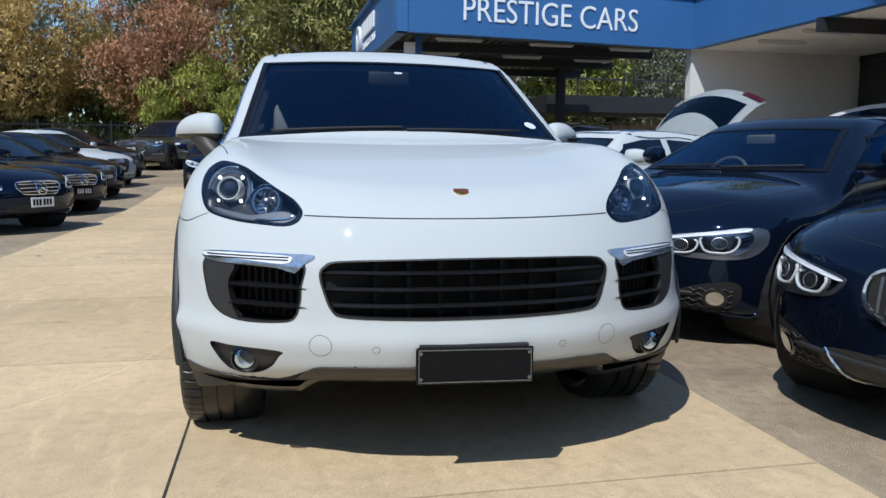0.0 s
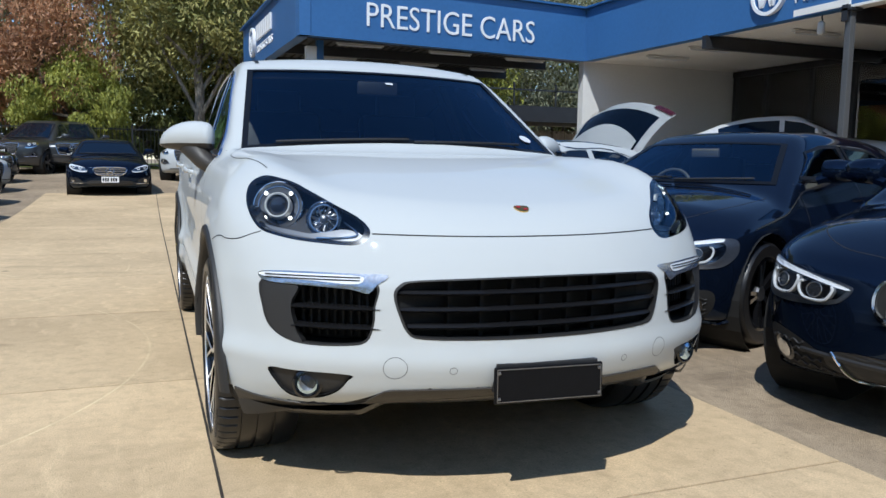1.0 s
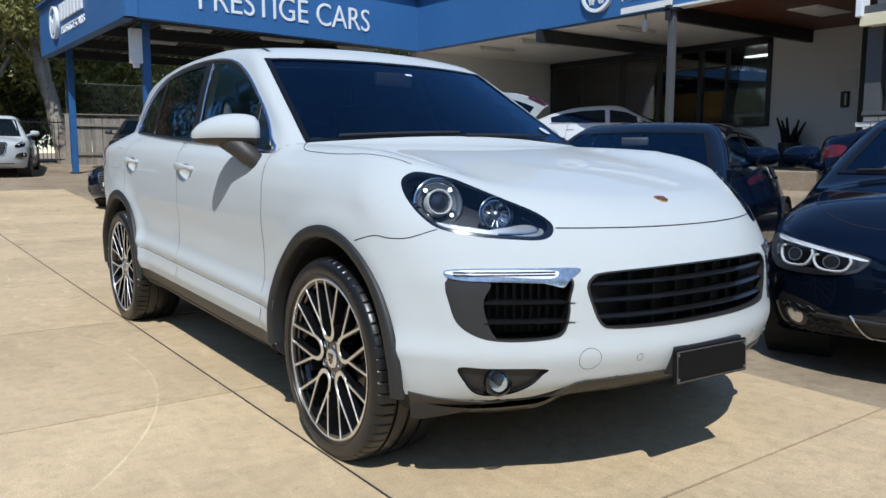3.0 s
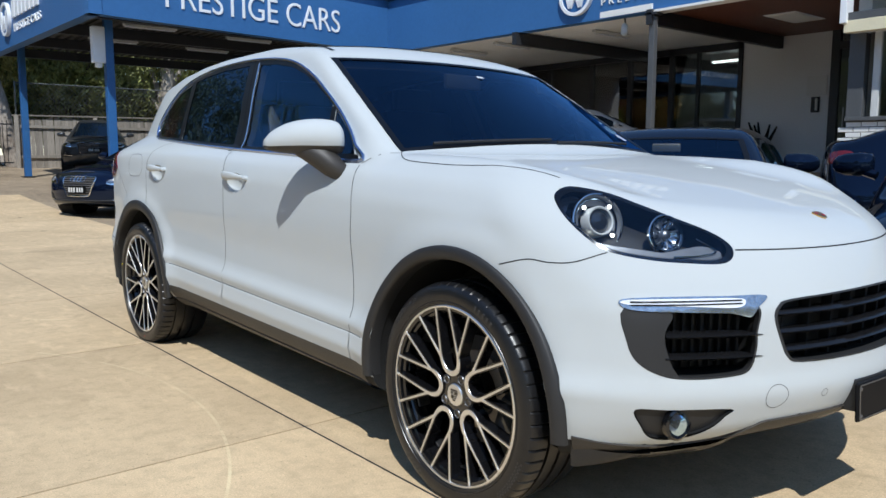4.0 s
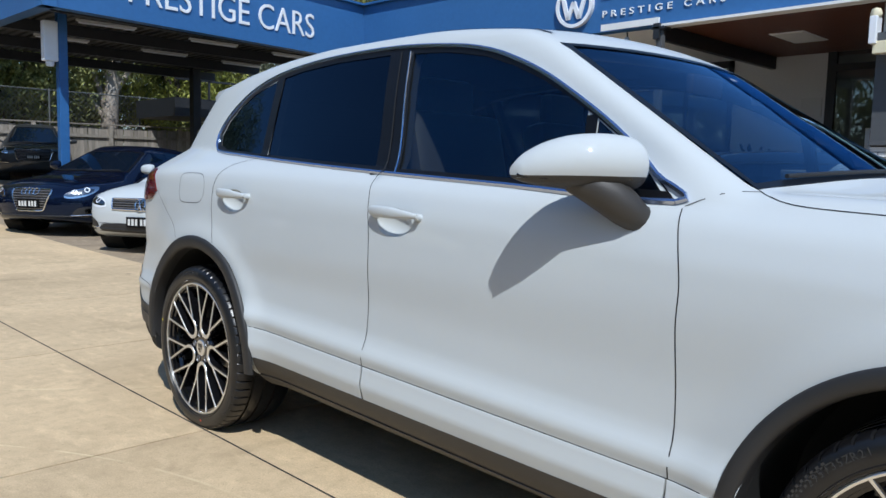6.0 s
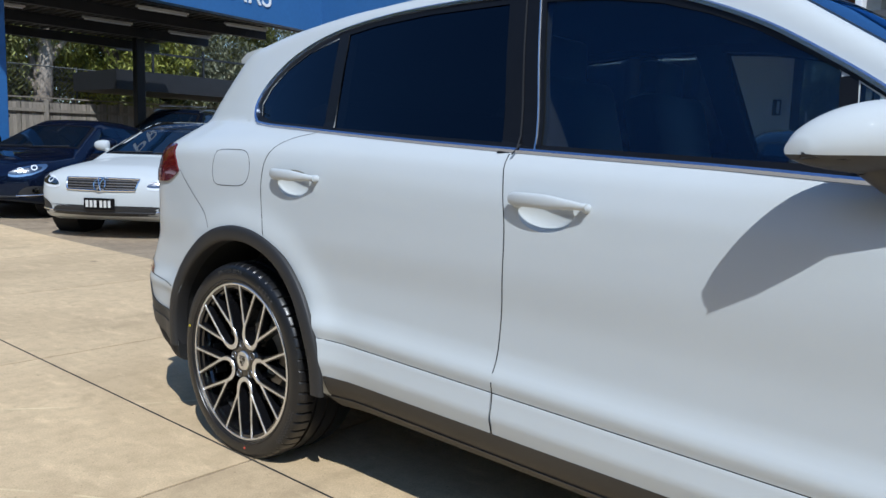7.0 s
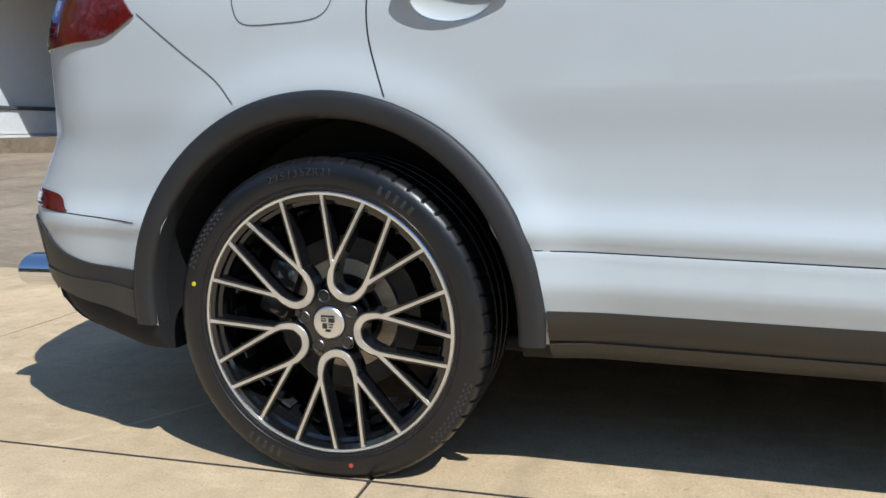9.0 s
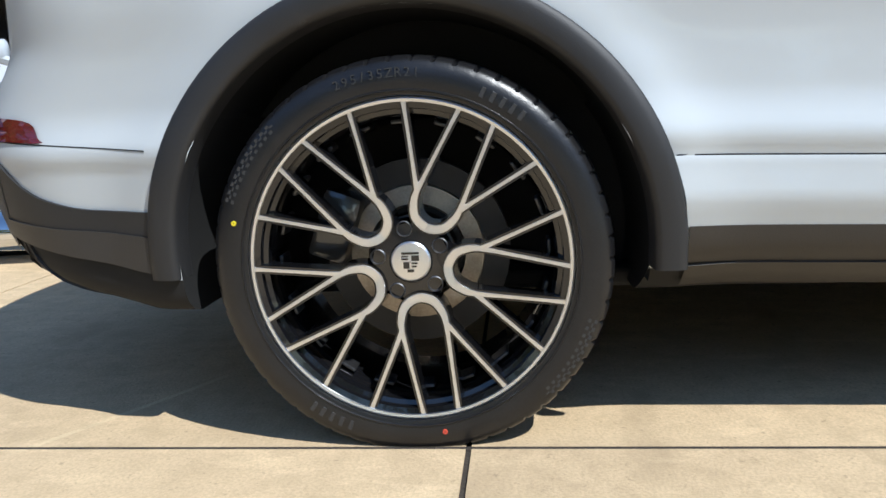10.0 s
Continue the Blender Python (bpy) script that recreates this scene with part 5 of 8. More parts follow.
    # number plate with bars
    if plate != "none":
        pz = zn - (0.21 if style != "slats" else 0.13)
        py = skin.at((0, 0, pz), fd)[0].y - 0.02
        pl = part("number_plate", box(bmesh.new(), -0.186, 0.186, py, py + 0.012, pz - 0.067, pz + 0.067, 0.004), M["plate_black"] if plate == "dark" else M["sign_white"], root, "number plate with plain bars")
        bar = M["plate_grey"] if plate == "dark" else M["plate_black"]
        for k in range(6):
            u = -0.145 + 0.05 * k + (0.02 if k > 2 else 0)
            part("bar", box(bmesh.new(), u - 0.016, u + 0.016, py - 0.003, py, pz - 0.04, pz + 0.04), bar, pl)
    # tail lamps
    for sx in (-1, 1):
        tz = belt - 0.12
        o = smooth_closed([(0.52, tz - 0.05), (0.54, tz + 0.06), (0.76, tz + 0.08), (0.80, tz - 0.03)], 4)
        pt = lambda u, v, sx=sx: (sx * u, wb + 1.0, v)
        part("tail_light", patch(skin, o, pt, (-sx * 0.5, -1, 0), 0.006, 4), M["red_lens"], root, "red tail light")
    if rails:
        for sx in (-1, 1):
            part("roof_rail", rod_on(skin, [(sx * 0.52, yy, 1.0) for yy in np.linspace(1.3, 3.0, 10)], (0, 0, -1), 0.016, 0.04), M["dull_metal"], root, "silver roof rail")
        for yy in (1.6, 2.7):
            z0 = skin.at((0, yy, 1), (0, 0, -1))[0].z + 0.05
            part("roof_bar", beam(bmesh.new(), (-0.55, yy, z0), (0.55, yy, z0), 0.05, 0.03), M["dull_metal"], root, "silver roof bar")
    if hatch_open or black_roof:
        rf_o = smooth_closed([(-0.56, 1.20), (0, 1.10), (0.56, 1.20), (0.60, 2.0), (0.56, 2.85), (-0.56, 2.85), (-0.60, 2.0)], 5)
        part("roof_panel", patch(skin, rf_o, up, (0, 0, -1), 0.005, 5), M["gloss_black"], root, "black roof panel", 60)
    if hatch_open:
        # raised tailgate, hinged at the roof's rear edge
        hy = wb + 0.42
        hz = skin.at((0, hy, 1), (0, 0, -1))[0].z
        lid = new("tailgate")
        lid.parent = root
        lid.matrix_local = pose(0, hy - 0.30, hz + 0.05, 38, 0, 0)
        n = 20

        def lid_at(u, t, lift=0.0):
            """Outer face of the tailgate: u across (-1 to 1), t from hinge to free edge."""
            hw = 0.56 + 0.10 * t
            return (hw * u, 1.02 * t - 0.10 * t * u * u, 0.02 + lift + 0.05 * math.sin(math.pi * t) - 0.17 * u * u - 0.5 * max(0, t - 0.86) ** 1.5)

        def lid_piece(nm, u1, t0, t1, lift, thick, mat, lb, rise=0.0):
            b_ = bmesh.new()
            rows = [[b_.verts.new(lid_at(u1 * (2 * i_ / n - 1), t0 + (t1 - t0) * j_ / 8 * (1 - rise * (2 * i_ / n - 1) ** 2), lift)) for i_ in range(n + 1)] for j_ in range(9)]
            for a, b in zip(rows, rows[1:]):
                for i_ in range(n):
                    b_.faces.new((a[i_], a[i_ + 1], b[i_ + 1], b[i_]))
            bmesh.ops.solidify(b_, geom=b_.faces[:], thickness=thick)
            part(nm, b_, mat, lid, lb, 50)

        lid_piece("panel", 1.0, 0.0, 1.0, 0.0, 0.05, paint, "raised white tailgate")
        lid_piece("rear_glass", 0.86, 0.05, 0.76, 0.010, 0.006, M["far_glass"], "dark rear window")
        lid_piece("spoiler", 0.84, -0.03, 0.36, 0.035, 0.02, paint, "white roof spoiler", 0.45)
        for sx in (-1, 1):
            b_ = bmesh.new()
            rows = [[b_.verts.new(lid_at(sx * u, t, 0.022)) for u in np.linspace(0.62, 0.99, 6)] for t in np.linspace(0.90, 1.02, 4)]
            for a, b in zip(rows, rows[1:]):
                for i_ in range(5):
                    b_.faces.new((a[i_], a[i_ + 1], b[i_ + 1], b[i_]))
            bmesh.ops.solidify(b_, geom=b_.faces[:], thickness=0.05)
            part("tail_light", b_, M["red_lens"], lid, "red tail light", 40)
    return root


# ---- the yard's parked cars ----
W, K, N_, G, S_ = M["white_paint"], M["black_paint"], M["navy_paint"], M["grey_paint"], M["silver_paint"]
parked_car("HATCH", K, "black_hatchback", "black hatchback with ring headlights parked beside the white car", 1.26, 1.16, -68, "kidney", plate="none", res=1.6, cabin=True)
parked_car("HATCH", K, "black_hatchback", "black hatchback with chrome kidney grille and ring headlights", 1.53, -1.14, -70, "kidney", plate="none", res=1.7, cabin=True)
parked_car("HATCH", W, "white_hatchback", "white hatchback with black roof and raised tailgate", 1.02, 4.25, -66, "bar", hatch_open=True)
parked_car("SEDAN", W, "white_sedan", "white four-door coupe with black roof and chrome slat grille", 1.55, 9.35, -55, "bar", res=1.3, black_roof=True)
parked_car("SEDAN", N_, "dark_blue_sedan", "dark blue sedan with wide slatted chrome grille", 1.13, 12.3, -57, "slats", res=1.2)
parked_car("SUV", G, "grey_suv", "dark grey SUV with wide slatted grille by the fence", 4.6, 23.6, -18, "slats")
parked_car("SUV", K, "dark_wagon", "dark wagon with silver roof bars under the canopy", 4.6, 14.9, -57, "slats", rails=True)
parked_car("SEDAN", N_, "dark_blue_sedan", "dark navy sedan with round star badge at the drive's edge", -3.75, 8.2, 58, "star", plate="light")
parked_car("SEDAN", N_, "dark_blue_coupe", "dark navy coupe with slatted star grille", -3.9, 11.2, 58, "star")
parked_car("SEDAN", K, "black_sedan", "black sedan with slatted grille in the row", -4.15, 14.3, 58, "slats")
parked_car("SEDAN", W, "white_sedan", "white sedan with slatted dark grille in the row", -4.4, 17.2, 58, "slats")
parked_car("SEDAN", K, "black_sedan", "black sedan at the end of the row", -4.6, 20.0, 58, "slats")
parked_car("SUV", G, "grey_suv", "dark grey SUV parked across the row's end", -5.2, 23.3, -22, "slats")
parked_car("SUV", K, "dark_suv", "dark SUV behind the row under the trees", -9.5, 24.5, 60, "slats")
parked_car("HATCH", K, "black_hatchback", "black hatchback with studded star grille facing the drive", -1.95, 16.4, 4, "star", plate="light")
parked_car("SUV", G, "grey_suv", "grey SUV with silver lower bumper behind the hatchback", -3.3, 23.8, 5, "bar")
parked_car("SUV", W, "white_suv", "white SUV with wide slatted grille by the iron fence", 0.05, 20.8, -12, "slats")
parked_car("SEDAN", S_, "silver_sedan", "pale silver sedan standing in the showroom's shade", 13.55, 8.3, 35, "bar", z=0.8)
parked_car("SEDAN", K, "black_sedan", "black sedan seen from behind near the showroom", 8.5, -2.0, 24, "slats", z=0.25)


# ---- the white SUV ----
HERO = dict(wheelbase=2.905, arch=0.43, hub=0.370, flare=0.022, belt=1.10, lean=0.335, bow=0.458, bow_r=0.34, hood_drop=0.035, dome=0.046, crisp=0.042, tilt=0.036, rise=0.055, relief=1.5, tuck=0.40, curl=0.05, cowl_z=1.155, cowl_y=0.40, screen_bow=0.24, screen_slope=0.60,
            roof_drop=0.10, floor=0.26, corner=0.16, edge=0.075, screen_soft=0.05,
            side=[(0.15, 0.74), (0.25, 0.83), (0.31, 0.900), (0.355, 0.928), (0.40, 0.938), (0.485, 0.944), (0.506, 0.945), (0.522, 0.951), (0.540, 0.953), (0.556, 0.948), (0.585, 0.936), (0.62, 0.929), (0.70, 0.927), (0.85, 0.937), (0.95, 0.930), (1.03, 0.908), (1.09, 0.876), (1.2, 0.81), (1.35, 0.78), (1.8, 0.76)],
            glass=[(0.2, 0.866), (0.65, 0.862), (1.2, 0.858), (1.8, 0.852), (2.6, 0.838), (3.1, 0.800), (3.4, 0.75), (3.8, 0.65)],
            plan=[(-0.9, 0.99), (-0.3, 1.0), (2.9, 1.0), (3.2, 0.995), (3.5, 0.965), (3.9, 0.90)],
            front=[(0.15, -0.70), (0.25, -0.79), (0.33, -0.85), (0.41, -0.895), (0.48, -0.915), (0.54, -0.905), (0.62, -0.90), (0.70, -0.892), (0.76, -0.868), (0.82, -0.835), (0.88, -0.795), (0.94, -0.735), (1.02, -0.64)],
            rear=[(0.15, 3.62), (0.30, 3.90), (0.45, 3.98), (0.60, 4.00), (0.70, 3.955), (0.78, 3.915), (0.90, 3.91), (1.0, 3.91), (1.10, 3.87), (1.25, 3.75), (1.45, 3.57), (1.6, 3.42)],
            hood=[(-0.85, 0.90), (-0.688, 0.945), (-0.5, 0.992), (-0.3, 1.035), (0.0, 1.085), (0.3, 1.122), (0.6, 1.148), (1.2, 1.17)],
            roof=[(0.7, 1.42), (1.1, 1.60), (1.4, 1.658), (1.8, 1.685), (2.3, 1.682), (2.8, 1.645), (3.2, 1.585), (3.5, 1.53), (3.9, 1.44)])
hero = thing("white_suv", "white SUV with black grille, arch trims and two-tone alloy wheels", "car")
hero_me = hull_mesh(car_field(HERO), (0, -0.05, 0.66), (0, 3.1, 0.78), 300, 64, 160, flank=0.5)
hero_skin = Skin(hero_me)
ARCH_Z = 0.370
AXLES = ((0.006, 0.474, 0.358), (2.905, 0.486, 0.350))      # y of the axle, outer radius of its arch trim, height of the hub


def cutter_mesh(outline, place, d, back=0.3, depth=0.08):
    """A prism through the skin along d: from back metres outside to depth metres inside the place's plane."""
    bm = bmesh.new()
    d = Vector(d).normalized()
    a = [bm.verts.new(Vector(place(u, v)) - d * back) for u, v in outline]
    b = [bm.verts.new(Vector(place(u, v)) + d * depth) for u, v in outline]
    n = len(a)
    bm.faces.new(a), bm.faces.new(b[::-1])
    for i in range(n):
        bm.faces.new((a[i], b[i], b[(i + 1) % n], a[(i + 1) % n]))
    bmesh.ops.recalc_face_normals(bm, faces=bm.faces)
    return bm


# outlines in the plane of each feature
HL_PLANE = lambda sx: (lambda u, v: (sx * u, -0.315 - (0.843 - u) * 1.143, v))          # headlamp, seen at an angle from the corner
HL_DIR = lambda sx: Vector((-sx * 0.753, 0.658, 0))
HEADLAMP = smooth_closed([(0.819, 1.034), (0.786, 1.032), (0.735, 1.016), (0.676, 0.984), (0.613, 0.948), (0.556, 0.915), (0.522, 0.885), (0.512, 0.861), (0.518, 0.839), (0.540, 0.829), (0.59, 0.832), (0.65, 0.839), (0.705, 0.852), (0.744, 0.867), (0.777, 0.897), (0.809, 0.938), (0.831, 0.978), (0.839, 1.012)], 3)
IN_PLANE = lambda sx: (lambda u, v: (sx * u, -0.586 - (0.845 - u) * 0.639, v))
IN_DIR = lambda sx: Vector((-sx * 0.538, 0.843, 0))
INTAKE = smooth_closed([(0.842, 0.722), (0.838, 0.63), (0.815, 0.575), (0.765, 0.540), (0.70, 0.527), (0.60, 0.530), (0.548, 0.545), (0.530, 0.60), (0.528, 0.65), (0.520, 0.71), (0.56, 0.728), (0.70, 0.730)], 4)
DRL = smooth_closed([(0.846, 0.742), (0.846, 0.722), (0.80, 0.712), (0.66, 0.706), (0.575, 0.700), (0.548, 0.690), (0.527, 0.715), (0.502, 0.744), (0.60, 0.747), (0.75, 0.748)], 4)
FOG = smooth_closed([(0.818, 0.446), (0.74, 0.444), (0.592, 0.440), (0.60, 0.418), (0.63, 0.380), (0.68, 0.352), (0.735, 0.345), (0.775, 0.358), (0.800, 0.395)], 4)
GRILLE = smooth_closed([(-0.476, 0.687), (-0.458, 0.717), (-0.41, 0.731), (-0.2, 0.738), (0, 0.740), (0.2, 0.738), (0.41, 0.731), (0.458, 0.717), (0.476, 0.687), (0.463, 0.63), (0.438, 0.573), (0.39, 0.555), (0.2, 0.550), (0, 0.549), (-0.2, 0.550), (-0.39, 0.555), (-0.438, 0.573), (-0.463, 0.63)], 3)
NOSE = lambda u, v: (u, -0.88, v)
SIDE = lambda sx: (lambda u, v: (sx * 0.80, u, v))
WS = [(u, 0.43 + 0.12 * u * u) for u in np.linspace(-0.772, 0.772, 17)] + [(u, 1.085 + 0.20 * u * u) for u in np.linspace(0.662, -0.662, 17)]
TOP = lambda u, v: (u, v, 1.4)
DLO = [(0.660, 1.100), (0.735, 1.165), (0.82, 1.238), (0.92, 1.310), (1.03, 1.378), (1.15, 1.445), (1.28, 1.502), (1.42, 1.548), (1.60, 1.580), (1.90, 1.602), (2.25, 1.600), (2.50, 1.582), (2.70, 1.550), (2.86, 1.500), (2.97, 1.440), (3.05, 1.370), (3.085, 1.300), (3.06, 1.245), (2.98, 1.222), (2.70, 1.203), (2.20, 1.172), (1.70, 1.146), (1.20, 1.124)]
PANE_F = [(0.965, 1.125), (0.985, 1.335), (1.03, 1.368), (1.15, 1.433), (1.28, 1.489), (1.42, 1.534), (1.60, 1.566), (1.80, 1.582), (1.76, 1.40), (1.695, 1.160), (1.30, 1.140)]
PANE_Q = [(0.70, 1.115), (0.75, 1.163), (0.83, 1.230), (0.945, 1.310), (0.93, 1.122), (0.82, 1.117)]
PANE_R = [(1.80, 1.168), (1.86, 1.37), (1.915, 1.586), (2.20, 1.586), (2.42, 1.572), (2.62, 1.545), (2.59, 1.37), (2.555, 1.208), (2.20, 1.188)]
PANE_C = [(2.605, 1.212), (2.635, 1.37), (2.665, 1.532), (2.83, 1.488), (2.94, 1.432), (3.02, 1.364), (3.05, 1.30), (3.03, 1.257), (2.96, 1.236), (2.80, 1.224)]
fine = lambda o, k=5: [tuple(np.array(o[i]) + (np.array(o[(i + 1) % len(o)]) - np.array(o[i])) * j / k) for i in range(len(o)) for j in range(k)]

# cut the openings
cuts = []
for sx in (-1, 1):
    cuts.append(cutter_mesh(HEADLAMP, HL_PLANE(sx), HL_DIR(sx), 0.35, 0.10))
    cuts.append(cutter_mesh(INTAKE, IN_PLANE(sx), IN_DIR(sx), 0.30, 0.10))
    cuts.append(cutter_mesh(FOG, IN_PLANE(sx), IN_DIR(sx), 0.30, 0.03))
    for yc, _, _ in AXLES:
        bm = bmesh.new()
        lathe(bm, [(0.43, -0.40), (0.43, 0.16), (0.42, 0.18)], 72)
        bmesh.ops.holes_fill(bm, edges=bm.edges, sides=0)
        bmesh.ops.transform(bm, matrix=pose(sx * 0.83, yc, ARCH_Z, 0, 0, 0 if sx < 0 else 180), verts=bm.verts)
        box(bm, min(sx * 0.66, sx * 1.23), max(sx * 0.66, sx * 1.23), yc - 0.405, yc + 0.405, -0.2, 0.24)
        bmesh.ops.recalc_face_normals(bm, faces=bm.faces)
        cuts.append(bm)
cuts.append(cutter_mesh(GRILLE, NOSE, (0, 1, 0), 0.3, 0.09))
HANDLES = ((1.476, 1.016), (2.483, 1.042))
scoops = []
for sx in (-1, 1):                                                              # hollows behind the door handles
    for y0, z0 in HANDLES:
        bm = bmesh.new()
        bmesh.ops.create_uvsphere(bm, u_segments=28, v_segments=16, radius=1)
        c0 = hero_skin.at((sx, y0 + 0.125, z0 - 0.020), (-sx, 0, 0), 0.012)[0]
        bmesh.ops.transform(bm, matrix=Matrix.Translation(c0) @ Matrix.Diagonal((0.040, 0.088, 0.050, 1)), verts=bm.verts)
        scoops.append(bm)
cuts += scoops
for sx in (-1, 1):
    for o in (PANE_F, PANE_Q, PANE_R, PANE_C):
        cuts.append(cutter_mesh(fine(o), SIDE(sx), (-sx, 0, 0), 0.3, 0.22))
cuts.append(cutter_mesh(WS, TOP, (0, 0, -1), 0.6, 0.40))
cab = dict(HERO)
base_field = car_field(HERO)
cabin_me = hull_mesh(lambda x, y, z: np.maximum(np.maximum(base_field(x, y, z) + 0.045, 0.62 - z), np.maximum(0.62 - y, y - 3.35)), (0, 1.2, 0.95), (0, 2.9, 0.95), 60, 20, 40)
bm = bmesh.new()
bm.from_mesh(cabin_me)
cuts.append(bm)

shell = new("body", hero_me)
hero_me.materials.append(M["white_paint"])
hero_me.materials.append(M["dark"])
cut_obs = []
for bm in cuts:
    me = bpy.data.meshes.new("cut")
    for f in bm.faces:
        f.material_index = 0 if bm in scoops else 1
        f.smooth = True
    bm.to_mesh(me)
    bm.free()
    me.materials.append(M["white_paint"])
    me.materials.append(M["dark"])
    ob = new("cut", me)
    cut_obs.append(ob)
    md = shell.modifiers.new("cut", "BOOLEAN")
    md.operation, md.object, md.solver = "DIFFERENCE", ob, "EXACT"
bpy.context.view_layer.update()
done = bpy.data.meshes.new_from_object(shell.evaluated_get(bpy.context.evaluated_depsgraph_get()))
for ob in [shell] + cut_obs:
    bpy.data.objects.remove(ob)
shell = part_mesh("body", done, [], hero, smooth=38)


# ---- the white SUV's parts ----
hs = hero_skin
for sx in (-1, 1):
    for yc, r_out, _ in AXLES:
        bm = lathe(bmesh.new(), [(0.432, -0.075), (0.432, 0.19), (0.05, 0.20)], 48)
        bmesh.ops.transform(bm, matrix=pose(sx * 0.84, yc, ARCH_Z, 0, 0, 0 if sx < 0 else 180), verts=bm.verts)
        bmesh.ops.bisect_plane(bm, geom=bm.verts[:] + bm.edges[:] + bm.faces[:], plane_co=(0, 0, 0.30), plane_no=(0, 0, -1), clear_outer=True)
        part("wheel_liner", bm, M["dark"], hero, "black plastic wheel-arch liner", 40)
        # arch trim: a band that stands proud of the wing, with a returned inner lip
        th = np.linspace(0, math.pi, 56)
        prof = [(r_out, -0.004), (r_out - 0.001, 0.006), (r_out - 0.005, 0.010), (r_out - 0.018, 0.013), (0.442, 0.012), (0.433, 0.008), (0.4295, -0.002), (0.4265, -0.045)]
        bm = bmesh.new()
        rows = []
        for r, up_ in prof:
            line = [(r, -0.040), (r, -0.020)] + [(r * math.cos(t), r * math.sin(t)) for t in th] + [(-r, -0.020), (-r, -0.040)]
            k_ = max(r, 0.44) / r
            xs = np.array([abs(hs.at((sx * 0.9, yc + q * k_, ARCH_Z + (h_ * k_ if h_ > 0 else 0.03)), (-sx, 0, 0))[0].x) for q, h_ in line])
            wide = np.pad(xs, 8, mode="edge")
            wide = np.array([wide[i:i + 7].max() for i in range(len(wide) - 6)])
            xs = np.array([wide[i:i + 11].mean() for i in range(len(xs))])
            row = [bm.verts.new((sx * (x_ + up_), yc + q, ARCH_Z + h_)) for x_, (q, h_) in zip(xs, line)]
            rows.append(row)
        for a, b in zip(rows, rows[1:]):
            for i in range(len(a) - 1):
                bm.faces.new((a[i], a[i + 1], b[i + 1], b[i]))
        part("arch_trim", bm, M["trim"], hero, "matt black plastic wheel-arch trim", 50)


def lay(name, pts, d, mat, width=0.005, lift=0.0008, label=""):
    return part(name, ribbon(hs, pts, d, width, lift), M[mat], hero, label)


def band(name, top, low, ways, mat, lift=0.005, label="", n=6, edge=0.012):
    """A sheet between two lines of 3D points, each thrown on the body, with its edges turned in."""
    bm = bmesh.new()
    rows = []
    for k in range(n + 1):
        rows.append([hs.at(Vector(a).lerp(Vector(b), k / n), w, lift) for a, b, w in zip(top, low, ways)])
    vs = [[bm.verts.new(p) for p, _ in r] for r in rows]
    turn = [bm.verts.new(p - nrm * edge) for p, nrm in rows[0]]
    vs = [turn] + vs
    for a, b in zip(vs, vs[1:]):
        for i in range(len(a) - 1):
            bm.faces.new((a[i], a[i + 1], b[i + 1], b[i]))
    bmesh.ops.recalc_face_normals(bm, faces=bm.faces)
    return part(name, bm, M[mat], hero, label, 40)


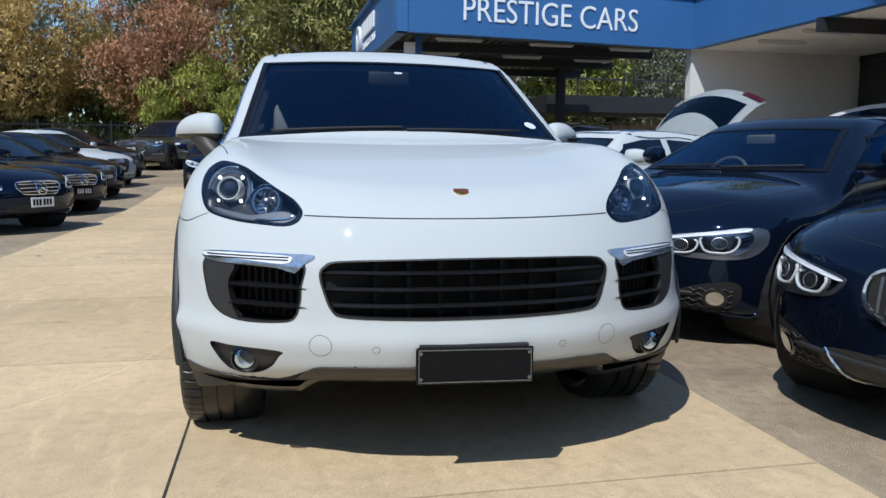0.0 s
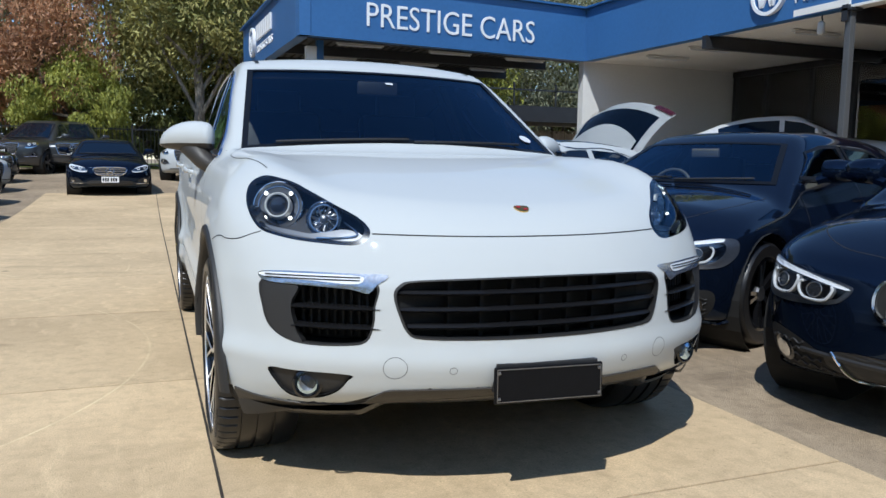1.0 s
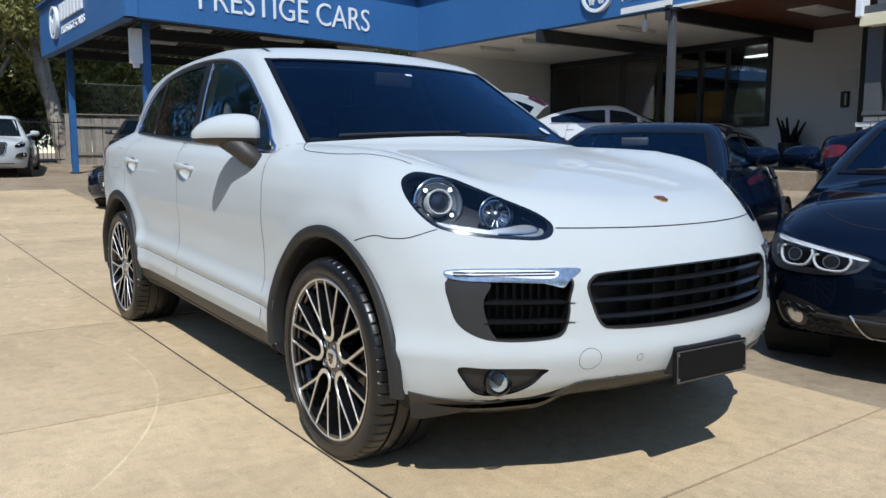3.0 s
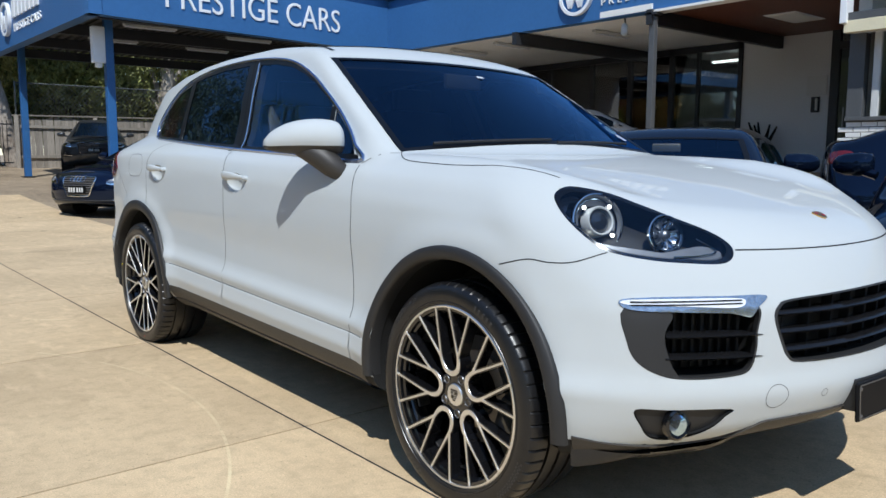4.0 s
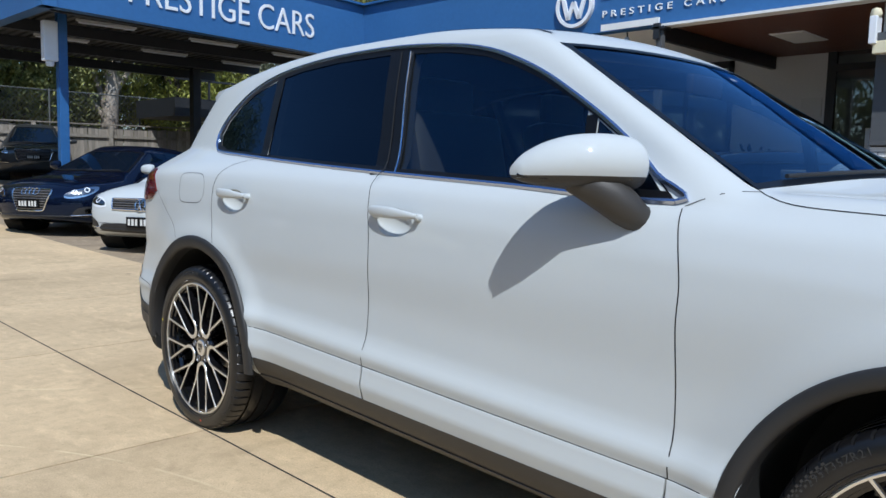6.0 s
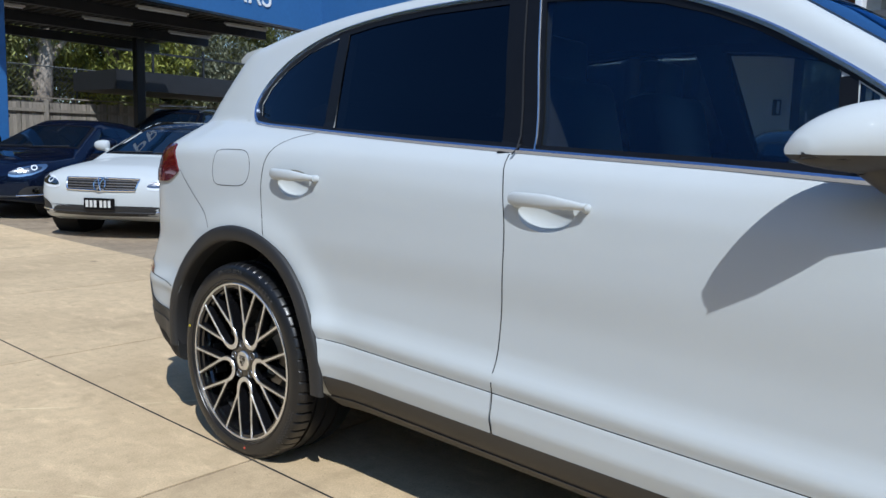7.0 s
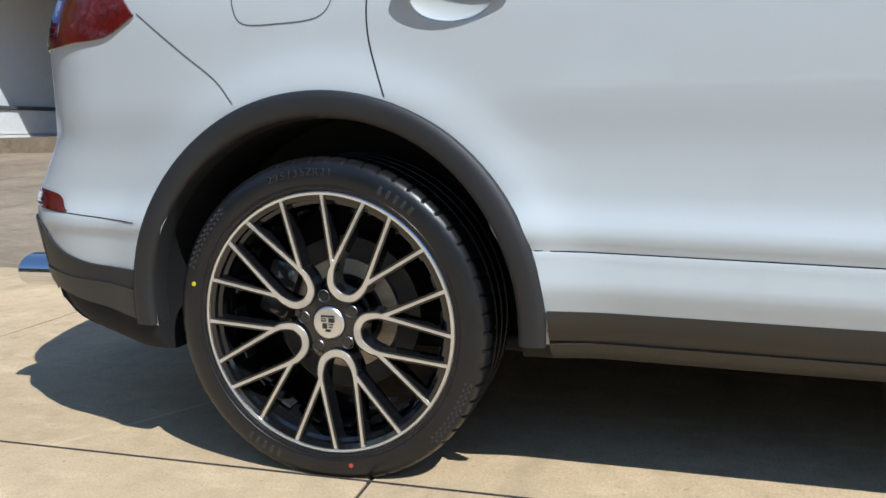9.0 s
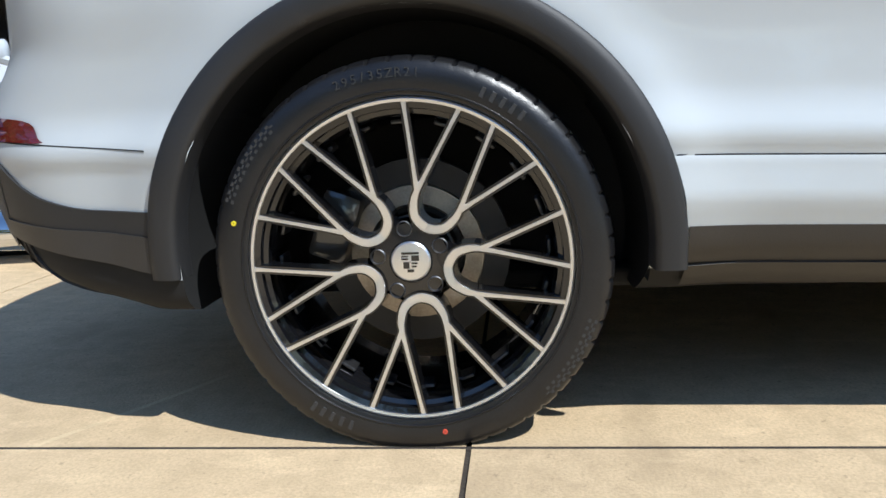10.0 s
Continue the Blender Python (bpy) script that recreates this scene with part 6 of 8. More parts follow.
SILL_Y = np.linspace(0.482, 2.417, 40)
for sx in (-1, 1):
    zs = lambda y: 0.405 - 0.026 * (2.42 - y)
    band("sill_cover", [(sx, y, zs(y)) for y in SILL_Y], [(sx, y, zs(y) - 0.066) for y in SILL_Y], [(-sx, 0, 0)] * 40, "brown_trim", 0.006, "dark brown-black plastic sill cover")
    band("sill_lip", [(sx * 0.92, y, zs(y) - 0.071) for y in SILL_Y], [(sx * 0.88, y, zs(y) - 0.122) for y in SILL_Y], [(-sx, 0, 0.35)] * 40, "brown_trim", 0.010, "dark brown-black lower sill lip")
    # white mouldings along the doors' feet, parted at the door gaps
    for y0, y1 in ((0.466, 0.596), (0.602, 1.732), (1.739, 2.446)):
        ys = np.linspace(y0, y1, max(4, int((y1 - y0) / 0.05)))
        bm = bmesh.new()
        rows = []
        for k, (f_, lift) in enumerate(((0.0, -0.003), (0.0, 0.0015), (0.03, 0.0030), (0.12, 0.0042), (0.28, 0.0065), (0.45, 0.0110), (0.55, 0.0125), (0.66, 0.0115), (0.80, 0.0075), (1.0, 0.0045))):
            row = []
            for y in ys:
                zt_, zb_ = 0.526 - 0.036 * (2.45 - y), zs(y) - 0.004
                zm = zt_ + (zb_ - zt_) * f_
                fore = 0.006 + math.sqrt(0.474 ** 2 - (zm - 0.37) ** 2)         # ends follow the arch trims
                aft = 2.905 - math.sqrt(0.486 ** 2 - (zm - 0.37) ** 2)
                if y0 < 0.5:
                    y = y1 + (y - y1) * (y1 - fore) / (y1 - y0)
                if y1 > 2.4:
                    y = y0 + (y - y0) * (aft - y0) / (y1 - y0)
                p, nrm = hs.at((sx, y, zm), (-sx, 0, 0))
                row.append(bm.verts.new(p + Vector((sx * lift, 0, 0))))
            rows.append(row)
        for a, b in zip(rows, rows[1:]):
            for i in range(len(ys) - 1):
                bm.faces.new((a[i], a[i + 1], b[i + 1], b[i]))
        bmesh.ops.recalc_face_normals(bm, faces=bm.faces)
        part("door_moulding", bm, M["white_paint"], hero, "white sculpted moulding along the door's foot", 40)
    # rear lower cover
    RY = np.linspace(3.374, 3.74, 18)
    rise = curve_fn([(3.36, 0.456), (3.52, 0.462), (3.62, 0.482), (3.68, 0.510), (3.74, 0.560)])
    band("rear_cover", [(sx, y, float(rise(y))) for y in RY], [(sx, y, 0.403 + 0.04 * (y - 3.37)) for y in RY], [(-sx, 0, 0)] * 18, "trim", 0.006, "black rear bumper cover")
    band("rear_lower_cover", [(sx, y, 0.400 + 0.04 * (y - 3.37)) for y in RY], [(sx, y, 0.330 + 0.13 * (y - 3.37)) for y in RY], [(-sx, 0, 0.15)] * 18, "brown_trim", 0.010, "dark brown-black lower rear cover")
    band("rear_undertray", [(sx * 0.84, y, 0.34) for y in RY], [(sx * 0.45, y, 0.34) for y in RY], [(0, 0, 1)] * 18, "trim", 0.006, "black rear undertray")
    ang = np.linspace(0, 1, 14)
    corner = [((sx * (0.86 - 0.5 * a)), 3.74 + 0.2 * math.sin(a * 1.5)) for a in ang]
    cw = [Vector((-sx * math.cos(a * 1.4), -math.sin(a * 1.4), 0)) for a in ang]
    band("rear_corner_cover", [(x, y, 0.560 + 0.03 * a) for (x, y), a in zip(corner, ang)], [(x, y, 0.372) for x, y in corner], cw, "trim", 0.007, "black rear bumper corner cover")

# front lower cover following the bumper's stepped edge
edge_z = curve_fn([(0, 0.398), (0.30, 0.398), (0.48, 0.394), (0.535, 0.368), (0.59, 0.334), (0.64, 0.326), (0.74, 0.326), (0.85, 0.335), (0.95, 0.36)])
for pg in shell.data.polygons:                                                  # unpainted underside
    c0 = pg.center
    if c0.z < 0.325 or (c0.y > 3.36 and c0.z < 0.40) or (c0.y < -0.40 and c0.z < float(edge_z(abs(c0.x))) - 0.004):
        pg.material_index = 1
U = np.linspace(-1, 1, 91)
top, low, ways = [], [], []
for u in U:
    a = u * 1.27                                                                # angle round the nose
    d = Vector((-math.sin(a) * 1.0, math.cos(a), 0)).normalized()
    p = hs.at((math.sin(a) * 0.4, -0.3, 0.40), d)[0]
    z = float(edge_z(abs(p.x)))
    q = hs.at((p.x, p.y, z), d)[0]
    top.append((q.x, q.y, z)), low.append((q.x - d.x * -0.0, q.y, z - 0.075)), ways.append(d + Vector((0, 0, 0.10)))
band("front_lower_cover", top, low, ways, "brown_trim", 0.006, "dark brown-black lower front bumper cover", 5)
bm = bmesh.new()
rows = []
for k, (dz, inn) in enumerate(((0.012, 0.030), (-0.010, 0.050), (-0.022, 0.10), (-0.026, 0.24))):
    rows.append([bm.verts.new((x * (1 - inn * 0.6), y + inn + 0.02, min(0.35, z - 0.055) + dz)) for x, y, z in top])
for a, b in zip(rows, rows[1:]):
    for i in range(len(U) - 1):
        bm.faces.new((a[i], a[i + 1], b[i + 1], b[i]))
part("air_dam", bm, M["grille_black"], hero, "black under-bumper air dam", 40)
for sx in (-1, 1):                                                              # flaps that hang at the bumper's corners before the wheels
    side_pts = [(x, y, z) for x, y, z in top if sx * x > 0.72 and y < -0.40]
    bm = bmesh.new()
    rows = []
    for x, y, z in side_pts:
        f_ = min(1, (abs(x) - 0.72) / 0.18)
        lo_z = 0.300 - 0.050 * f_
        rows.append([bm.verts.new((x * 0.992, y + 0.006, z - 0.03)), bm.verts.new((x * 0.985, y + 0.012, (z - 0.03 + lo_z) / 2)), bm.verts.new((x * 0.970, y + 0.022, lo_z)), bm.verts.new((x * 0.945, y + 0.040, lo_z + 0.002)), bm.verts.new((x * 0.95, y + 0.05, z - 0.03))])
    for a, b in zip(rows, rows[1:]):
        for k in range(4):
            bm.faces.new((a[k], a[k + 1], b[k + 1], b[k]))
    bmesh.ops.recalc_face_normals(bm, faces=bm.faces)
    part("bumper_flap", bm, M["trim"], hero, "black flap under the bumper corner", 40)
part("underbody", box(bmesh.new(), -0.72, 0.72, -0.40, 3.3, 0.245, 0.285, 0.01), M["dark"], hero, "dark underbody panel")

# ---- glass ----
ob = part("windscreen", patch(hs, WS, TOP, (0, 0, -1), -0.002, 8), M["tint"], hero, "tinted windscreen", 60)
ob.visible_shadow = False
wc = np.mean(np.array(WS), 0)
WS_IN = [(wc[0] + (u - wc[0]) * 0.962, wc[1] + (v - wc[1]) * 0.93) for u, v in WS]
part("screen_border", patch(hs, WS, TOP, (0, 0, -1), 0.0015, 2, 0, WS_IN), M["frit"], hero, "black windscreen border", 60)
for sx in (-1, 1):
    S = SIDE(sx)
    d = (-sx, 0, 0)
    for nm, o, g in (("front_door_glass", PANE_F, "tint"), ("quarter_glass", PANE_Q, "tint"), ("rear_door_glass", PANE_R, "dark_tint"), ("rear_quarter_glass", PANE_C, "dark_tint")):
        part(nm, patch(hs, fine(o), S, d, -0.002, 5), M[g], hero, "tinted side window", 60).visible_shadow = False
    # gloss black surround, built pane by pane edge, and bright trim round it
    D = fine(DLO, 4)
    for a, b, wd in (((0.945, 1.120), (0.968, 1.325), 0.036), ((1.748, 1.148), (1.860, 1.592), 0.128), ((2.580, 1.198), (2.646, 1.552), 0.052)):
        part("pillar_cover", ribbon(hs, [S(a[0] + (b[0] - a[0]) * k / 10, a[1] + (b[1] - a[1]) * k / 10) for k in range(11)], d, wd, 0.002), M["frit"], hero, "black pillar cover")
    part("pillar_trim", rod_on(hs, [S(1.700 + 0.112 * k / 10, 1.15 + 0.43 * k / 10) for k in range(11)], d, 0.0032, 0.003), M["chrome"], hero)
    part("pillar_gap", ribbon(hs, [S(1.752 + 0.112 * k / 10, 1.145 + 0.45 * k / 10) for k in range(11)], d, 0.006, 0.0035), M["gap"], hero)
    c = np.mean(np.array(D), 0)
    inn = [(c[0] + (u - c[0]) * 0.972, c[1] + (v - c[1]) * 0.90) for u, v in D]
    part("window_surround", patch(hs, D, S, d, 0.0015, 2, 0, inn), M["frit"], hero, "black window surround", 60)
    loop = smooth_closed(DLO, 5)
    part("window_trim", tube(bmesh.new(), [hs.at(S(*p), d, 0.003)[0] for p in loop + loop[:1]], 0.0085, 6), M["bright_trim"], hero, "bright chrome window trim", 50)
    for y in (1.748,):
        part("trim_gap", ribbon(hs, [S(y, z) for z in (1.13, 1.145, 1.16)], d, 0.006, 0.013), M["gap"], hero)
# wipers
for x0, x1 in ((-0.62, -0.02), (0.0, 0.58)):
    part("wiper", rod_on(hs, [(x0 + (x1 - x0) * k / 10, 0.430 + 0.19 * (x0 + (x1 - x0) * k / 10) ** 2 + 0.02 * k / 10, 1.2) for k in range(11)], (0, 0, -1), 0.006, 0.010), M["trim"], hero, "black wiper")
o = [(0.66 + 0.03 * math.cos(t), 0.60 + 0.028 * math.sin(t)) for t in np.linspace(0, 2 * math.pi, 16, endpoint=False)]
part("sticker", patch(hs, o, TOP, (0, 0, -1), 0.0035, 2), M["lamp_white"], hero, "round white windscreen sticker")
o = [(0.02, 0.955), (0.06, 0.955), (0.06, 0.972), (0.02, 0.972)]
part("sticker", patch(hs, fine(o, 3), TOP, (0, 0, -1), 0.0035, 2), M["lamp_white"], hero, "small white windscreen sticker")

# ---- panel gaps ----
lay("bonnet_gap", [(u, -0.88, 0.858 + 0.006 * (abs(u) / 0.5) ** 2) for u in np.linspace(-0.515, 0.515, 40)], (0, 1, 0), "gap", 0.0045)
for sx in (-1, 1):
    lay("bonnet_side_gap", [(sx * u, v, 1.2) for u, v in smooth_open([(0.740, 0.555), (0.764, 0.511), (0.800, 0.462), (0.826, 0.394), (0.832, 0.228), (0.828, 0.088), (0.812, -0.067), (0.788, -0.19), (0.772, -0.28)], 8)], (0, 0, -1), "gap", 0.0035)
    lay("bumper_gap", [(sx, y, z) for y, z in smooth_open([(-0.505, 0.862), (-0.44, 0.834), (-0.375, 0.829), (-0.312, 0.833), (-0.215, 0.809)], 6)], (-sx, 0, 0), "gap", 0.0032)
    lay("door_gap", [(sx, y, z) for y, z in smooth_open([(0.638, 1.088), (0.602, 0.93), (0.602, 0.80), (0.594, 0.55), (0.600, 0.31)], 8)], (-sx, 0, 0), "gap", 0.0032)
    lay("door_gap", [(sx, y, z) for y, z in smooth_open([(1.770, 1.142), (1.745, 1.06), (1.724, 0.94), (1.724, 0.78), (1.734, 0.56), (1.742, 0.31)], 8)], (-sx, 0, 0), "gap", 0.0032)
    lay("door_gap", [(sx, y, z) for y, z in smooth_open([(2.60, 1.197), (2.705, 1.170), (2.766, 1.117), (2.785, 1.05), (2.783, 0.95), (2.748, 0.835)], 8)], (-sx, 0, 0), "gap", 0.0032)
    lay("quarter_gap", [(sx, y, z) for y, z in smooth_open([(3.345, 1.040), (3.225, 0.945), (3.145, 0.884), (3.098, 0.832)], 8)], (-sx, 0, 0), "soft_gap", 0.003)
    lay("moulding_gap", [(sx, y, 0.5275 - 0.036 * (2.45 - y)) for y in np.linspace(0.473, 2.441, 40)], (-sx, 0, 0), "gap", 0.0026)
    lay("bumper_crease", [(sx, y, 0.569 + 0.075 * (y - 3.377)) for y in np.linspace(3.378, 3.76, 16)], (-sx, 0, 0), "gap", 0.0024)
    lay("screen_gap", [(sx * u, v, w_) for u, v, w_ in ((0.785, 0.487, 1.139), (0.80, 0.52, 1.128), (0.82, 0.56, 1.112), (0.838, 0.60, 1.097), (0.853, 0.635, 1.083))], (-sx * 0.6, 0, -0.8), "soft_gap", 0.0035)
fuel = smooth_closed([(3.075, 1.122), (2.98, 1.128), (2.90, 1.122), (2.866, 1.085), (2.866, 1.035), (2.90, 1.003), (2.99, 0.996), (3.07, 1.000), (3.094, 1.035), (3.094, 1.085)], 5)
part("fuel_flap", ribbon(hs, [(-1, u, v) for u, v in fuel], (1, 0, 0), 0.0026, 0.0008, None, True), M["soft_gap"], hero, "rounded fuel flap outline")
for u, v, r in ((-0.475, 0.467, 0.034), (-0.307, 0.459, 0.011), (0.475, 0.467, 0.034), (0.299, 0.456, 0.011)):
    o = [(u + r * math.cos(t), v + r * math.sin(t)) for t in np.linspace(0, 2 * math.pi, 24, endpoint=False)]
    part("tow_cover" if r > 0.02 else "parking_sensor", ribbon(hs, [NOSE(*p) for p in o], (0, 1, 0), 0.0018, 0.0006, None, True), M["soft_gap"], hero)


# ---- grille, intakes, lamps ----
def bar_path(name, pts, w, h, mat, label=""):
    """A flat-sectioned bar along points, wide in depth."""
    bm = bmesh.new()
    rows = [[bm.verts.new(Vector(p) + Vector((0, dy, dz))) for dy, dz in ((-w, 0), (-w * 0.6, h), (w, h * 0.8), (w, -h * 0.8), (-w * 0.6, -h))] for p in pts]
    for a, b in zip(rows, rows[1:]):
        for k in range(5):
            bm.faces.new((a[k], a[(k + 1) % 5], b[(k + 1) % 5], b[k]))
    bm.faces.new(rows[0][::-1]), bm.faces.new(rows[-1])
    return part(name, bm, M[mat], hero, label, 40)


for z, half in ((0.692, 0.468), (0.641, 0.458), (0.590, 0.436)):
    us = np.linspace(-half, half, 41)
    bar_path("grille_slat", [(u, hs.at(NOSE(u, z), (0, 1, 0))[0].y + 0.030, z) for u in us], 0.026, 0.008, "grille_black", "black horizontal grille slat")
for u in np.linspace(-0.40, 0.40, 9):
    y = hs.at(NOSE(u, 0.64), (0, 1, 0))[0].y
    part("grille_fin", beam(bmesh.new(), (u, y + 0.065, 0.545), (u, y + 0.060, 0.738), 0.012, 0.03, (0, 1, 0)), M["dark"], hero)
g_in = [(u * 0.985, 0.641 + (v - 0.641) * 0.95) for u, v in GRILLE]
part("grille_frame", patch(hs, GRILLE, NOSE, (0, 1, 0), 0.002, 2, 0.03, g_in), M["trim"], hero, "thin black grille frame", 50)
for sx in (-1, 1):
    P, d = IN_PLANE(sx), IN_DIR(sx)
    # clear lamp strip with chrome bed
    part("daytime_lamp", patch(hs, DRL, P, d, 0.004, 4, 0.03), M["lamp_clear"], hero, "slim chrome daytime-running lamp", 50)
    part("lamp_strip", patch(hs, smooth_closed([(0.835, 0.740), (0.835, 0.728), (0.70, 0.722), (0.585, 0.716), (0.56, 0.730), (0.58, 0.740), (0.70, 0.742)], 4), P, d, 0.007, 3), M["lamp_white"], hero, "clear lamp strip")
    for v in (0.7265, 0.7345):
        part("lamp_rib", rod_on(hs, [P(u, v) for u in np.linspace(0.57, 0.83, 12)], d, 0.0020, 0.008), M["grille_black"], hero)
    # outer black blade of the intake
    blade = smooth_closed([(0.842, 0.720), (0.838, 0.63), (0.815, 0.575), (0.765, 0.540), (0.72, 0.530), (0.735, 0.56), (0.752, 0.62), (0.752, 0.66), (0.735, 0.700), (0.76, 0.712)], 4)
    part("intake_blade", patch(hs, blade, P, d, 0.0, 4, 0.03), M["trim"], hero, "matt black intake side panel", 50)
    i_in = [(0.68 + (u - 0.68) * 0.965, 0.628 + (v - 0.628) * 0.95) for u, v in INTAKE]
    part("intake_frame", patch(hs, INTAKE, P, d, 0.001, 2, 0.02, i_in), M["trim"], hero, "black intake frame", 50)
    for z in (0.642, 0.583):
        us = np.linspace(0.515, 0.752, 16)
        bm = bmesh.new()
        rows = []
        for u in us:
            p = hs.at(P(u, z), d, 0.004)[0]
            t = min(1, (u - 0.513) / 0.05)
            rows.append([bm.verts.new(p + d * a + Vector((0, 0, b))) for a, b in ((0, 0), (0.01 * t, 0.006 * t), (0.06 * t, 0.006 * t), (0.06 * t, -0.006 * t), (0.01 * t, -0.007 * t))])
        for a, b in zip(rows, rows[1:]):
            for k in range(5):
                bm.faces.new((a[k], a[(k + 1) % 5], b[(k + 1) % 5], b[k]))
        part("intake_fin", bm, M["grille_black"], hero, "black horizontal intake fin", 40)
    for k in range(9):
        u = 0.56 + 0.022 * k
        a = Vector(P(u, 0.548)) + d * 0.05
        part("intake_rib", beam(bmesh.new(), a, a + Vector((0, 0, 0.165)), 0.008, 0.02, d), M["dark"], hero)
    # fog lamp
    part("fog_panel", patch(hs, FOG, P, d, -0.012, 4, -0.012), M["trim"], hero, "black fog-lamp panel", 50)
    fwd = Matrix.Translation(hs.at(P(0.712, 0.397), d, -0.006)[0]) @ pose(0, 0, 0, 0, 0, 90 + 12 * sx)
    for nm, prof, mt in (("fog_bezel", [(0.048, 0.01), (0.047, -0.006), (0.040, -0.010), (0.037, 0.0)], "gloss_black"), ("fog_light", [(0.037, 0.0), (0.030, -0.012), (0.015, -0.018), (0.001, -0.019)], "lens"), ("fog_reflector", [(0.036, 0.004), (0.020, 0.014), (0.001, 0.016)], "dull_metal")):
        bm = lathe(bmesh.new(), prof, 28)
        bmesh.ops.transform(bm, matrix=fwd, verts=bm.verts)
        part(nm, bm, M[mt], hero, "round fog light" if nm == "fog_light" else "", 40)
    # headlamp
    P, d = HL_PLANE(sx), HL_DIR(sx)
    hl = new("headlight")
    hl.parent = hero
    tagged(hl, "clear almond headlight with round projector and dark housing")
    cu, cv = 0.69, 0.918
    sub = lambda nm, bm, mt, lb="", sm=40: part(nm, bm, M[mt], hl, lb, sm)
    sub("housing", patch(hs, HEADLAMP, P, d, -0.085, 5), "trim", "dark lamp housing")
    rim_in = [(cu + (u - cu) * 0.925, cv + (v - cv) * 0.875) for u, v in HEADLAMP]
    sub("bezel", patch(hs, HEADLAMP, P, d, -0.001, 2, 0.05, rim_in), "gloss_black", "black lamp edge")
    sub("cover", patch(hs, HEADLAMP, P, d, 0.0006, 6), "lens", "clear lamp cover")
    # grey floor of the lamp with its bright pointed line
    tray = smooth_closed([(0.530, 0.868), (0.540, 0.846), (0.60, 0.845), (0.66, 0.851), (0.715, 0.866), (0.750, 0.886), (0.735, 0.890), (0.69, 0.868), (0.64, 0.866), (0.60, 0.876), (0.565, 0.885)], 3)
    sub("lamp_tray", patch(hs, tray, P, d, -0.020, 3), "lamp_grey", "mid-grey lower lamp trim")
    sub("trim_line", rod_on(hs, [P(*p) for p in smooth_open([(0.575, 0.905), (0.552, 0.885), (0.540, 0.866), (0.57, 0.857), (0.62, 0.855)], 4)], d, 0.0028, -0.016), "chrome")
    # two round lamps: a deep bowl with a projector and four bright points, and a smaller faceted one
    for (x0, y0, z0), rb, kind_ in (((0.756, -0.412, 0.936), 0.080, 0), ((0.634, -0.556, 0.902), 0.056, 1)):
        m = pose(sx * x0, y0, z0, 0, 0, 90 + 20 * sx) @ pose(0, 0, 0, 0, 14, 0)
        pieces = [("bowl", [(rb, -0.004), (rb * 0.93, 0.006), (rb * 0.80, 0.016), (rb * 0.62, 0.024)], "lamp_grey" if not kind_ else "chrome"),
                  ("bowl_lip", [(rb * 1.035, 0.004), (rb * 1.03, -0.005), (rb * 0.99, -0.006), (rb * 0.97, 0.0)], "chrome")]
        if not kind_:
            pieces += [("ring", [(0.044, 0.020), (0.043, -0.016), (0.040, -0.020), (0.036, -0.018), (0.035, 0.0)], "plate_grey"),
                       ("projector", [(0.035, -0.002), (0.030, -0.012), (0.017, -0.020), (0.001, -0.022)], "projector_glass"),
                       ("bowl_step", [(0.070, 0.010), (0.069, 0.006), (0.066, 0.006), (0.065, 0.012)], "dark_chrome")]
        else:
            pieces += [("ring", [(0.048, 0.012), (0.047, -0.004), (0.043, -0.004), (0.041, 0.010)], "dark_chrome"),
                       ("reflector", [(0.042, 0.004), (0.030, 0.012), (0.018, 0.016), (0.001, 0.016)], "chrome"),
                       ("bulb_shield", [(0.014, 0.012), (0.013, -0.006), (0.009, -0.010), (0.001, -0.011)], "dull_metal")]
        for nm, prof, mt in pieces:
            b_ = lathe(bmesh.new(), prof, 40)
            bmesh.ops.transform(b_, matrix=m, verts=b_.verts)
            sub(nm, b_, mt, "round chrome lamp ring" if nm == "ring" else "")
        if not kind_:
            for q in range(4):
                t = math.pi / 4 + q * math.pi / 2
                bm = bmesh.new()
                bmesh.ops.create_uvsphere(bm, u_segments=10, v_segments=6, radius=0.0065)
                bmesh.ops.transform(bm, matrix=m @ Matrix.Translation((-0.004, 0.0585 * math.cos(t), 0.0585 * math.sin(t))), verts=bm.verts)
                sub("led_dot", bm, "led", "bright LED point")
                bm = beam(bmesh.new(), m @ Vector((0.014, 0.052 * math.cos(t), 0.052 * math.sin(t))), m @ Vector((0.004, 0.066 * math.cos(t), 0.066 * math.sin(t))), 0.020, 0.012)
                sub("led_mount", bm, "dark_chrome")
        else:
            for q in range(14):
                t = q * 2 * math.pi / 14
                bm = beam(bmesh.new(), m @ Vector((0.004, 0.016 * math.cos(t), 0.016 * math.sin(t))), m @ Vector((-0.002, 0.041 * math.cos(t + 0.2), 0.041 * math.sin(t + 0.2))), 0.0035, 0.003)
                sub("facet", bm, "chrome" if q % 2 else "dull_metal")
    sub("reflector_strip", patch(hs, smooth_closed([(0.832, 0.985), (0.826, 1.012), (0.800, 1.020), (0.790, 1.008), (0.810, 1.000), (0.818, 0.975)], 4), P, d, -0.018, 3), "dark_chrome", "grey reflector strip")

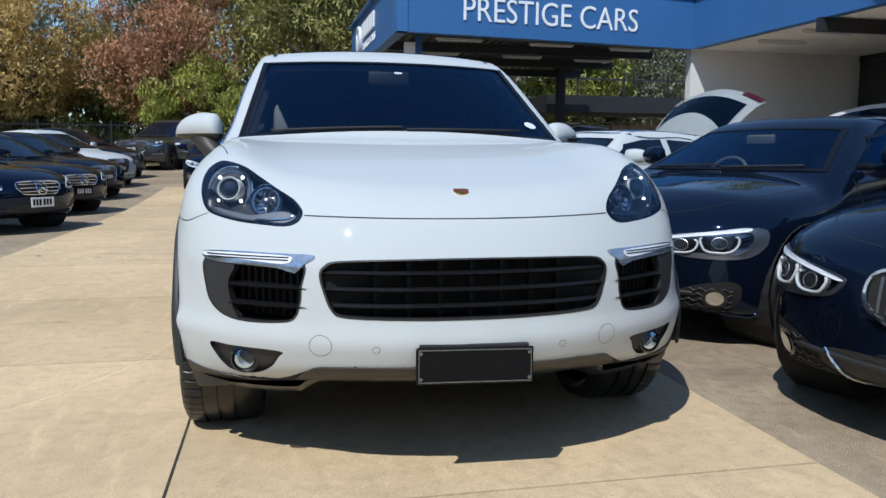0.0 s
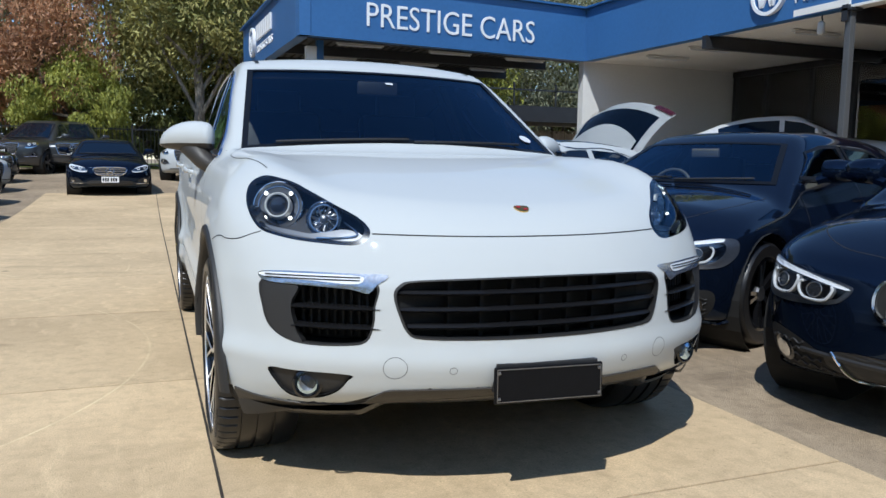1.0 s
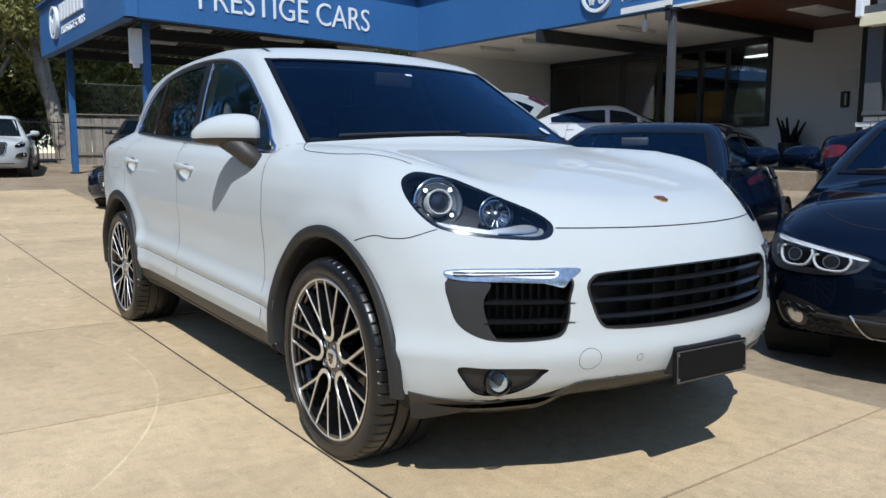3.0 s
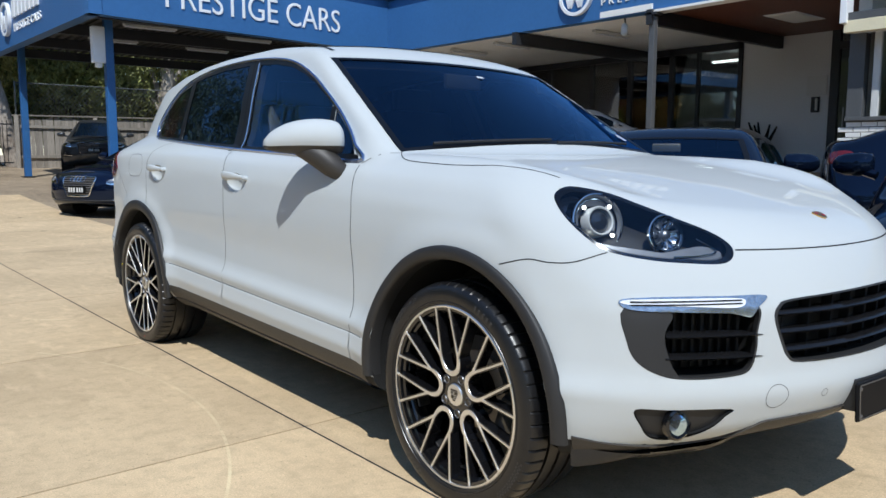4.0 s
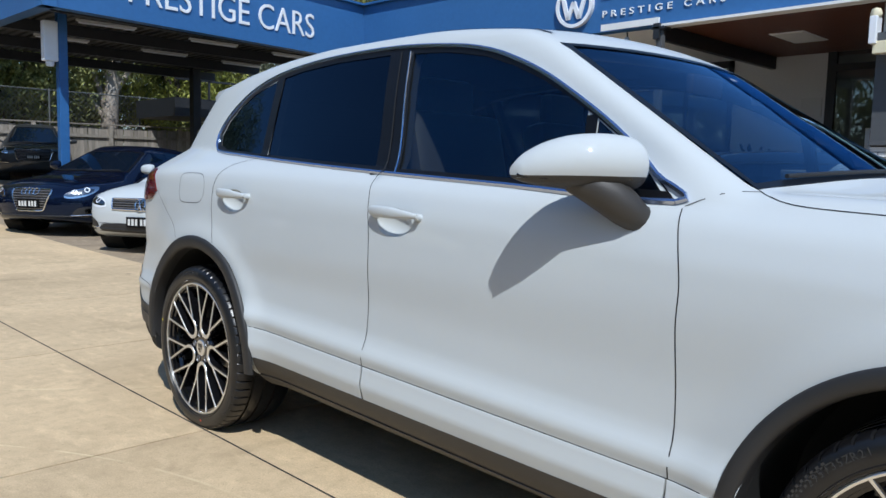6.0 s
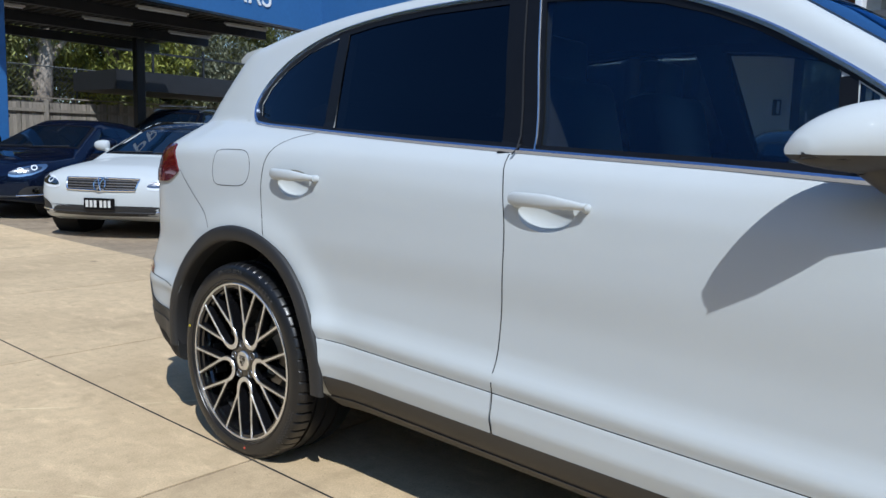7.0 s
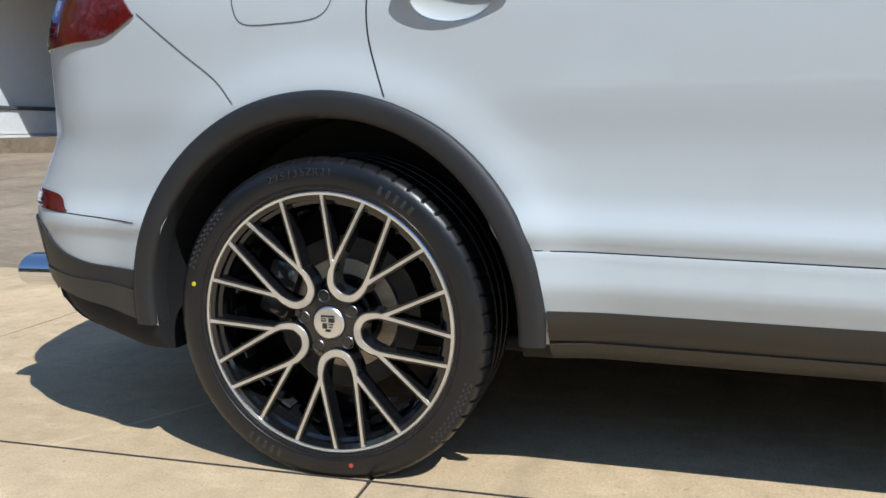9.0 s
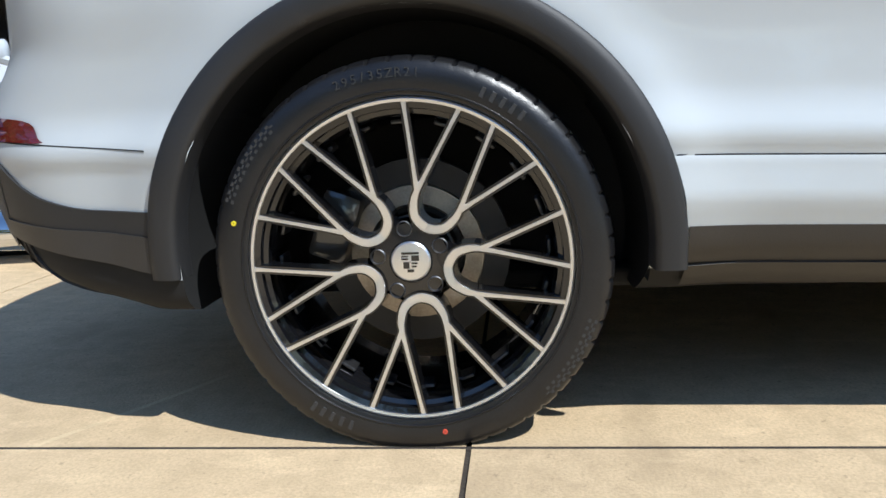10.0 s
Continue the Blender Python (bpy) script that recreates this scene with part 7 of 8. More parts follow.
# number plate: blank black plate in a holder
npl = new("number_plate")
npl.parent = hero
npl.matrix_local = pose(-0.004, -0.925, 0.410, -3, 0.8, -2)
tagged(npl, "blank black number plate with thin grey edge")
part("plate", box(bmesh.new(), -0.187, 0.187, -0.008, 0.004, -0.058, 0.058, 0.006), M["plate_black"], npl)
part("holder", box(bmesh.new(), -0.175, 0.175, 0.004, 0.05, -0.03, 0.066, 0.004), M["trim"], npl)
bm = bmesh.new()
for z in (-0.05, 0.05):
    beam(bm, (-0.178, -0.0095, z), (0.178, -0.0095, z), 0.002, 0.003)
for x in (-0.178, 0.178):
    beam(bm, (x, -0.0095, -0.05), (x, -0.0095, 0.05), 0.002, 0.003, (0, 1, 0))
part("edge_line", bm, M["dull_metal"], npl)
for x in (-0.172, 0.172):
    for z in (-0.04, 0.04):
        part("screw", lathe(bmesh.new(), [(0.001, -0.013), (0.005, -0.012), (0.006, -0.008)], 8, "y"), M["dull_metal"], npl).location = (x, 0, z)

# bonnet crest: plain gold shield with a dark field
crest = smooth_closed([(-0.023, 0.024), (0, 0.028), (0.023, 0.024), (0.025, 0.0), (0.017, -0.022), (0, -0.032), (-0.017, -0.022), (-0.025, 0.0)], 4)
CR = lambda u, v: (u, -0.69 + v * 0.75, 0.92)
part("badge", patch(hs, crest, CR, (0, 0.35, -0.94), 0.004, 3, 0.006), M["gold"], hero, "small gold shield badge", 40)
for sx_, sy_ in ((-1, 1), (1, -1)):
    o = [(0.004 * sx_ + sx_ * a, 0.002 * sy_ + sy_ * b) for a, b in ((0, 0), (0.014, 0), (0.013, 0.013), (0, 0.015))]
    part("badge_field", patch(hs, fine(o, 2), CR, (0, 0.35, -0.94), 0.0052, 2), M["crest_red"], hero)

# ---- tail lamps, reflectors, exhaust, spoiler, roof ----
for sx in (-1, 1):
    S = lambda u, v, sx=sx: (sx * 0.8, u, v)
    o = smooth_closed([(3.352, 1.038), (3.358, 1.044), (3.390, 1.088), (3.420, 1.130), (3.46, 1.140), (3.60, 1.135), (3.74, 1.110), (3.76, 1.00), (3.64, 0.984), (3.54, 0.988), (3.44, 0.994), (3.362, 1.030)], 4)
    part("tail_light", patch(hs, o, S, (-sx, 0, 0), 0.006, 5, 0.02), M["red_lens"], hero, "dark red tail light", 50)
    o = smooth_closed([(3.605, 0.589), (3.612, 0.598), (3.635, 0.628), (3.72, 0.640), (3.80, 0.640), (3.80, 0.602), (3.70, 0.594)], 4)
    part("reflector", patch(hs, o, S, (-sx, 0, 0), 0.004, 3), M["red_lens"], hero, "red bumper reflector")
    bm = lathe(bmesh.new(), [(0.040, -0.06), (0.048, -0.06), (0.048, 0.10), (0.040, 0.10)], 24, "y", True)
    bmesh.ops.transform(bm, matrix=pose(sx * 0.60, 3.90, 0.385) @ Matrix.Diagonal((1.5, 1, 1, 1)), verts=bm.verts)
    part("exhaust_tip", bm, M["chrome"], hero, "chrome exhaust tip", 40)
    part("roof_channel", ribbon(hs, [(sx * (0.585 - 0.02 * (y - 2)), y, 1.5) for y in np.linspace(1.25, 3.15, 30)], (0, 0, -1), 0.02, 0.003), M["trim"], hero, "black roof channel")
bm = bmesh.new()
rows = []
for j, (y, z, th_, hw) in enumerate(((3.26, 1.582, 0.02, 0.58), (3.38, 1.572, 0.026, 0.585), (3.48, 1.562, 0.022, 0.58), (3.55, 1.555, 0.008, 0.56))):
    rows.append([bm.verts.new((hw * u, y - 0.10 * u * u, z - 0.05 * u * u + th_ * s)) for u in np.linspace(-1, 1, 21) for s in (1,)] + [bm.verts.new((hw * u, y - 0.10 * u * u, z - 0.05 * u * u - th_)) for u in np.linspace(1, -1, 21)])
for a, b in zip(rows, rows[1:]):
    for k in range(42):
        bm.faces.new((a[k], a[(k + 1) % 42], b[(k + 1) % 42], b[k]))
bm.faces.new(rows[0][::-1]), bm.faces.new(rows[-1])
part("roof_spoiler", bm, M["white_paint"], hero, "white roof spoiler", 40)
sun_roof = smooth_closed([(-0.46, 1.42), (0, 1.36), (0.46, 1.42), (0.48, 2.1), (0.46, 2.75), (0, 2.80), (-0.46, 2.75), (-0.48, 2.1)], 6)
part("glass_roof", patch(hs, sun_roof, TOP, (0, 0, -1), 0.004, 6), M["gloss_black"], hero, "black glass roof panel", 60)

# ---- door handles ----
for sx in (-1, 1):
    for y0, z0 in HANDLES:
        bm = bmesh.new()
        rows = []
        for k in range(17):
            t = k / 16
            y = y0 + 0.228 * t
            p, nrm = hs.at((sx, y, z0 + 0.008 * t), (-sx, 0, 0))
            out = 0.012 + 0.024 * math.sin(math.pi * min(1, max(0, t * 0.92 + 0.04))) ** 0.6
            hh = 0.008 + 0.010 * min(1, t * 2.2) * min(1, (1 - t) * 9 + 0.4)
            c0 = p + nrm * out
            rows.append([bm.verts.new(c0 + nrm * (0.008 * math.cos(a)) + Vector((0, 0, 1)) * hh * math.sin(a)) for a in np.linspace(0, 2 * math.pi, 12, endpoint=False)])
        for a, b in zip(rows, rows[1:]):
            for k in range(12):
                bm.faces.new((a[k], a[(k + 1) % 12], b[(k + 1) % 12], b[k]))
        bm.faces.new(rows[0][::-1]), bm.faces.new(rows[-1])
        for t in (0.04, 0.93):
            y = y0 + 0.228 * t
            p, nrm = hs.at((sx, y, z0), (-sx, 0, 0))
            tube(bm, [p - nrm * 0.01, p + nrm * 0.022], [0.014, 0.010], 10)
        h = part("door_handle", bm, M["white_paint"], hero, "body-coloured white door handle", 50)

# ---- wing mirrors ----
for sx in (-1, 1):
    mir = new("wing_mirror")
    mir.parent = hero
    tagged(mir, "white wing mirror with black lower shell")
    path = [(0.868, 0.765, 1.182, 0.040, 0.048), (0.888, 0.778, 1.190, 0.066, 0.064), (0.935, 0.818, 1.193, 0.080, 0.070), (0.990, 0.864, 1.192, 0.080, 0.067), (1.038, 0.905, 1.186, 0.068, 0.056), (1.075, 0.942, 1.176, 0.046, 0.038), (1.094, 0.966, 1.166, 0.022, 0.018)]
    for nm, a0, a1, mt in (("cap", -0.50, math.pi + 0.50, "white_paint"), ("lower_shell", math.pi + 0.50, 2 * math.pi - 0.50, "brown_trim")):
        bm = bmesh.new()
        rows = []
        ax = Vector((0.62, 0.78, 0))
        nv = Vector((0.78, -0.62, 0))
        for x, y, z, ry, rz in smooth_open(path, 4):
            row = []
            for t in np.linspace(a0, a1, 22):
                q = Vector((x, y, z)) + Vector((0.25, -0.97, 0)) * ry * math.cos(t) + Vector((0, 0, 1)) * rz * math.sin(t)
                if sx > 0:
                    q += Vector((-0.05, 0.0, -0.02))
                q.x *= sx
                row.append(bm.verts.new(q))
            rows.append(row)
        for a, b in zip(rows, rows[1:]):
            for k in range(21):
                bm.faces.new((a[k], a[k + 1], b[k + 1], b[k]))
        bm.faces.new(rows[0]), bm.faces.new(rows[-1][::-1])
        bmesh.ops.recalc_face_normals(bm, faces=bm.faces)
        part(nm, bm, M[mt], mir, "", 50)
    bm = bmesh.new()
    tube(bm, [(sx * x, y, z) for x, y, z in ((1.00, 0.872, 1.152), (0.962, 0.832, 1.138), (0.932, 0.795, 1.112), (0.910, 0.765, 1.082), (0.888, 0.745, 1.060), (0.85, 0.735, 1.05))], [0.030, 0.047, 0.050, 0.046, 0.038, 0.032], 14)
    part("arm", bm, M["brown_trim"], mir, "black mirror arm", 50)
    part("indicator", tube(bmesh.new(), [(sx * x, y, z) for x, y, z in ((0.925, 0.742, 1.155), (0.975, 0.782, 1.156), (1.025, 0.830, 1.154), (1.070, 0.890, 1.154), (1.098, 0.955, 1.156))], 0.006, 6), M["gloss_black"], mir)

# ---- cabin ----
for x in (-0.38, 0.38):
    padded("front_seat", x - 0.25, x + 0.25, 1.25, 1.75, 0.66, 0.82, parent=hero)
    padded("front_backrest", x - 0.25, x + 0.25, -0.07, 0.07, 0, 0.62, pose(0, 1.78, 0.78, -14), parent=hero)
    padded("headrest", x - 0.13, x + 0.13, 1.90, 1.98, 1.36, 1.52, parent=hero)
padded("rear_bench", -0.62, 0.62, 2.2, 2.7, 0.68, 0.84, parent=hero)
padded("rear_backrest", -0.62, 0.62, -0.08, 0.08, 0, 0.55, pose(0, 2.75, 0.78, -16), parent=hero)
padded("dashboard", -0.72, 0.72, 0.72, 1.02, 0.80, 1.02, parent=hero)
bm = lathe(bmesh.new(), [(0.175 + 0.014 * math.cos(t), 0.014 * math.sin(t)) for t in np.linspace(0, 2 * math.pi, 10, endpoint=False)], 32, "y", True)
tube(bm, [(-0.17, 0, 0), (0.17, 0, 0)], 0.018, 6)
tube(bm, [(0, 0, 0), (0, 0, -0.17)], 0.02, 6)
bmesh.ops.transform(bm, matrix=pose(-0.38, 1.10, 1.0, -22), verts=bm.verts)
part("steering_wheel", bm, M["trim"], hero, "dark steering wheel", 40)
padded("rear_view_mirror", -0.11, 0.11, 1.03, 1.06, 1.44, 1.51, parent=hero)


# ---- wheels ----
def polar(lat, rad, a):
    """A point in the wheel's plane: rad along the direction a, lat across it; returns (y, z)."""
    return (rad * math.cos(a) - lat * math.sin(a), rad * math.sin(a) + lat * math.cos(a))


def strip2d(pts, w, h0, h1, bm):
    """A flat-topped rail along 2D points (y, z) of width w between depths h0 (outer, towards -x) and h1."""
    n = len(pts)
    rows = []
    for i in range(n):
        a, b = np.array(pts[max(i - 1, 0)]), np.array(pts[min(i + 1, n - 1)])
        t = (b - a) / max(1e-9, np.linalg.norm(b - a))
        s = np.array([-t[1], t[0]])
        wi = (w[i] if hasattr(w, "__len__") else w) / 2
        p = np.array(pts[i])
        o0, o1 = (h0[i] if hasattr(h0, "__len__") else h0), (h1[i] if hasattr(h1, "__len__") else h1)
        rows.append([bm.verts.new((hh, *(p + s * wi * k))) for hh, k in ((o0, -1), (o0, 1), (o1, 1.25), (o1, -1.25))])
    for a, b in zip(rows, rows[1:]):
        for k in range(4):
            bm.faces.new((a[k], a[(k + 1) % 4], b[(k + 1) % 4], b[k]))
    bm.faces.new(rows[0][::-1]), bm.faces.new(rows[-1])


def hero_wheel(phase, hub_z):
    w = new("wheel")
    w.parent = hero
    tagged(w, "black and machined-silver multi-spoke alloy wheel with low tyre")
    R = 0.369
    # tyre with grooves round it, notched shoulders and a flat foot where it stands
    bm = bmesh.new()
    n = 464
    prof = [(0.292, -0.128), (0.298, -0.143), (0.320, -0.149), (0.340, -0.147), (0.350, -0.142), (0.356, -0.1385), (0.3605, -0.133), (0.3645, -0.124), (0.3670, -0.112), (R, -0.080), (R, -0.074), (0.361, -0.073), (0.361, -0.062), (R, -0.061), (R, -0.020), (0.361, -0.019), (0.361, -0.006), (R, -0.005), (R, 0.04), (0.361, 0.041), (0.361, 0.054), (R, 0.055), (R, 0.085), (0.364, 0.12), (0.352, 0.141), (0.320, 0.148), (0.295, 0.13)]
    rings = []
    for i, (r, h) in enumerate(prof):
        row = []
        for k in range(n):
            rr, skew = r, 0.0
            if 5 <= i <= 10:
                skew = 0.012 * (i - 5) / 5
                if k % 8 == 0:
                    rr = r - (0.002, 0.004, 0.005, 0.006, 0.006, 0.005)[i - 5]
            a = 2 * math.pi * k / n + skew
            y, z = rr * math.cos(a), rr * math.sin(a)
            if z < 0.002 - hub_z:
                h_ = h + (-0.006 if h < 0 else 0.006) * min(1, (0.002 - hub_z - z) / 0.015)
                z = 0.002 - hub_z
            else:
                h_ = h
            row.append(bm.verts.new((h_, y, z)))
        rings.append(row)
    for a, b in zip(rings, rings[1:]):
        for k in range(n):
            bm.faces.new((a[k], a[(k + 1) % n], b[(k + 1) % n], b[k]))
    part("tyre", bm, M["rubber"], w, "low-profile black tyre with notched shoulders", 24)
    # chequered raised blocks on two arcs of the sidewall, and plain bars for the maker's lettering
    bm = bmesh.new()
    for arc in (phase + 2.1, phase + 5.2):
        for i in range(22):
            for j in range(3):
                if (i + j) % 2:
                    continue
                m4 = pose(0, 0, 0, math.degrees(arc) + i * 1.25)
                box(bm, -0.1478 + 0.0016 * j, -0.143, 0.3335 + 0.0058 * j, 0.3390 + 0.0058 * j, -0.0036, 0.0036, 0, m4)
    tagged(part("sidewall_relief", bm, M["dull_rubber"], w), "chequered raised blocks on the sidewall", kind="stuff")
    for arc in (phase + 0.55, phase + 3.75):
        for i in range(5):
            bm = box(bmesh.new(), -0.1492, -0.146, 0.318, 0.337, -0.005, 0.003, 0.0008, pose(0, 0, 0, math.degrees(arc) + i * 3.4))
            part("sidewall_bar", bm, M["dull_rubber"], w)
    # raised ring on the sidewall
    part("tyre_rib", lathe(bmesh.new(), [(0.3035, -0.1455), (0.305, -0.1482), (0.307, -0.1482), (0.3085, -0.146)], 96), M["rubber"], w, "", 40)
    part("rim_lip", lathe(bmesh.new(), [(0.296, -0.132), (0.2955, -0.1385), (0.2915, -0.1410), (0.2865, -0.1400), (0.2855, -0.132)], 96), M["satin"], w, "machined silver rim lip", 40)
    part("rim_barrel", lathe(bmesh.new(), [(0.282, -0.134), (0.276, -0.115), (0.262, -0.095), (0.256, -0.03), (0.252, 0.10), (0.27, 0.13)], 72), M["gloss_black"], w, "gloss black rim barrel", 50)
    black, face = bmesh.new(), bmesh.new()
    for u in range(5):
        a = phase + u * 2 * math.pi / 5
        arc = smooth_open([(-0.042, 0.129), (-0.040, 0.106), (-0.027, 0.080), (0.0, 0.069), (0.027, 0.080), (0.040, 0.106), (0.042, 0.129)], 4)
        pts = [polar(l, r, a) for l, r in arc]
        m = len(pts)
        wd = [0.0085 + 0.0065 * math.sin(math.pi * i / (m - 1)) for i in range(m)]
        dep = [-0.1215 - 0.006 * abs(2 * i / (m - 1) - 1) for i in range(m)]
        strip2d(pts, wd, dep, [q + 0.003 for q in dep], face)
        strip2d(pts, [q + 0.007 for q in wd], [q + 0.002 for q in dep], [q + 0.045 for q in dep], black)
        for s in (-1, 1):
            fork = (s * 0.042, 0.124)
            for end in (s * 6.6, s * 26.2):
                e = polar(0, 0.287, a + radians(end))
                f0 = polar(*fork, a)
                line = [(f0[0] + (e[0] - f0[0]) * k / 6, f0[1] + (e[1] - f0[1]) * k / 6) for k in range(7)]
                dd = [-0.1275 - 0.010 * (k / 6) for k in range(7)]
                strip2d(line, [0.0090, 0.0070, 0.0063, 0.0060, 0.0058, 0.0060, 0.0078], dd, [q + 0.003 for q in dd], face)
                strip2d(line, 0.0150, [q + 0.002 for q in dd], [q + 0.040 for q in dd], black)
    part("spokes", face, M["satin"], w, "machined silver spoke faces")
    part("spoke_sides", black, M["gloss_black"], w, "gloss black spoke sides")
    part("rim_step", lathe(bmesh.new(), [(0.2865, -0.136), (0.276, -0.133), (0.274, -0.122), (0.266, -0.118), (0.264, -0.105)], 96), M["gloss_black"], w, "gloss black inner rim step", 30)
    # added grey blocks that imitate the ground's reflections in the barrel
    bm = bmesh.new()
    for u in range(20):
        box(bm, -0.085, -0.035, 0.248, 0.2555, -0.020, 0.020, 0.003, pose(0, 0, 0, math.degrees(phase) + 18 * u + 7))
    tagged(part("barrel_reflection", bm, M["barrel_grey"], w), "dark grey blocks in place of ground reflections in the rim barrel", kind="stuff")
    part("hub", lathe(bmesh.new(), [(0.080, -0.06), (0.078, -0.105), (0.070, -0.114), (0.040, -0.116), (0.036, -0.112), (0.001, -0.112)], 48), M["gloss_black"], w, "gloss black hub", 40)
    for u in range(5):
        y, z = polar(0, 0.061, phase + math.pi / 5 + u * 2 * math.pi / 5)
        bm = lathe(bmesh.new(), [(0.015, -0.117), (0.0135, -0.119), (0.0125, -0.1165), (0.011, -0.104), (0.009, -0.103), (0.009, -0.110), (0.001, -0.111)], 16)
        ob = part("wheel_bolt", bm, M["dull_metal"], w, "", 40)
        ob.location = (0, y, z)
    part("hub_cap", lathe(bmesh.new(), [(0.037, -0.110), (0.037, -0.118), (0.034, -0.121), (0.001, -0.123)], 36), M["satin"], w, "silver centre cap with dark shield", 40)
    bm = bmesh.new()
    for y0, y1, z0, z1 in ((-0.016, 0.016, 0.014, 0.018), (-0.016, -0.002, 0.002, 0.012), (0.004, 0.016, 0.004, 0.007), (0.004, 0.016, 0.009, 0.0115), (0.002, 0.013, -0.012, 0.0), (-0.013, -0.002, -0.004, -0.001), (-0.011, -0.002, -0.010, -0.007), (-0.006, 0.006, -0.019, -0.014)):
        box(bm, -0.1245, -0.1225, y0, y1, z0, z1)
    tagged(part("cap_shield", bm, M["gloss_black"], w), kind="stuff")
    return w


def tyre_letters(w, text, start, r=0.332, size=0.020, step=0.052, mat="dull_rubber"):
    for i, ch in enumerate(text):
        a = start + i * step * 0.9
        cu = bpy.data.curves.new("letter", "FONT")
        cu.body, cu.size, cu.extrude, cu.align_x, cu.resolution_u = ch, size, 0.0012, "CENTER", 2
        tmp = new("letter", cu)
        bpy.context.view_layer.update()
        me = bpy.data.meshes.new_from_object(tmp.evaluated_get(bpy.context.evaluated_depsgraph_get()))
        bpy.data.objects.remove(tmp)
        y, z = r * math.cos(a), r * math.sin(a)
        me.transform(Matrix(((0, 0, -1, -0.1480), (-math.sin(a), math.cos(a), 0, y), (math.cos(a), math.sin(a), 0, z), (0, 0, 0, 1))))
        part_mesh("letter", me, M[mat], w)


# grey of the blocks that stand for reflections in the rim barrel
M["barrel_grey"] = material("barrel_reflection_grey", (0.10, 0.10, 0.105), 0.3, 0.8, 0.2, 20, 200)
M["hat_metal"] = material("brake_hat_metal", (0.42, 0.37, 0.31), 0.45, 0.9, 0.2, 20, 200)
M["dull_rubber"] = material("raised_rubber", (0.030, 0.030, 0.031), 0.5)
M["dot_yellow"] = material("yellow_dot_paint", (0.75, 0.62, 0.02), 0.5)
M["dot_red"] = material("red_dot_paint", (0.55, 0.07, 0.04), 0.5)
for yc, ph, hz in ((AXLES[0][0], radians(81), AXLES[0][2]), (AXLES[1][0], radians(-99), AXLES[1][2])):
    for sx in (-1, 1):
        w = hero_wheel(ph, hz)
        w.matrix_local = pose(sx * 0.812, yc, hz, 0, 0, 0 if sx < 0 else 180)
        if sx < 0:
            tyre_letters(w, "295/35ZR21", radians(71) if yc > 1 else radians(36), r=0.3285, size=0.023)
        disc = part("brake_disc", lathe(bmesh.new(), [(0.08, -0.012), (0.180, -0.012), (0.180, 0.012), (0.08, 0.012)], 48), M["steel"], w, "steel brake disc", 40)
        part("disc_hat", lathe(bmesh.new(), [(0.132, -0.010), (0.130, -0.022), (0.095, -0.026), (0.090, -0.012)], 48), M["hat_metal"], w, "pale tan brake disc hat", 40)
        bm = box(bmesh.new(), -0.05, 0.03, -0.07, 0.07, 0.125, 0.205, 0.015)
        bmesh.ops.transform(bm, matrix=pose(0, 0, 0, -70 if yc > 1 else 110), verts=bm.verts)
        part("brake_caliper", bm, M["grey_paint"], w, "dark grey brake caliper", 40)
        if yc > 1 and sx < 0:
            for lab, (dy, dz), mt in (("yellow paint dot", (0.314, 0.084), "dot_yellow"), ("red paint dot", (-0.052, -0.316), "dot_red")):
                bm = lathe(bmesh.new(), [(0.0050, -0.1485), (0.0046, -0.1505), (0.001, -0.1505)], 12)
                bmesh.ops.transform(bm, matrix=Matrix.Translation((0, dy, dz)), verts=bm.verts)
                part("paint_dot", bm, M[mt], w, lab)


# ---- fences ----
def paling_fence(x0, x1, y, h):
    root = tagged(new("paling_fence"), "weathered grey timber paling fence with capping", "fence")
    shared = []
    for k in range(4):
        me = bpy.data.meshes.new("paling")
        bm = box(bmesh.new(), -0.057, 0.057, -0.009, 0.009, 0, h + (0.0, 0.015, -0.02, 0.03)[k], 0.002)
        bm.to_mesh(me)
        bm.free()
        me.materials.append(M["paling"])
        shared.append(me)
    rng = random.Random(4)
    n = int((x1 - x0) / 0.118)
    for i in range(n):
        x = x0 + 0.118 * i
        ob = new("paling", shared[rng.randrange(4)])
        ob.parent = root
        ob.matrix_local = pose(x, y + rng.uniform(-0.006, 0.006), ground_z(x, y) - 0.02, 0, rng.uniform(-0.6, 0.6), 0)
    for i in range(int((x1 - x0) / 2.4) + 1):
        x = x0 + 2.4 * i
        part("fence_post", box(bmesh.new(), x - 0.06, x + 0.06, y - 0.13, y - 0.012, ground_z(x, y) - 0.1, ground_z(x, y) + h + 0.04, 0.006), M["paling"], root)
    za = lambda x: ground_z(x, y)
    for dz in (0.35, h - 0.3):
        for i in range(int((x1 - x0) / 2.4)):
            xa, xb = x0 + 2.4 * i, x0 + 2.4 * (i + 1)
            part("fence_rail", beam(bmesh.new(), (xa, y - 0.05, za(xa) + dz), (xb, y - 0.05, za(xb) + dz), 0.045, 0.09), M["paling"], root)
    part("capping", beam(bmesh.new(), (x0 - 0.1, y - 0.02, za(x0) + h + 0.05), (x1, y - 0.02, za(x1) + h + 0.05), 0.13, 0.04), M["paling"], root)
    return root


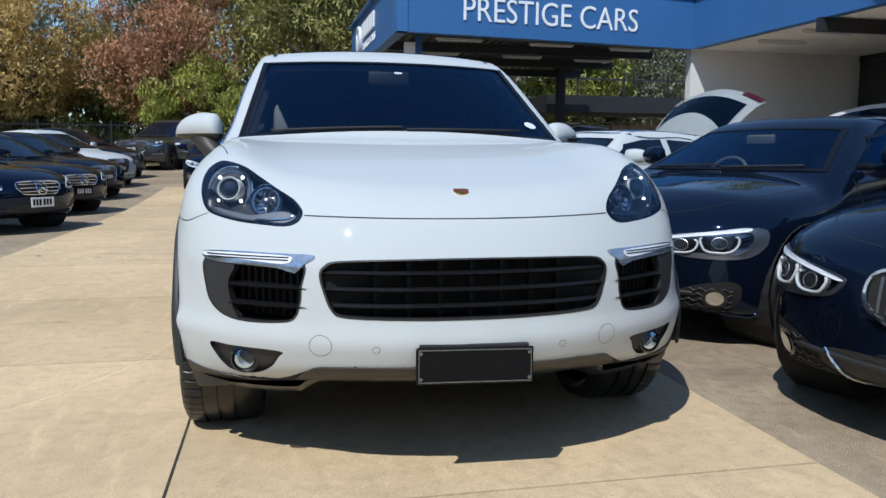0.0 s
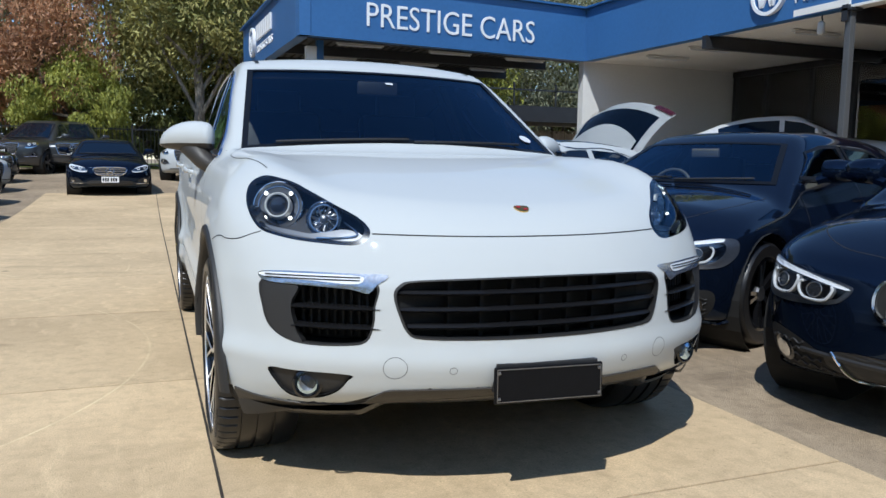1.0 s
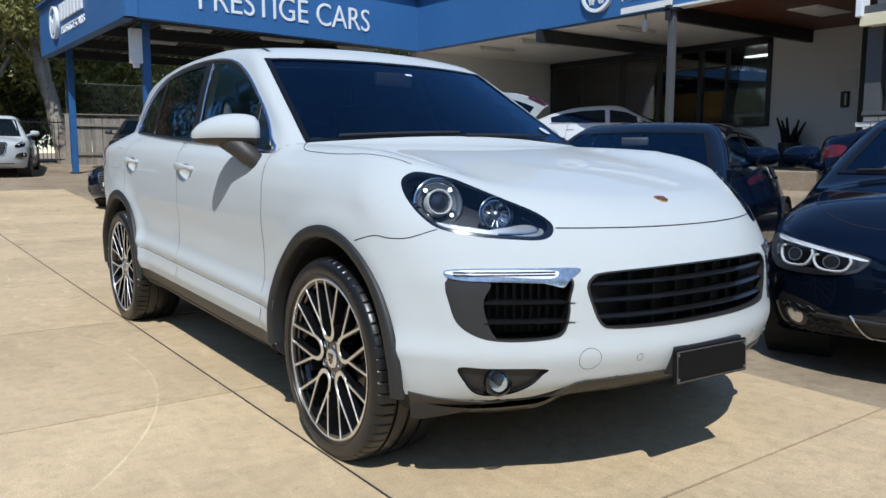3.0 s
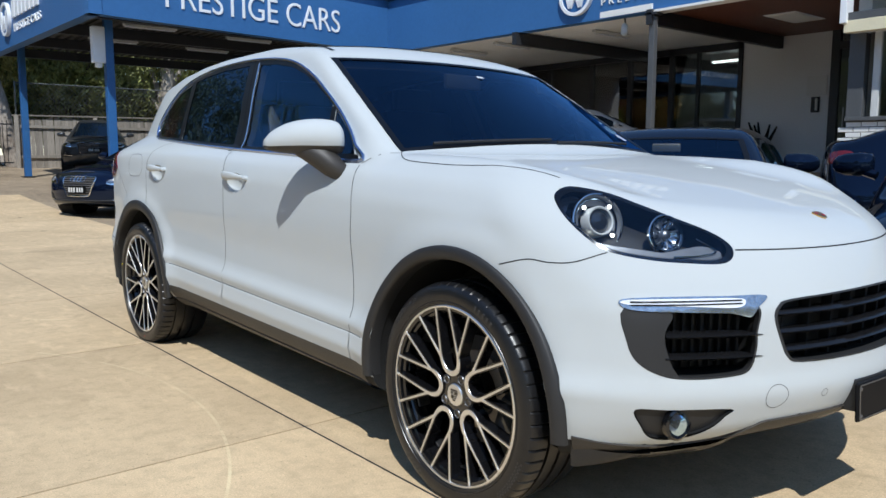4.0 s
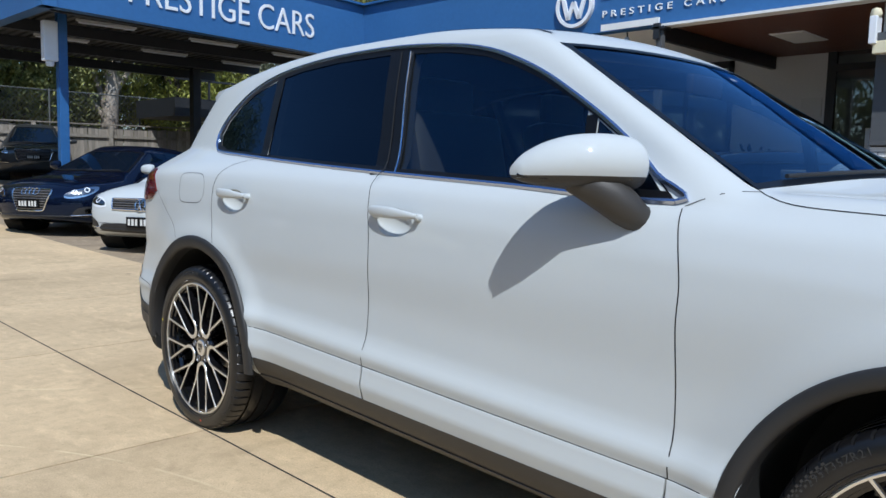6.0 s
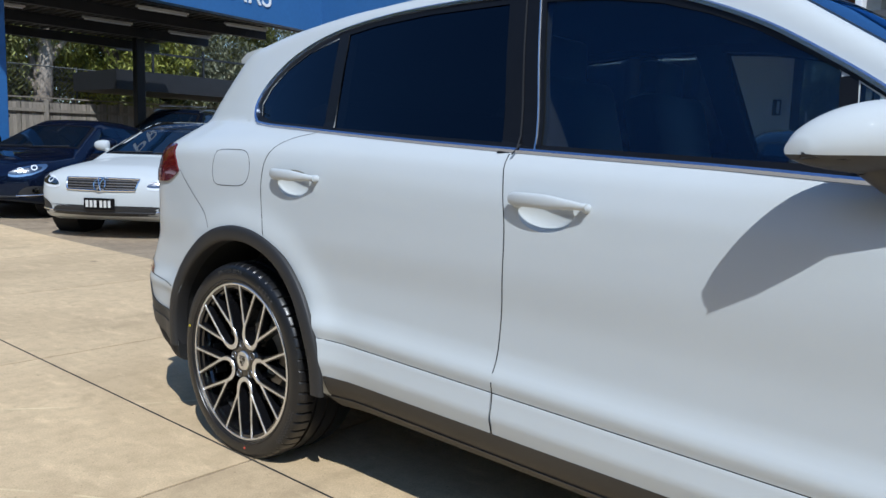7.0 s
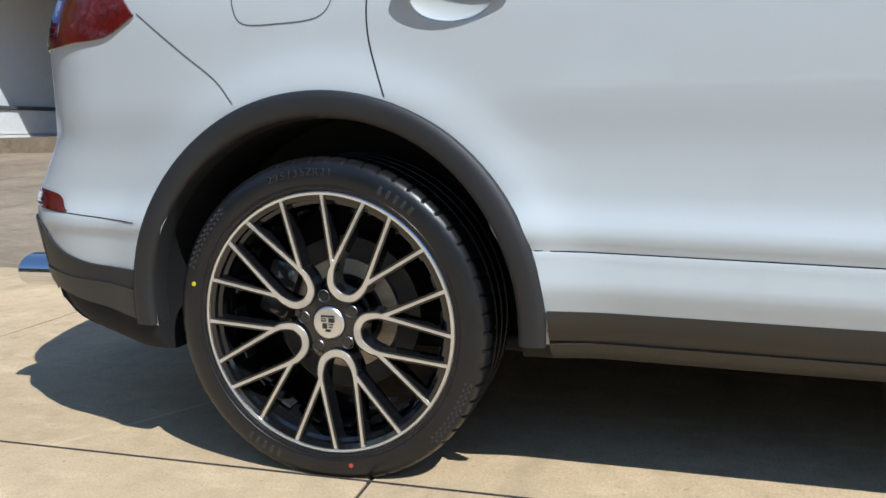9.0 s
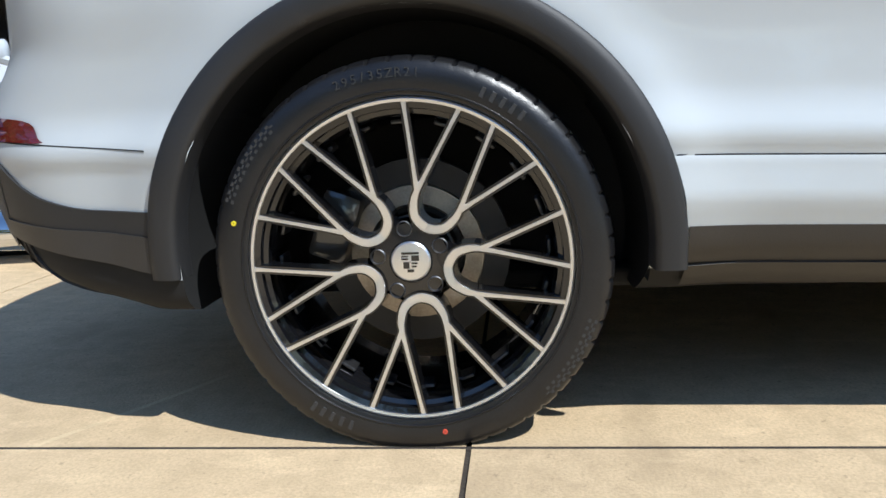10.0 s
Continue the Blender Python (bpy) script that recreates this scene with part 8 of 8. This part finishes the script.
def iron_fence(x0, x1, y, h):
    root = tagged(new("iron_fence"), "black tubular iron fence before the grass", "fence")
    me = bpy.data.meshes.new("picket")
    bm = tube(bmesh.new(), [(0, 0, 0.08), (0, 0, h)], 0.011, 6)
    bm.to_mesh(me)
    bm.free()
    me.materials.append(M["iron"])
    n = int((x1 - x0) / 0.125)
    for i in range(n):
        x = x0 + 0.125 * i
        ob = new("picket", me)
        ob.parent = root
        ob.location = (x, y, ground_z(x, y))
    for dz in (0.15, h - 0.12):
        part("rail", beam(bmesh.new(), (x0, y, ground_z(x0, y) + dz), (x1, y, ground_z(x1, y) + dz), 0.03, 0.04), M["iron"], root)
    for i in range(int((x1 - x0) / 2.4) + 1):
        x = x0 + 2.4 * i
        part("post", box(bmesh.new(), x - 0.03, x + 0.03, y - 0.03, y + 0.03, ground_z(x, y) - 0.05, ground_z(x, y) + h + 0.05), M["iron"], root)


def mesh_fence(x0, x1, y, z0, z1):
    root = tagged(new("wire_fence"), "tall galvanised wire mesh fence on steel posts", "fence")
    for i in range(int((x1 - x0) / 3) + 1):
        x = x0 + 3 * i
        part("post", tube(bmesh.new(), [(x, y, 0.3), (x, y, z1 + 0.05)], 0.03, 8), M["wire"], root)
    part("top_rail", tube(bmesh.new(), [(x0, y, z1), (x1, y, z1)], 0.02, 6), M["wire"], root)
    bm = bmesh.new()
    step, hgt = 0.16, z1 - z0
    for i in range(int((x1 - x0) / step)):
        x = x0 + step * i
        beam(bm, (x, y, z0), (x + hgt, y, z1), 0.006, 0.006, (0, 1, 0))
        beam(bm, (x + hgt, y + 0.006, z0), (x, y + 0.006, z1), 0.006, 0.006, (0, 1, 0))
    tagged(part("wire_mesh", bm, M["wire"], root), kind="stuff")


paling_fence(3.0, 17.0, 26.3, 1.62)
mesh_fence(3.2, 17, 27.2, 2.2, 3.5)
iron_fence(-16.0, 2.9, 26.4, 1.5)


# ---- trees ----
def tree(name, label, x, y, h, rx, rz, low, leaf, bark, seed, clumps=60, per=150, size=0.17, dense=2.2, lean=(0, 0), trunk_r=0.2, hang=0.5):
    """A trunk that forks into limbs, with a loose crown of clumps of small leaves. low: the crown's underside above ground."""
    rng = np.random.default_rng(seed)
    root = thing(name, label, "tree", "trees round the yard")
    root.location = (x, y, ground_z(x, y) - 0.05)
    bm = bmesh.new()
    top = np.array([lean[0], lean[1], low + (h - low) * 0.45])
    steps = 7
    bend = rng.normal(0, 0.12, (steps + 1, 2)) * np.linspace(0, 1, steps + 1)[:, None]
    pts = [tuple(top * (i / steps) + np.array([*bend[i], 0])) for i in range(steps + 1)]
    tube(bm, pts, [trunk_r * (1.25 - 0.75 * i / steps) for i in range(steps + 1)], 10)
    cen = np.array([lean[0], lean[1], (h + low) / 2])
    rad = np.array([rx, rx * 0.9, rz])
    cs = []
    while len(cs) < clumps:
        v = rng.normal(0, 1, 3)
        v *= rng.uniform(0.45, 1.0) ** 0.6 / np.linalg.norm(v)
        cs.append(cen + v * rad * (1 + 0.18 * math.sin(5 * v[0] + seed) * math.cos(4 * v[2] + seed)))
    for i in range(9):
        c = cs[i * (clumps // 9)]
        b = np.array(pts[2 + i % (steps - 1)])
        mid = (b + c) / 2 + rng.normal(0, 0.25, 3) + np.array([0, 0, 0.3])
        tube(bm, [b, (b + mid) / 2 + rng.normal(0, 0.1, 3), mid, (mid + c) / 2, c], [trunk_r * q for q in (0.45, 0.36, 0.26, 0.16, 0.05)], 7)
    part("trunk", bm, M[bark], root, "", 60)
    per, size = int(per * dense), size * 0.56
    n = clumps * per
    which = rng.integers(0, clumps, n)
    cr = rng.uniform(0.45, 1.0, clumps) * (rx + rz) / 2 * 0.42
    off = rng.normal(0, 1, (n, 3))
    off *= (rng.uniform(0.3, 1.0, n) ** 0.5 / np.linalg.norm(off, axis=1))[:, None]
    pos = np.array(cs)[which] + off * cr[which][:, None] * np.array([1, 1, 0.75])
    pos = pos[pos[:, 2] > low * 0.6]
    n = len(pos)
    a = rng.normal(0, 1, (n, 3))
    a[:, 2] -= hang * 2
    a /= np.linalg.norm(a, axis=1)[:, None]
    b = np.cross(a, rng.normal(0, 1, (n, 3)))
    b /= np.linalg.norm(b, axis=1)[:, None]
    s = size * rng.uniform(0.6, 1.4, n)[:, None]
    quad = np.stack([pos - a * s, pos + b * s * 0.30, pos + a * s, pos - b * s * 0.30], 1).reshape(-1, 3)
    me = bpy.data.meshes.new("crown")
    me.vertices.add(4 * n)
    me.vertices.foreach_set("co", quad.ravel())
    me.loops.add(4 * n)
    me.loops.foreach_set("vertex_index", np.arange(4 * n))
    me.polygons.add(n)
    me.polygons.foreach_set("loop_start", np.arange(0, 4 * n, 4))
    me.polygons.foreach_set("loop_total", np.full(n, 4))
    me.update()
    me.validate()
    part_mesh("crown", me, M[leaf], root)
    return root


tree("gum_tree", "rust-leaved tree behind the iron fence", -4.6, 29.5, 7.3, 2.8, 2.9, 1.2, "leaf_rust", "dark_bark", 1, 60, 170)
tree("gum_tree", "golden-leaved tree beside the parked row", -10.2, 30.0, 7.2, 2.8, 2.8, 1.4, "leaf_gold", "dark_bark", 2, 60, 170)
tree("bush_tree", "yellow-green weeping bush behind the fence", -3.4, 27.9, 4.0, 1.8, 1.8, 0.3, "leaf_bright", "dark_bark", 3, 60, 200, 0.14, hang=0.9)
tree("gum_tree", "large olive-green gum tree over the iron fence", 0.9, 29.3, 12.5, 4.4, 4.8, 2.6, "leaf_olive", "bark", 4, 90, 190, 0.2)
tree("gum_tree", "pale-barked leaning gum tree by the canopy", 3.2, 27.6, 11.5, 3.0, 3.4, 4.6, "leaf_green", "bark", 5, 60, 150, 0.18, 2.2, (-1.4, 0.6), 0.24)
tree("gum_tree", "grey-green gum tree behind the row", -8.0, 35.0, 12.5, 5.0, 5.0, 2.5, "leaf_grey", "bark", 6, 90, 170, 0.22)
tree("gum_tree", "grey-green gum tree at the yard's far corner", -15.5, 31.0, 11.5, 5.0, 5.0, 1.2, "leaf_grey", "dark_bark", 7, 90, 170, 0.22)
tree("gum_tree", "tall olive-green gum tree behind the fence", -2.5, 36.0, 14.0, 5.0, 6.0, 1.5, "leaf_olive", "bark", 8, 90, 170, 0.22)
tree("gum_tree", "pale-trunked gum tree behind the canopy", 8.8, 29.5, 10.5, 3.2, 3.4, 4.0, "leaf_green", "bark", 9, 60, 150, 0.18, 2.2, (0.8, 0.3), 0.3)
tree("gum_tree", "green gum tree behind the paling fence", 5.6, 31.5, 9.5, 3.6, 4.4, 0.8, "leaf_green", "dark_bark", 10, 80, 170, 0.18)
tree("gum_tree", "green gum tree beyond the shed", 12.6, 31.5, 9.0, 3.6, 4.2, 0.8, "leaf_bright", "dark_bark", 11, 70, 170, 0.18)
tree("gum_tree", "grey-green gum tree beyond the shed", 16.5, 33.0, 10.0, 3.8, 4.6, 1.0, "leaf_grey", "bark", 12, 70, 170, 0.2)
tree("gum_tree", "grey-green gum tree behind the canopy", 9.0, 37.0, 14.0, 5.5, 6.0, 1.0, "leaf_grey", "bark", 13, 90, 150, 0.24)
tree("gum_tree", "tall gum tree behind the showroom roof", 17.5, 21.5, 11.5, 3.6, 3.0, 6.2, "leaf_green", "bark", 14, 50, 130, 0.2)
tree("gum_tree", "green gum tree behind the showroom", 24.0, 30.0, 13.0, 5.0, 5.0, 2.0, "leaf_grey", "bark", 15, 70, 130, 0.24)
tree("gum_tree", "green gum tree at the drive's far end", 3.5, 37.5, 13.0, 5.0, 6.0, 0.8, "leaf_green", "dark_bark", 16, 90, 150, 0.24)
tree("gum_tree", "green gum tree behind the back fence", 20.0, 38.0, 13.0, 5.5, 6.0, 0.8, "leaf_green", "dark_bark", 17, 80, 140, 0.26)
# low scrub that closes the view between the trunks
for i in range(22):
    x = -28 + 2.6 * i
    tree("scrub", "dark green scrub behind the fences", x, 34.0 + 3.0 * math.sin(i * 2.3), 4.4 + 0.8 * math.sin(i * 1.7), 2.7, 2.3, 0.0, "leaf_green" if i % 3 else "leaf_grey", "dark_bark", 60 + i, 30, 120, 0.28)
# the street side, seen only as reflections
for i, (x, y, h) in enumerate(((-17, 16, 9), (-19, 8, 8), (-18, 0, 9.5), (-19, -8, 8), (-16, -16, 9), (-9, -21, 8.5), (0, -23, 9), (9, -22, 8), (18, -17, 9), (-21, 24, 11))):
    tree("street_tree", "dark green street tree across the road", x, y, h, 4.2, h * 0.42, 0.6, "leaf_green", "dark_bark", 30 + i, 60, 110, 0.50, 1.0)
